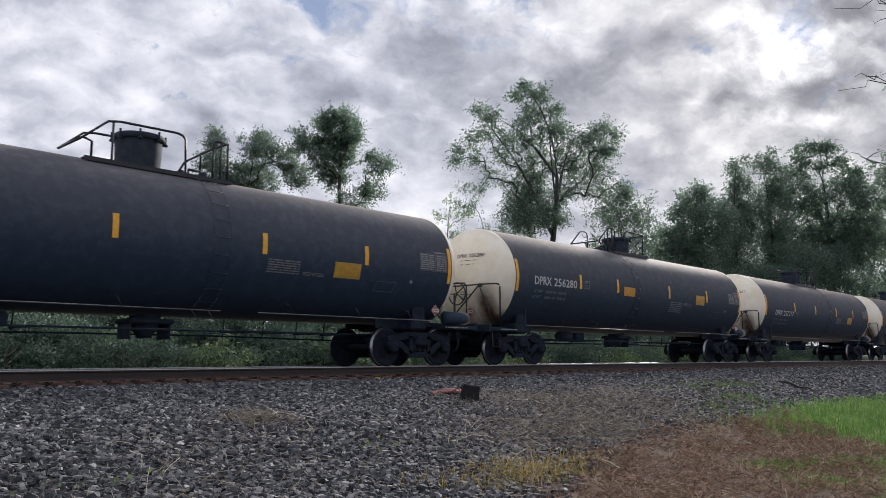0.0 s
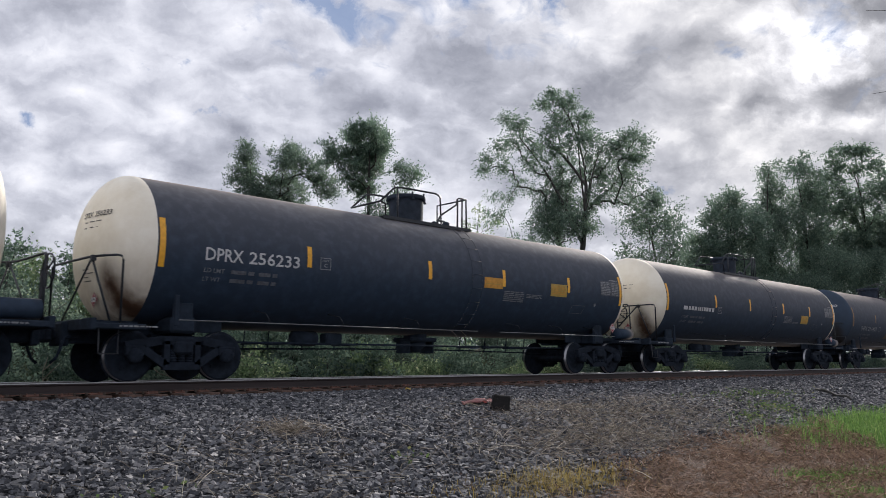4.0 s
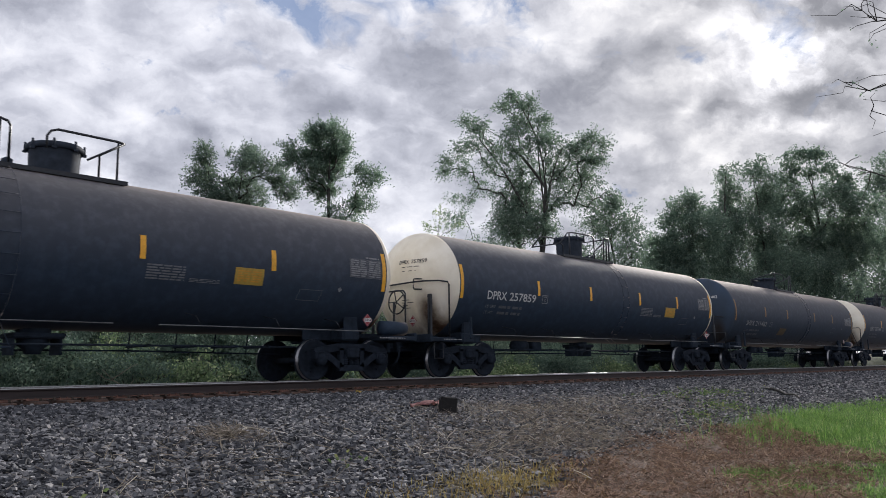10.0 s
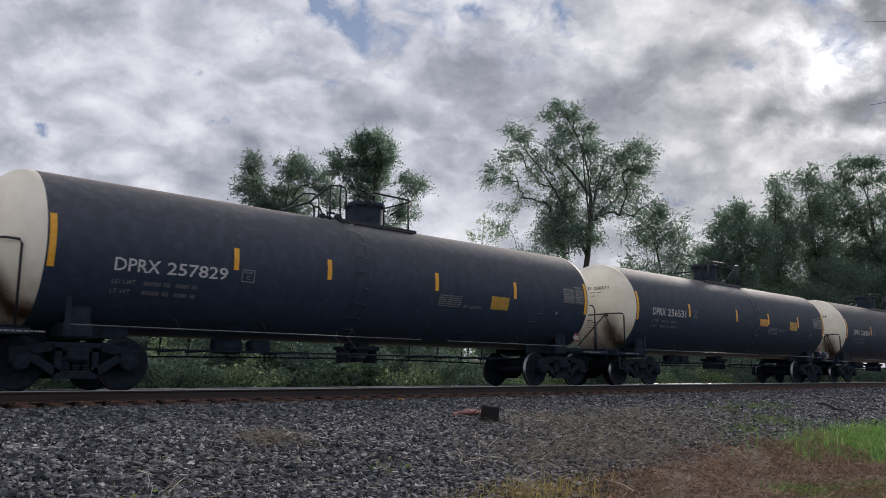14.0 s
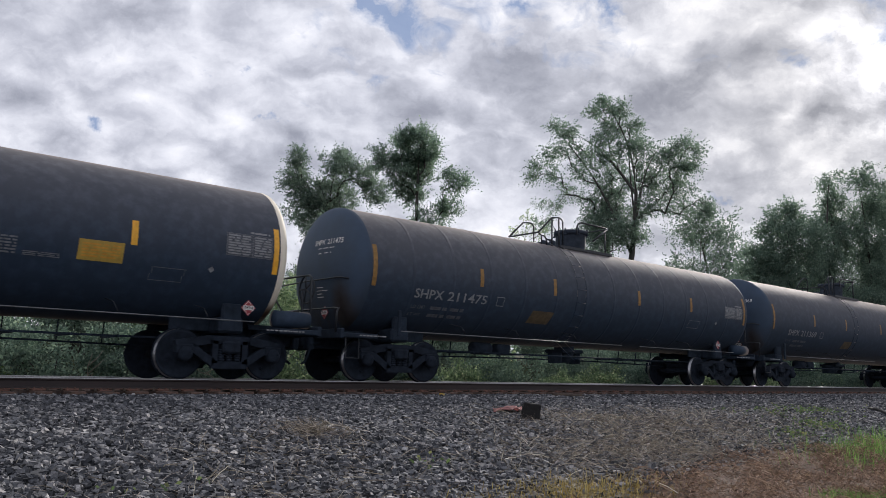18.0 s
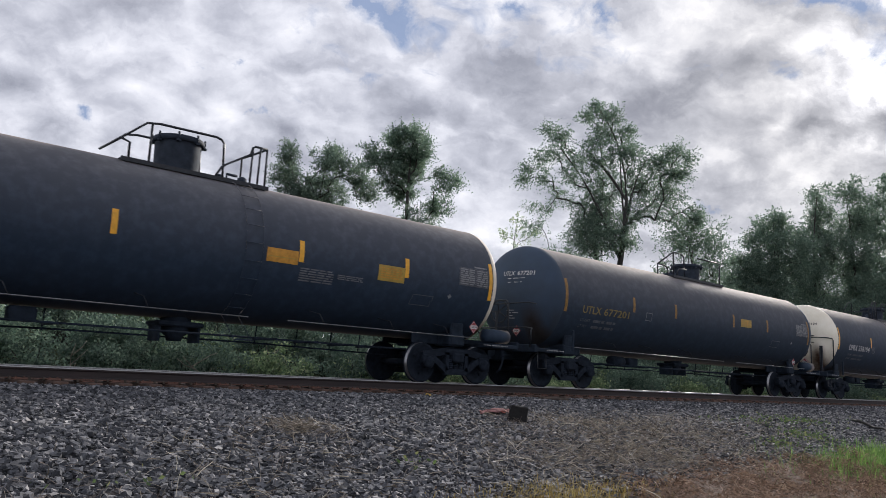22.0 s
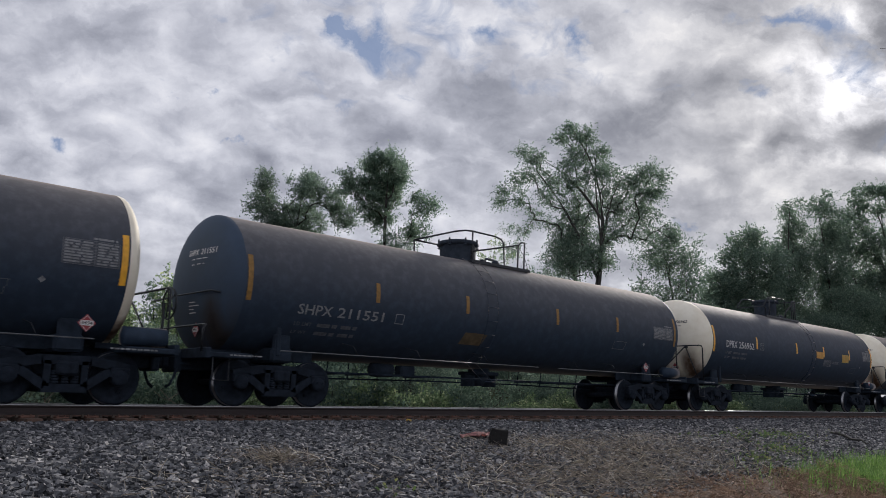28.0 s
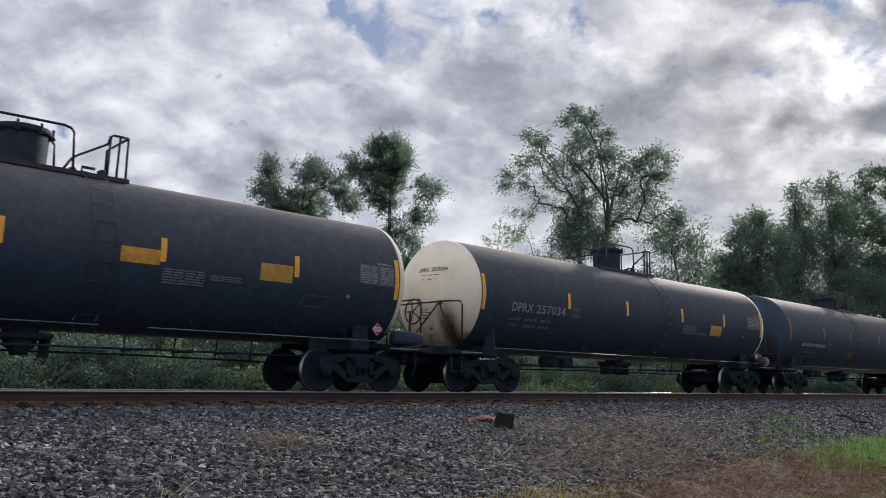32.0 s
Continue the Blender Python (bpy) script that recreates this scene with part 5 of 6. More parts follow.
    fx, fz = (4.45, 1.78) if black else (4.95, 1.72)
    obj("panel_frame", decal_mesh("tframe", M["dull_ink"] if black else M["faded_ink"], (fx, fx + 0.6, fz + 0.22, fz + 0.232), (fx - 0.06, fx + 0.54, fz, fz + 0.012), (fx - 0.06, fx - 0.048, fz, fz + 0.115), (fx - 0.03, fx - 0.018, fz + 0.115, fz + 0.23), (fx + 0.528, fx + 0.54, fz, fz + 0.115), (fx + 0.56, fx + 0.572, fz + 0.115, fz + 0.23)), car)
    obj("diamond_label", mesh_once(("diamond", black), lambda: diamond_label(5.95 if black else 6.0, 2.0)), car, "small white diamond sticker")
    # placards on the near side and on the leading head
    for x, y, z, rz in ((5.90 if black else 6.74, -1.46, 1.30 if black else 1.34, 0), (-8.10, -0.10, 1.42, -90)):
        if rz:
            y, z = -0.32, 1.46
            x = head_x(y, z, seam) - 0.06
        p = obj("placard", placard_mesh(), car, "red diamond hazard placard")
        p.matrix_basis = pose(x, y, z, 0, 0, rz)
        obj("placard_number", placard_text(), p)
    for span in ((-7.95, -7.35), (7.2, 8.0)):
        obj("sill_print", mesh_once(("sill_print", span), lambda: sill_print(*span)), car)
    return car


def diamond_label(x, z):
    bm = bm_new()
    a = angle_of(z)
    bm.faces.new([bm.verts.new(on_tank(x + u, a + v / R_T, 0.011)) for u, v in ((-0.06, 0), (0, -0.06), (0.06, 0), (0, 0.06))])
    return to_mesh("diamond_label", bm, M["grey_ink"])


def sill_print(x0, x1):
    bm = bm_new()
    rng = random.Random(3)
    x = x0
    while x < x1:
        w = rng.uniform(0.03, 0.12)
        vs = [bm.verts.new((a, -1.376, b)) for a, b in ((x, 0.94), (x + w, 0.94), (x + w, 0.968), (x, 0.968))]
        bm.faces.new(vs)
        x += w + 0.02
    return to_mesh("sill_print", bm, M["grey_ink"])


def head_bars_mesh(seam, mat):
    bm = bm_new()
    for y0, y1, z in ((-0.06, -0.18, 2.87), (-0.24, -0.42, 2.87), (-0.47, -0.62, 2.87), (-0.08, -0.18, 2.76), (-0.30, -0.42, 2.76), (-0.50, -0.54, 2.76), (-0.06, -0.30, 2.00), (-0.06, -0.20, 1.93), (-0.24, -0.44, 1.93), (-0.06, -0.24, 1.86), (-0.06, -0.32, 1.79)):
        head_bar(bm, y0, y1, z, z + 0.017, seam)
    return to_mesh("head_small_print", bm, mat)


def low_rail(seam):
    bm = bm_new()
    x = -8.48
    tube(bm, [(x, -1.25, 1.0), (x, -1.28, 1.42), (x + 0.05, -1.25, 1.5), (x + 0.1, -1.0, 1.52), (x + 0.1, 1.25, 1.52), (x, 1.28, 1.0)], 0.022)
    tube(bm, [(-8.42, 1.2, 2.12), (-8.38, 0.2, 2.16), (-8.2, -0.9, 2.2), (-8.1, -1.1, 2.16)], 0.018)
    return to_mesh("end_rail", bm, M["rail_pipe"])


def mirrored_mesh(src):
    """The same part with front and rear swapped."""
    me = src.copy()
    co = np.empty(len(me.vertices) * 3, dtype=np.float32)
    me.vertices.foreach_get("co", co)
    co[0::3] *= -1
    me.vertices.foreach_set("co", co)
    me.flip_normals()
    me.update()
    return me


TRAIN = [make_car(*c, i) for i, c in enumerate(CARS)]
# small slack between couplers, car by car
SLACK = {0: 0, 1: -0.06, 2: -0.05, 3: -0.03, 6: 0.20, 7: 0.11, 8: 0.12, 9: 0.06, 11: 0.02, 12: 0.08, 13: 0.08, 17: -0.07, 18: -0.04, 19: 0.02, 20: 0.05, 21: 0.12, 22: 0.2, 23: 0.05, 24: -0.07, 26: 0.0, 27: 0.12, 28: 0.07, 30: -0.04}


def rolled(t):
    """How far the train has rolled at t seconds."""
    return 0.441 + 15.7894 * t + 0.001597 * t * t


def car_x(i, t):
    return i * PITCH + 7.3 + SLACK.get(i, 0) - rolled(t)

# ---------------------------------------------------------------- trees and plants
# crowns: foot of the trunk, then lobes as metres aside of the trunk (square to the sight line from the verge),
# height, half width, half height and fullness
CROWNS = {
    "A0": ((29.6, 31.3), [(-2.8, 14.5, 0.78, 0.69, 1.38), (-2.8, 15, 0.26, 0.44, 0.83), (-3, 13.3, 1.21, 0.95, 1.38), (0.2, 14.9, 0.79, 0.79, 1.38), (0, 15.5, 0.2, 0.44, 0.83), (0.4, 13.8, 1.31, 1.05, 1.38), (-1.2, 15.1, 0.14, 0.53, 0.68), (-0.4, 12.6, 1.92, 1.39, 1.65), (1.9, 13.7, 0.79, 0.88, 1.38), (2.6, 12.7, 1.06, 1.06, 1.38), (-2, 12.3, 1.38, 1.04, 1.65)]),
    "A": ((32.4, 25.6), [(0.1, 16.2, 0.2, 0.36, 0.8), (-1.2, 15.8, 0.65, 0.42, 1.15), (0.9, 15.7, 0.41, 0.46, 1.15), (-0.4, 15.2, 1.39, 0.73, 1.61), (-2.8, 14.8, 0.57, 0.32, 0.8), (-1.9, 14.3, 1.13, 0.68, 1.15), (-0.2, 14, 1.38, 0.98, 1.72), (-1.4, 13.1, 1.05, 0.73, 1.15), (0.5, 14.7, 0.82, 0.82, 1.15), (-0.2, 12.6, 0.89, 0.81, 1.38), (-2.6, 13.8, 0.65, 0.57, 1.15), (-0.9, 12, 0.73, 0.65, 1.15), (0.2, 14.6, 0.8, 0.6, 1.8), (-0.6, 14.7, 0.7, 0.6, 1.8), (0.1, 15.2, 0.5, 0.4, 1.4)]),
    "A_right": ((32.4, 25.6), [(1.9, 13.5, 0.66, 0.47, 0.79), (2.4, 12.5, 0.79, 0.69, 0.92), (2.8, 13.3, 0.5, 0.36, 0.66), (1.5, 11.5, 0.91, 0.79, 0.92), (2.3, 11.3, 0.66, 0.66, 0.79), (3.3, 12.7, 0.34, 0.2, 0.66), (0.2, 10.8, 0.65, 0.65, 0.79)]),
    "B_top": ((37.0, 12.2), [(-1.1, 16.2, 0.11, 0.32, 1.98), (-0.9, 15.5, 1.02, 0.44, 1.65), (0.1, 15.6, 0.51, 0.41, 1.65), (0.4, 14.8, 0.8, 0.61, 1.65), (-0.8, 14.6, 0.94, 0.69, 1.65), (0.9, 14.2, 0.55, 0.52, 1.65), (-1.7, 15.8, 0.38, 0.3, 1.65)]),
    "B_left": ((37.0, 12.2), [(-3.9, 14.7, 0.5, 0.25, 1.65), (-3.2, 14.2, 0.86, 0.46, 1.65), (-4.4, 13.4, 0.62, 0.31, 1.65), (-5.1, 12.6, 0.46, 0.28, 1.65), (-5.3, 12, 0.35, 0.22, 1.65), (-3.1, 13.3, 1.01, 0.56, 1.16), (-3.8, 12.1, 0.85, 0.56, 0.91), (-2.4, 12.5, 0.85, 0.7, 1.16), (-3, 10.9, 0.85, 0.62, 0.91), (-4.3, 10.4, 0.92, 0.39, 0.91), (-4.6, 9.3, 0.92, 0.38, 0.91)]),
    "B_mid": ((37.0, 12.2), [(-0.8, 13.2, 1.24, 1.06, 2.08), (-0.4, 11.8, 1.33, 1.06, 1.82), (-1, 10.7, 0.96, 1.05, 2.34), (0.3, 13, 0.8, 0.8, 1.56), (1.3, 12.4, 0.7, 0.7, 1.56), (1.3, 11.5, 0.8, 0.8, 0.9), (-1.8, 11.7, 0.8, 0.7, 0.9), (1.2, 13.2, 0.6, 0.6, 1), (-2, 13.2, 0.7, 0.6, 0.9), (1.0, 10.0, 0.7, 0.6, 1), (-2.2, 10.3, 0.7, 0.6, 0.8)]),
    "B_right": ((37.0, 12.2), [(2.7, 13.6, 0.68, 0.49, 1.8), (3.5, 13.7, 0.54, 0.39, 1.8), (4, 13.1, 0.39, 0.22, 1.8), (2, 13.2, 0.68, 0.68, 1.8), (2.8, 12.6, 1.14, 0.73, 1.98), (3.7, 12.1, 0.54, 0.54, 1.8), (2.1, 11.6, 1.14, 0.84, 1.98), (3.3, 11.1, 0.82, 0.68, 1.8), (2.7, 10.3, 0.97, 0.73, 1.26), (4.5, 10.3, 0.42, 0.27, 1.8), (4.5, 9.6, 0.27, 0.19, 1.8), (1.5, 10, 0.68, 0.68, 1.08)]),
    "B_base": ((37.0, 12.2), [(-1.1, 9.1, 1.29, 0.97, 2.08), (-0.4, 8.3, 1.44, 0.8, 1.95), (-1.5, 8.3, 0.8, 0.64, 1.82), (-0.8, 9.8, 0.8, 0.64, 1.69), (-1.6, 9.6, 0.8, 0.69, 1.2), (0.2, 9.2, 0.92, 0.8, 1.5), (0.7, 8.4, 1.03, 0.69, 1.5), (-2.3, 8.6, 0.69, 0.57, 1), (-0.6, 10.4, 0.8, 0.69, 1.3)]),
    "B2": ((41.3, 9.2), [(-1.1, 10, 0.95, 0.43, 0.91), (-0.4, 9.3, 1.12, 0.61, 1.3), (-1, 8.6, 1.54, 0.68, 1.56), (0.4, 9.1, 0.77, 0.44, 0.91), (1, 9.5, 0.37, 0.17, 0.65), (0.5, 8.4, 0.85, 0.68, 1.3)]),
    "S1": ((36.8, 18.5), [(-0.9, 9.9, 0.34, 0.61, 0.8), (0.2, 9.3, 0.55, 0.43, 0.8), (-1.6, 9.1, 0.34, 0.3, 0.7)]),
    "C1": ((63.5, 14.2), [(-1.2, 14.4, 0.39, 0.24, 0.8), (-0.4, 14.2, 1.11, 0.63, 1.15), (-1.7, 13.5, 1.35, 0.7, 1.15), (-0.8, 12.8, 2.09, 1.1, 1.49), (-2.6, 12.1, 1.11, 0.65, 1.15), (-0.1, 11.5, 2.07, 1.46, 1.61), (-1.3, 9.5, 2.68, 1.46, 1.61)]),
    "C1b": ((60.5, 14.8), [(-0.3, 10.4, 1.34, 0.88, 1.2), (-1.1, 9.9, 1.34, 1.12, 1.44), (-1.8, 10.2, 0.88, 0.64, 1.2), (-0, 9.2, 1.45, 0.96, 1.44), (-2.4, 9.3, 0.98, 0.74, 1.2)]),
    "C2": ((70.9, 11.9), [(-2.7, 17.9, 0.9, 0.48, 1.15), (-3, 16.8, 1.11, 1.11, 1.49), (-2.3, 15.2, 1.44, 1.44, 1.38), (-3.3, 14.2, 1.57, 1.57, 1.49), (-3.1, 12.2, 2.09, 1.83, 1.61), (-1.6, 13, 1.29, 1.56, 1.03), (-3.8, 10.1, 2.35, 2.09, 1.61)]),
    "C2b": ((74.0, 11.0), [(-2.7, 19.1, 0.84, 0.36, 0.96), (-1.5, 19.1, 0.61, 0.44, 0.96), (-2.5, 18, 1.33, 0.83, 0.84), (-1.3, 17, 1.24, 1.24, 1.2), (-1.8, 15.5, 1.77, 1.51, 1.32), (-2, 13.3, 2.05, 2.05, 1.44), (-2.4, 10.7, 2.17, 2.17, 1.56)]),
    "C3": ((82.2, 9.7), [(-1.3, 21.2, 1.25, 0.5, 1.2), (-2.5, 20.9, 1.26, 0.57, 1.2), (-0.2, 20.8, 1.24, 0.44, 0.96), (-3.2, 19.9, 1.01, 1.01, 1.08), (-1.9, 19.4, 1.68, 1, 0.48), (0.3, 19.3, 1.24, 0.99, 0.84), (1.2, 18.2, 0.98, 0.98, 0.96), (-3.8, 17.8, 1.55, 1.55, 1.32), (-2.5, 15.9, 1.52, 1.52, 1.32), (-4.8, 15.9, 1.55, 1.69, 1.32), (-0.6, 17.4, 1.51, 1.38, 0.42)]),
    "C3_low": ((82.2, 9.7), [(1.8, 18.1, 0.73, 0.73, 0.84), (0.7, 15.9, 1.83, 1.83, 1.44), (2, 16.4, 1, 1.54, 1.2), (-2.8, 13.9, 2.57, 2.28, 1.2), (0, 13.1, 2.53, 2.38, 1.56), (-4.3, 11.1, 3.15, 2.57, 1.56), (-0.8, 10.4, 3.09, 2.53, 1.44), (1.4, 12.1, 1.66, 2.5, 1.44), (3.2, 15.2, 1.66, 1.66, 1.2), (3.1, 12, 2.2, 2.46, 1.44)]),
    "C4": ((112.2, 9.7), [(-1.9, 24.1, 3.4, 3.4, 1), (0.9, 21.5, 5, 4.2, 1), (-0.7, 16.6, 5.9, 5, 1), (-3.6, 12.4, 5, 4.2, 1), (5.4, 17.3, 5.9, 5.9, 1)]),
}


def leaf_quads(centres, size, rng, droop=0.3):
    """Pointed leaves, folded along the middle, two triangles each."""
    n = len(centres)
    ax = rng.normal(size=(n, 3))
    ax[:, 2] -= droop
    ax /= np.linalg.norm(ax, axis=1, keepdims=True)
    sd = np.cross(ax, rng.normal(size=(n, 3)))
    sd /= np.linalg.norm(sd, axis=1, keepdims=True) + 1e-6
    L = size[:, None]
    v = np.stack([centres - ax * L * 0.5, centres + sd * L * 0.30, centres + ax * L * 0.5, centres - sd * L * 0.30], 1)
    F = np.arange(4 * n).reshape(n, 4)
    return v.reshape(-1, 3), F


def branch_path(a, b, rng, bend=0.12, n=5):
    a, b = Vector(a), Vector(b)
    L = (b - a).length
    pts = []
    for i in range(n + 1):
        f = i / n
        p = a.lerp(b, f)
        if 0 < i < n:
            p += Vector((rng.normal(), rng.normal(), rng.normal() + 0.5)) * L * bend * 0.4
        pts.append(p)
    return pts


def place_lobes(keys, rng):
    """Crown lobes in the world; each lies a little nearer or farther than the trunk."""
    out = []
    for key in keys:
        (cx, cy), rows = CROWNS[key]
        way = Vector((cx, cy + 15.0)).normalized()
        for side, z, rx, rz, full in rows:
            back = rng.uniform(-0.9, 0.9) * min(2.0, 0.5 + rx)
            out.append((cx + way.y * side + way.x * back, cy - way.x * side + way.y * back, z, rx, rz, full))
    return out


def make_tree(name, base, lobes, label, leaf, seed, trunk_r=0.25, leaf_size=0.12, twigs=20.0, sprays=12, droop=0.15, stems=1, flesh=1.0, reach_of=(2.0, 4.4), category="tree"):
    """A tree whose limbs fork towards many points of its crown, with leaves on short sprays along the last twigs."""
    rng = np.random.default_rng(seed)
    base = np.array(base, dtype=float)
    nodes, parent = [base - (0, 0, 0.25)], [-1]
    runs = []

    def run_to(start, end, n, bow):
        ids = [start]
        a = nodes[start]
        length = np.linalg.norm(end - a)
        side = rng.normal(size=3) * length * bow
        for i in range(1, n + 1):
            f = i / n
            p = a + (end - a) * f + side * math.sin(math.pi * f) + np.array([0, 0, length * 0.10 * math.sin(math.pi * f)])
            nodes.append(p), parent.append(ids[-1])
            ids.append(len(nodes) - 1)
        runs.append(ids)
        return ids

    order = sorted(lobes, key=lambda q: -q[2])
    for k in range(stems):
        q = order[min(len(order) - 1, k * 4)]
        foot = 0
        if k:
            trunk = runs[0]
            foot = trunk[3 + k % 3]
        run_to(foot, np.array(q[:3]) + (0, 0, q[4] * 0.5), 10, 0.03)
    targets = []
    for x, y, z, rx, rz, full in lobes:
        for _ in range(max(2, int(twigs * full * (rx * rx * rz + 0.12) ** 0.62))):
            d = rng.normal(size=3)
            d *= rng.uniform(0.15, 1.0) ** 0.5 / np.linalg.norm(d)
            targets.append(np.array([x + d[0] * rx, y + d[1] * rx, z + d[2] * rz]))
    axis = base[:2]
    targets.sort(key=lambda p: np.hypot(*(p[:2] - axis)) + 0.25 * abs(p[2] - base[2]))
    ends = []
    for p in targets:
        co = np.array(nodes)
        gap = p - co
        far = np.linalg.norm(gap, axis=1)
        cost = far + 1.1 * np.maximum(0, 0.35 * far - gap[:, 2]) + np.where(co[:, 2] < base[2] + 1.2, 3.0, 0.0)
        ids = run_to(int(np.argmin(cost)), p, 4, 0.07)
        ends.append(ids)
    load = np.zeros(len(nodes))
    for ids in ends:
        load[ids[-1]] += 1
    for i in range(len(nodes) - 1, 0, -1):
        load[parent[i]] += load[i]
    size = np.minimum(trunk_r, 0.0065 * np.maximum(load, 0.6) ** 0.5)
    bm = bm_new()
    for k, ids in enumerate(runs):
        pts = [Vector(nodes[i]) for i in ids]
        rs = [size[ids[1]] if i == ids[0] else size[i] for i in ids]
        if k < stems:
            rs = [max(r, (trunk_r if not k else trunk_r * 0.4) * (1 - 0.95 * i / len(rs)) ** 1.3) for i, r in enumerate(rs)]
        tube(bm, pts, rs, 8 if k < stems else 4, cap=False)
    tree = tagged(new(name), label, category)
    obj("trunk", to_mesh(name + "_trunk", bm, M["bark"]), tree)
    mid = np.mean([q[:3] for q in lobes], axis=0)
    o, out = [], []
    for ids in ends:
        full = rng.uniform(0.55, 1.3)
        for _ in range(max(2, int(sprays * full))):
            f = rng.uniform(0.8, 4.0)
            a = nodes[ids[int(f)]] + (nodes[ids[min(4, int(f) + 1)]] - nodes[ids[int(f)]]) * (f % 1)
            o.append(a + rng.normal(size=3) * 0.17 * flesh)
            out.append((nodes[ids[-1]] - nodes[ids[1]]) * 0.8)
    o, out = np.array(o), np.array(out)
    n = len(o)
    out += (o - mid) * 0.12
    out /= np.linalg.norm(out, axis=1, keepdims=True) + 0.2
    d = rng.normal(size=(n, 3)) * 0.55 + out * 0.7 + np.array([0, 0, 0.25 - droop * 2])
    d /= np.linalg.norm(d, axis=1, keepdims=True)
    reach = np.linspace(0.1, 1, 9)[None, :, None] * (leaf_size * rng.uniform(*reach_of, (n, 1, 1)))
    p = o[:, None] + d[:, None] * reach + rng.normal(size=(n, 9, 3)) * leaf_size * 0.30
    p[:, :, 2] -= reach[:, :, 0] ** 2 * droop * 2.2
    P = p.reshape(-1, 3)
    V, F = leaf_quads(P, rng.uniform(0.6, 1.3, len(P)) * leaf_size, rng, droop)
    obj("crown", soup(name + "_crown", V, F, M[leaf]), tree)
    return tree


def gz(x, y):
    return float(surf(np.array(x, dtype=float), np.array(y, dtype=float)))


def below(lobes, foot, n=3):
    """Lower lobes under the crown, down to the undergrowth."""
    zmin, r = min(q[2] for q in lobes), max(q[3] for q in lobes)
    rng = random.Random(round(zmin * 100))
    step = (zmin - foot[2] - 1.0) / (n + 1)
    return [(foot[0] + rng.uniform(-1, 1) * r * 1.2, foot[1] + rng.uniform(-1, 1) * r, zmin - step * (i + 0.7), r * 1.35, step * 0.8, 1.4) for i in range(n)]


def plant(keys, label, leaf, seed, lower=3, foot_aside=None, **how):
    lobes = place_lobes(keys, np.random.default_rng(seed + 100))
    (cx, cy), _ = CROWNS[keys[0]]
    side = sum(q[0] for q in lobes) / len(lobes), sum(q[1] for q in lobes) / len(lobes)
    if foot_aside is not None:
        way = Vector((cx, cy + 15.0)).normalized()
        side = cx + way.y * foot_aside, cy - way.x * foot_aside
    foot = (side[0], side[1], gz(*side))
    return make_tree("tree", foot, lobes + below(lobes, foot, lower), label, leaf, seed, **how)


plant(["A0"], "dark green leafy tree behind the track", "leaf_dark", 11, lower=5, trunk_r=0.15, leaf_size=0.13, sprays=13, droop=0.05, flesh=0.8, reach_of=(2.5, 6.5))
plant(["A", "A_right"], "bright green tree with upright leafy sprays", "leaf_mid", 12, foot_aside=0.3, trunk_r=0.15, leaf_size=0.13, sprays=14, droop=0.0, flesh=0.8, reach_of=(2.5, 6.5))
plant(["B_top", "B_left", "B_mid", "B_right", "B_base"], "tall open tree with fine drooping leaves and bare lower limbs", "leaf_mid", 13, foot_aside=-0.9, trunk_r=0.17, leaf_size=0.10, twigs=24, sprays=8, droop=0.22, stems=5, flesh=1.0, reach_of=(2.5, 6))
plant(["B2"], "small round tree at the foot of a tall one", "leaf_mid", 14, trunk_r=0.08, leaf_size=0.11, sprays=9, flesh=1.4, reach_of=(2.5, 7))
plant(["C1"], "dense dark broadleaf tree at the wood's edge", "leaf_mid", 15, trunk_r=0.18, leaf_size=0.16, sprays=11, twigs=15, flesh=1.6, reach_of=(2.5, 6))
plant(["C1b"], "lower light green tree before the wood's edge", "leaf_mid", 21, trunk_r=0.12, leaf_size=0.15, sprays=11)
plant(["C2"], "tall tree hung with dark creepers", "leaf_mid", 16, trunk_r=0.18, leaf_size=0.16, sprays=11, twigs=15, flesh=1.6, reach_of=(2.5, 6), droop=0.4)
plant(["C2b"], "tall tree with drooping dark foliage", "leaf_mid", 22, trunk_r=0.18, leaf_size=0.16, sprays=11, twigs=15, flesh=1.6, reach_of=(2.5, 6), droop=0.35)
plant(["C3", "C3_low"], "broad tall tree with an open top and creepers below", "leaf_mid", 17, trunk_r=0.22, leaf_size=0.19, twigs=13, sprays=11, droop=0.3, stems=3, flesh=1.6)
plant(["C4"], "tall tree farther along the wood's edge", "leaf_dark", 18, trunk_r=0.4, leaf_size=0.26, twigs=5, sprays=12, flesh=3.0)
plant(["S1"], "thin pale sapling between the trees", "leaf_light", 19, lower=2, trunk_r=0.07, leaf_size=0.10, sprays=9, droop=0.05)


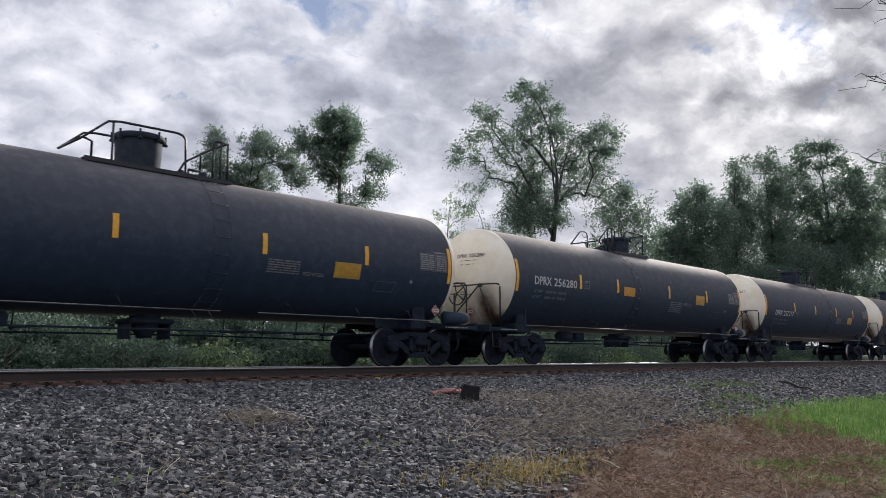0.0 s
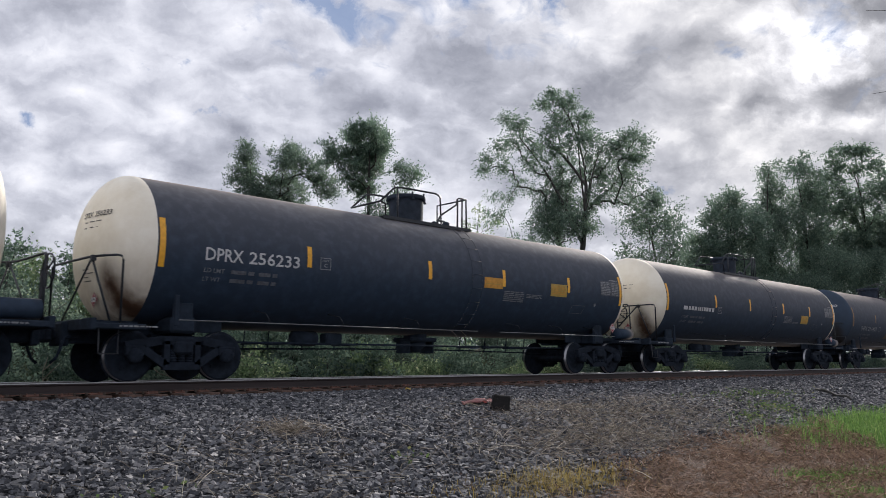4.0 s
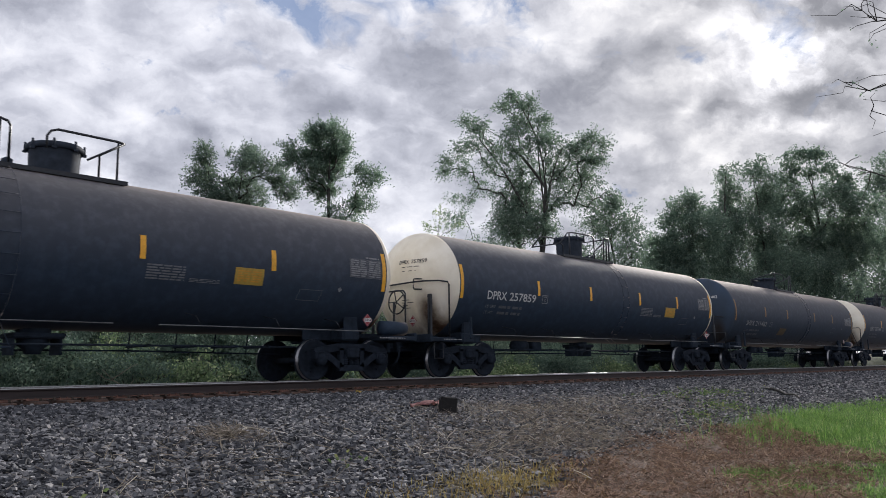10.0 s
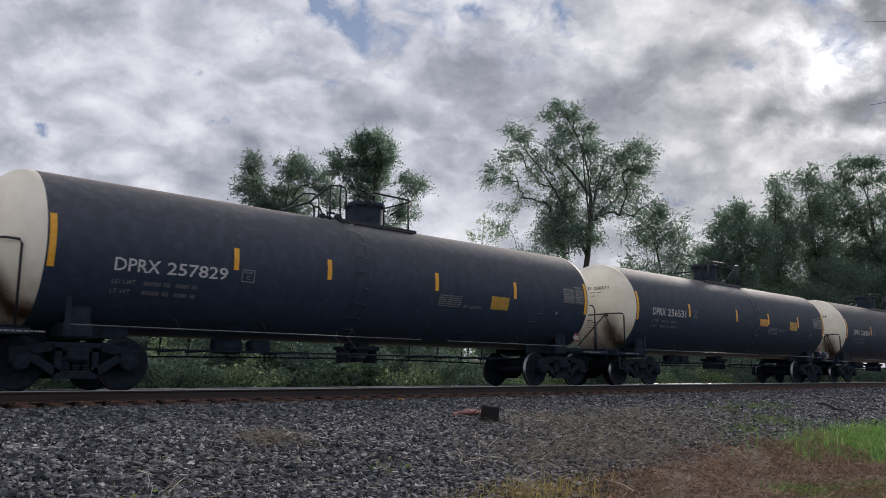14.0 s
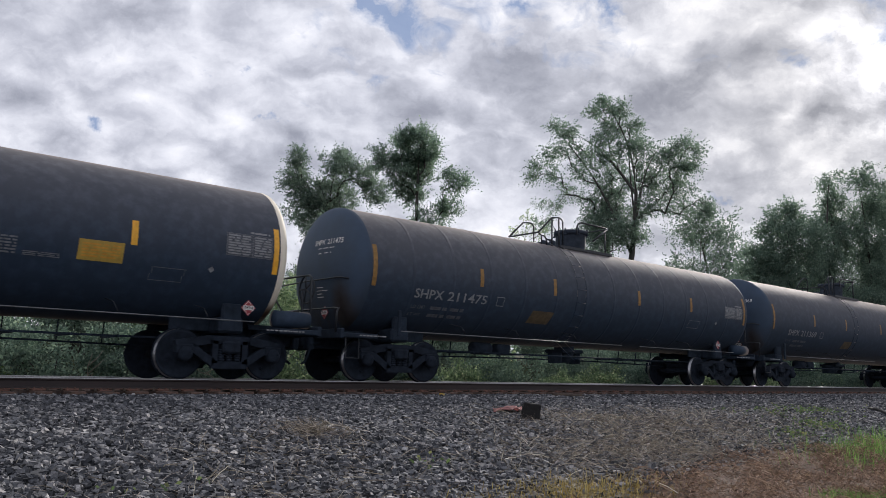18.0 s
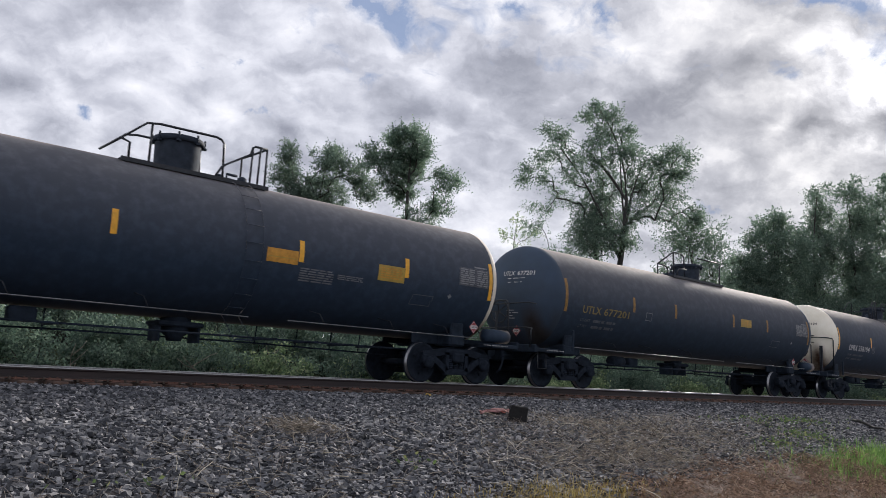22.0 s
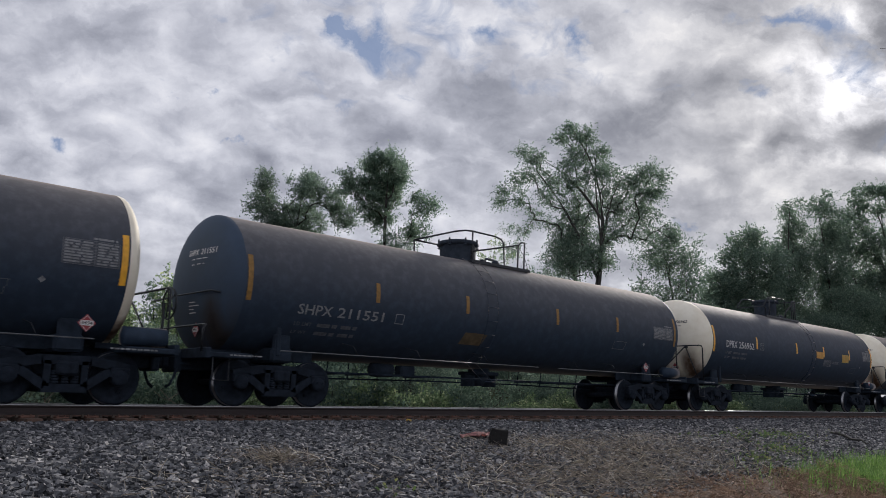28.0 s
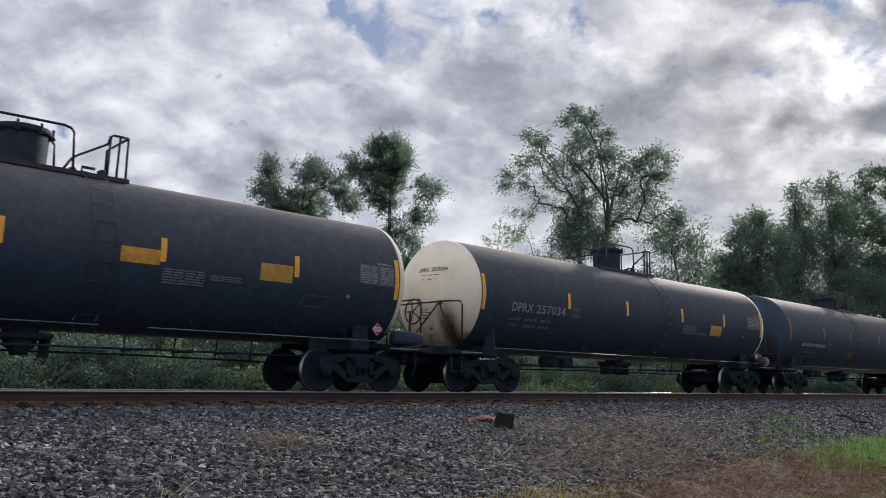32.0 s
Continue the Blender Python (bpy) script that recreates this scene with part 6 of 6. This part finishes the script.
def make_thicket():
    """Young trees behind the scrub, which show between the cars."""
    rng = random.Random(91)
    kinds = []
    for i, leaf in enumerate(("leaf_light", "leaf_mid", "leaf_light", "leaf_light")):
        h = (3.1, 3.6, 2.7, 4.0)[i]
        lobes = [(rng.uniform(-0.6, 0.6), rng.uniform(-0.6, 0.6), h * f, 0.35 + 0.75 * (1 - f), 0.5, 1.1) for f in (0.2, 0.35, 0.5, 0.65, 0.78, 0.9)]
        kinds.append(make_tree("young_tree", (0, 0, 0), lobes, ("slim pale green young tree in the thicket", "leafy young tree in the thicket")[i % 2], leaf, 200 + i, trunk_r=0.05, leaf_size=0.11, twigs=18, sprays=12, droop=0.1))
        tagged(kinds[-1], group="thicket behind the track")
    spots = [(0.5 + 0.8 * i + rng.uniform(-0.5, 0.5), 13.0 + 2.6 * (i % 3) + rng.uniform(-0.8, 0.8)) for i in range(38)]
    for i, (x, y) in enumerate(spots):
        m = pose(x, y, gz(x, y), 0, 0, rng.uniform(0, 360)) @ Matrix.Scale(rng.uniform(0.8, 1.15), 4)
        if i < 4:
            kinds[i].matrix_basis = m
        else:
            copy_thing(kinds[i % 4], pose(x, y, gz(x, y), 0, 0, rng.uniform(0, 360)))


make_thicket()


def make_bare_tree():
    """The nearly leafless tree on the near side whose twigs reach into view."""
    rng = np.random.default_rng(5)
    bm = bm_new()
    base = Vector((18.9, -12.8, gz(18.9, -12.8) - 0.2))
    trunk = branch_path(base, (18.8, -12.0, 9.5), rng, 0.03, 8)
    tube(bm, trunk, [0.16 * (1 - 0.1 * i) for i in range(9)], 8)
    tips = []
    for k, tip in ((3, (18.3, -10.0, 4.5)), (4, (18.4, -10.6, 5.6)), (5, (18.3, -10.3, 6.3)), (6, (18.4, -10.6, 7.9)), (7, (18.6, -10.9, 9.3)), (5, (19.5, -13.6, 7.2)), (6, (19.4, -13.8, 8.4)), (4, (20.2, -12.2, 5.8))):
        path = branch_path(trunk[k], tip, rng, 0.12, 5)
        tube(bm, path, [0.05, 0.04, 0.03, 0.022, 0.014, 0.008], 5)
        for i in (2, 3, 4, 5):
            for _ in range(3):
                d = Vector((rng.normal() * 0.3, rng.normal() * 0.5 + 0.15, rng.normal() * 0.35 + 0.1))
                tw = branch_path(path[i], path[i] + d, rng, 0.3, 3)
                tube(bm, tw, [0.012, 0.009, 0.007, 0.004], 4, cap=False)
                tips.append(tw[-1])
    tree = tagged(new("bare_tree"), "almost leafless tree with thin grey twigs on the verge", "tree")
    obj("trunk", to_mesh("bare_trunk", bm, M["bark"]), tree)
    P = np.concatenate([np.array(t) + rng.normal(size=(3, 3)) * 0.06 for t in tips[::3]])
    V, F = leaf_quads(P, rng.uniform(0.05, 0.09, len(P)), rng)
    obj("crown", soup("bare_crown", V, F, M["leaf_mid"]), tree)


make_bare_tree()


def bush_meshes(seed, leaf, r, h, n):
    rng = np.random.default_rng(seed)
    bm = bm_new()
    pos = []
    for _ in range(int(10 * r) + 6):
        a, f = rng.uniform(0, 2 * math.pi), rng.uniform(0.2, 1.0)
        e = (r * f * math.cos(a), r * f * math.sin(a), h * rng.uniform(0.45, 1.0) * (1.1 - 0.4 * f))
        path = branch_path((e[0] * 0.3, e[1] * 0.3, -0.1), e, rng, 0.2, 4)
        tube(bm, path, [0.022, 0.018, 0.014, 0.01, 0.005], 4, cap=False)
        for q in (path[2], path[3], path[4], path[4]):
            pos.append(np.array(q) + rng.normal(size=(n, 3)) * np.array([0.17, 0.17, 0.11]))
    P = np.concatenate(pos)
    P[:, 2] = np.maximum(P[:, 2], 0.03)
    V, F = leaf_quads(P, rng.uniform(0.05, 0.12, len(P)), rng)
    return to_mesh("bush_stems", bm, M["deadwood" if leaf == "weed" else "bark"]), soup("bush_leaves", V, F, M[leaf])


def make_bushes():
    rng = random.Random(42)
    kinds = [(bush_meshes(60 + i, lf, r, h, n), lb) for i, (lf, r, h, n, lb) in enumerate((
        ("leaf_light", 1.2, 1.35, 60, "low leafy bush, bright green at the edge of the cutting"),
        ("leaf_mid", 1.5, 1.7, 62, "tangled green bush behind the track"),
        ("leaf_dark", 1.7, 2.2, 66, "dark green thicket behind the track"),
        ("weed", 1.0, 1.2, 16, "yellowing weeds and scrub behind the track")))]
    x = -9.0
    while x < 64:
        for y, pick in ((3.9, (0, 1, 3, 1)), (6.2, (1, 0, 2, 1)), (9.0, (2, 2, 1, 1))):
            (stems, leaves), lb = kinds[rng.choice(pick)]
            px, py = x + rng.uniform(-0.9, 0.9), y + rng.uniform(-0.6, 0.6)
            b = tagged(new("bush"), lb, "bush", "scrub along the track")
            b.matrix_basis = pose(px, py, gz(px, py), 0, 0, rng.uniform(0, 360)) @ Matrix.Scale(rng.uniform(0.75, 1.2), 4)
            obj("branchwork", stems, b), obj("foliage", leaves, b)
        x += 1.7 if x < 40 else 3.0


make_bushes()


def make_far_woods():
    rng = np.random.default_rng(77)
    pos, size = [], []
    for x in np.arange(-60, 190, 2.2):
        y = 62 + 10 * math.sin(x * 0.05) + rng.normal() * 3
        h = 6.8 + 1.6 * math.sin(x * 0.13) + rng.normal() * 0.9
        for _ in range(11):
            c = np.array([x + rng.normal() * 1.6, y + rng.normal() * 2.0, rng.uniform(0.5, h)])
            pos.append(c + rng.normal(size=(26, 3)) * np.array([0.9, 0.9, 0.7]))
    P = np.concatenate(pos)
    V, F = leaf_quads(P, rng.uniform(0.45, 0.9, len(P)), rng)
    tagged(new("far_woods", soup("far_woods", V, F, M["leaf_mid"])), "distant green belt of trees across the fields", "woods", kind="stuff")


make_far_woods()


def blades(name, px, py, height, width, mat, label, category, lean=0.5, flat=0.0, seed=1, lift=0.0):
    """Grass as bent, tapered blades: two quads each."""
    rng = np.random.default_rng(seed)
    n = len(px)
    a = rng.uniform(0, 2 * math.pi, n)
    d = np.stack([np.cos(a), np.sin(a), np.zeros(n)], 1)
    s = np.stack([-np.sin(a), np.cos(a), np.zeros(n)], 1) * (width * rng.uniform(0.6, 1.3, n))[:, None] * 0.5
    h = height * rng.uniform(0.45, 1.2, n)
    ln = lean * rng.uniform(0.3, 1.4, n)
    if flat:
        ln = ln + flat
    base = np.stack([px, py, surf(px, py) - 0.01 + lift], 1)
    up = np.array([0, 0, 1.0])
    c1 = base + up * (h * 0.6 / np.sqrt(1 + ln ** 2))[:, None] + d * (h * 0.35 * ln / np.sqrt(1 + ln ** 2))[:, None]
    c2 = base + up * (h * 0.9 / np.sqrt(1 + ln ** 2) / (1 + 0.4 * ln))[:, None] + d * (h * ln / np.sqrt(1 + ln ** 2))[:, None]
    v = np.stack([base - s, base + s, c1 + s * 0.7, c1 - s * 0.7, c2 + s * 0.12, c2 - s * 0.12], 1).reshape(-1, 3)
    k = 6 * np.arange(n)[:, None]
    F = np.concatenate([k + np.array([[0, 1, 2, 3]]), k + np.array([[3, 2, 4, 5]])], 0)
    return tagged(new(name, soup(name, v, F, mat)), label, category, kind="stuff")


def stalks(name, px, py, length, width, mat, label, category, tilt=0.25, seed=1, lift=0.05):
    """Dry stems lying about in all directions, slightly bowed: two quads each."""
    rng = np.random.default_rng(seed)
    n = len(px)
    a = rng.uniform(0, 2 * math.pi, n)
    L = length * rng.uniform(0.35, 1.25, n)
    up = rng.normal(size=n) * tilt
    d = np.stack([np.cos(a) * np.cos(up), np.sin(a) * np.cos(up), np.sin(up)], 1) * (L * 0.5)[:, None]
    s = np.cross(d, rng.normal(size=(n, 3)))
    s /= np.linalg.norm(s, axis=1, keepdims=True) + 1e-9
    s *= (width * rng.uniform(0.5, 1.3, n) * 0.5)[:, None]
    mid = np.stack([px, py, surf(px, py) + lift + np.abs(d[:, 2]) * 0.9 + rng.uniform(0, 0.03, n)], 1)
    bow = np.stack([rng.normal(size=n), rng.normal(size=n), np.abs(rng.normal(size=n)) * 0.7], 1) * (L * 0.07)[:, None]
    v = np.stack([mid - d - s, mid - d + s, mid + bow + s, mid + bow - s, mid + d + s, mid + d - s], 1).reshape(-1, 3)
    k = 6 * np.arange(n)[:, None]
    F = np.concatenate([k + np.array([[0, 1, 2, 3]]), k + np.array([[3, 2, 4, 5]])], 0)
    return tagged(new(name, soup(name, v, F, mat)), label, category, kind="stuff")


def scatter(n, cx, cy, rx, ry, seed):
    rng = np.random.default_rng(seed)
    x, y = rng.normal(size=n) * rx + cx, rng.normal(size=n) * ry + cy
    return x, y


def make_grass():
    rng = np.random.default_rng(3)
    # green verge, beyond the end of the loose stone
    def green_limit(x, y):
        lim = np.interp(x, [7, 8.5, 9.85, 12.6, 13.6, 15, 16.5, 18, 24, 60], [-13.9, -12.4, -11.85, -11.25, -10.6, -9.6, -8.8, -8.2, -7.7, -7.5])
        return lim + 0.3 * np.sin(2.1 * x) * np.sin(1.3 * x + y) + 0.15 * np.sin(6.3 * x + 2 * y) - y
    for seed, n, x0, x1, y0, y1, h, w in ((4, 150000, 8, 26, -14.5, -7.6, 0.20, 0.011), (5, 40000, 26, 60, -20, -7.3, 0.22, 0.03), (6, 20000, 4, 26, -22, -14.5, 0.18, 0.02)):
        r1 = np.random.default_rng(seed)
        x, y = r1.uniform(x0, x1, n), r1.uniform(y0, y1, n)
        clump = 0.75 + 0.35 * np.sin(2.7 * x + 1.1 * y) * np.sin(3.3 * y - 0.7 * x)
        keep = (r1.uniform(size=n) < np.clip(green_limit(x, y) / 0.5, 0, 1)) & (r1.uniform(size=n) < clump)
        blades("grass", x[keep], y[keep], h, w, M["green"], "mottled green grass on the verge", "grass", 1.5, seed=seed + 20)
    # tall soft grass at the edge
    x, y = scatter(9000, 18.0, -9.4, 1.8, 0.55, 8)
    blades("tall_grass", x, y, 0.42, 0.009, M["green"], "taller soft green grass at the edge of the gravel", "grass", 1.1, seed=9)
    # small tufts in the brown area
    for i, (cx, cy, r, k) in enumerate(((10.6, -10.75, 0.26, 900), (9.6, -11.5, 0.3, 500), (11.4, -11.3, 0.35, 700))):
        x, y = scatter(k, cx, cy, r, r * 0.7, 20 + i)
        blades("grass_tuft", x, y, 0.15, 0.010, M["green"], "bright green tuft in dead grass", "grass", 0.7, seed=30 + i)
    # dead brown grass, cut and lying
    n = 150000
    x, y = rng.uniform(3.0, 17.5, n), rng.uniform(-13, -7.2, n)
    top = gravel_edge(x) + 0.2 + 0.15 * np.sin(2.3 * x) + 0.1 * np.sin(6.1 * x)
    keep = (rng.uniform(size=n) < np.clip((top - y) / 0.6, 0, 1)) & (rng.uniform(size=n) < np.clip((x - 3.0) / 4.0, 0.03, 1)) & (green_limit(x, y) < 0.25)
    x, y = x[keep], y[keep]
    tuft = 0.5 + 0.5 * np.sin(5.1 * x + 2 * np.sin(2.3 * y)) * np.sin(4.3 * y + 1.7 * np.sin(1.9 * x))
    keep = rng.uniform(size=len(x)) < 0.06 + 1.1 * tuft ** 1.3
    x, y, tuft = x[keep], y[keep], tuft[keep]
    stalks("dead_grass", x, y, 0.10, 0.0065, M["dead"], "dead brown mown grass lying on the soil", "grass", 0.5, 5, 0.01 + 0.17 * tuft * rng.uniform(0, 1, len(tuft)))
    # straw over the foot of the shoulder
    parts = [scatter(3000, 12.2, -6.7, 2.0, 0.9, 41), scatter(1900, 10.0, -7.9, 1.5, 0.5, 42), scatter(420, 5.5, -6.2, 0.24, 0.20, 43), scatter(260, 4.6, -7.1, 0.9, 0.5, 44), scatter(500, 3.0, -8.6, 1.8, 0.6, 45), scatter(450, 15.4, -6.2, 2.2, 0.9, 46)]
    x, y = np.concatenate([p[0] for p in parts]), np.concatenate([p[1] for p in parts])
    # stems lie in tangles, not evenly
    pull = np.random.default_rng(47)
    tx, ty = 0.22 * np.round(x / 0.22 + pull.normal(size=len(x)) * 0.25), 0.18 * np.round(y / 0.18 + pull.normal(size=len(x)) * 0.25)
    grip = pull.uniform(0.35, 0.95, len(x))
    x, y = x + (tx + 0.05 * np.sin(9 * ty) - x) * grip, y + (ty + 0.06 * np.sin(7 * tx) - y) * grip
    stalks("straw", x, y, 0.22, 0.0065, M["straw"], "dry straw tangled over the gravel", "dry grass", 0.42, 6, 0.04)
    x, y = scatter(1500, 7.3, -9.15, 0.75, 0.25, 51)
    blades("yellow_grass", x, y, 0.27, 0.007, M["yellow_grass"], "tuft of yellow grass at the foot of the gravel", "grass", 1.2, 0.2, seed=7)
    # creeping weeds on the stone
    parts = [scatter(300, 19.6, -5.9, 1.3, 0.40, 61), scatter(120, 15.6, -7.6, 0.4, 0.2, 62), scatter(16, 2.6, -8.0, 0.3, 0.2, 63), scatter(14, 6.2, -7.7, 0.2, 0.15, 64), scatter(200, 17.6, -7.2, 0.5, 0.25, 65)]
    x, y = np.concatenate([p[0] for p in parts]), np.concatenate([p[1] for p in parts])
    r2 = np.random.default_rng(66)
    P = np.stack([x, y, surf(x, y) + 0.05 + r2.uniform(0, 0.09, len(x))], 1)
    V, F = leaf_quads(P, r2.uniform(0.04, 0.085, len(x)), r2, 0.0)
    tagged(new("weeds", soup("weeds", V, F, M["weed"])), "low creeping weeds on the ballast", "weeds", kind="stuff")
    # tall dry grass behind the track
    n = 3000
    x, y = rng.uniform(-8, 60, n), rng.uniform(2.7, 4.2, n)
    blades("scrub_grass", x, y, 0.40, 0.012, M["weed"], "rank grass along the far side of the track", "grass", 0.5, seed=12)


make_grass()

# ---------------------------------------------------------------- small things on the gravel


def make_clutter():
    bm = bm_new()
    box(bm, (0, 0, 0.15), (0.30, 0.22, 0.36), 0.02)
    bmesh.ops.subdivide_edges(bm, edges=bm.edges, cuts=2, use_grid_fill=True)
    for v in bm.verts:
        v.co += noise.noise_vector(v.co * 9) * 0.02
    ob = new("burnt_block", to_mesh("burnt_block", bm, M["char"]))
    ob.matrix_basis = pose(10.0, -5.75, gz(10.0, -5.75) - 0.05, 0, 8, -38)
    tagged(ob, "charred timber block standing in the gravel", "timber block")
    bm = bm_new()
    nx, ny = 14, 9
    grid = [[bm.verts.new(((i / nx - 0.5) * 0.75, (j / ny - 0.5) * 0.42, 0.05 + 0.06 * noise.noise(Vector((i * 0.45, j * 0.45, 2.0))) - 0.10 * abs(i / nx - 0.5))) for j in range(ny + 1)] for i in range(nx + 1)]
    for i in range(nx):
        for j in range(ny):
            bm.faces.new((grid[i][j], grid[i + 1][j], grid[i + 1][j + 1], grid[i][j + 1])).smooth = True
    bmesh.ops.solidify(bm, geom=bm.faces[:], thickness=0.02)
    ob = new("red_cloth", to_mesh("red_cloth", bm, M["rag"]))
    ob.matrix_basis = pose(10.55, -4.85, gz(10.55, -4.85) + 0.05, 4, 0, -42)
    tagged(ob, "faded red cloth crumpled on the stones", "cloth")
    bm = bm_new()
    tube(bm, branch_path((24.0, -5.7, gz(24, -5.7) + 0.05), (22.4, -7.2, gz(22.4, -7.2) + 0.06), np.random.default_rng(2), 0.06, 6), [0.04, 0.043, 0.04, 0.036, 0.032, 0.028, 0.02], 8)
    tagged(new("log", to_mesh("log", bm, M["bark"])), "weathered grey branch lying on the gravel", "log")
    bm = bm_new()
    tube(bm, [(14.6, -2.2, gz(14.6, -2.2) + 0.05), (15.3, -2.5, gz(15.3, -2.5) + 0.06)], 0.05, 6)
    tagged(new("timber_offcut", to_mesh("timber_offcut", bm, M["tie"])), "short dark timber offcut beside the rail", "timber")
    bm = bm_new()
    box(bm, (0, 0, 0.05), (0.16, 0.10, 0.06), 0.02)
    ob = new("yellow_marker", to_mesh("yellow_marker", bm, M["yellow_panel"]))
    ob.matrix_basis = pose(11.3, -1.95, gz(11.3, -1.95), 10, 5, 30)
    tagged(ob, "small yellow plastic scrap beside the tie ends", "litter")
    # dead sticks in the scrub
    rng = np.random.default_rng(8)
    for i, (x, y) in enumerate(((9.2, 3.4), (9.6, 3.5), (10.2, 3.6), (5.4, 3.3), (13.8, 3.7))):
        bm = bm_new()
        z = gz(x, y)
        tip = (x + rng.normal() * 0.7, y + rng.normal() * 0.2, z + rng.uniform(0.8, 1.5))
        p = branch_path((x, y, z - 0.05), tip, rng, 0.1, 5)
        tube(bm, p, [0.025, 0.022, 0.018, 0.014, 0.01, 0.006], 5)
        for j in (2, 3, 4):
            tube(bm, branch_path(p[j], p[j] + Vector((rng.normal() * 0.4, 0, 0.35)), rng, 0.1, 3), [0.012, 0.01, 0.008, 0.004], 4)
        tagged(new("dead_stick", to_mesh("dead_stick", bm, M["deadwood"])), "bleached dead stem standing in the scrub", "stick", "dead stems")


make_clutter()


# ---------------------------------------------------------------- movement


def motions():
    """The train rolls by; each wheelset turns while its car is in reach of the camera."""
    for i, s, wheel, a in WHEELS:
        x0 = s * 6.63 + a
        seen = [k / 30 for k in range(961) if -12 < car_x(i, k / 30) + x0 < 70]
        if not seen:
            continue
        times = sorted({0.0, 32.0, *seen})
        rows = []
        for t in times:
            tt = min(max(t, seen[0]), seen[-1])
            turn_ = math.degrees((rolled(tt) - rolled(seen[0])) / 0.457)
            rows.append((t, pose(a, 0, 0.457, 0, -turn_, 0)))
        walk(wheel, rows)
    for i, car in enumerate(TRAIN):
        walk(car, [(t, pose(car_x(i, t), 0, 0)) for t in (0, 4, 8, 12, 16, 20, 24, 28, 32)])


motions()
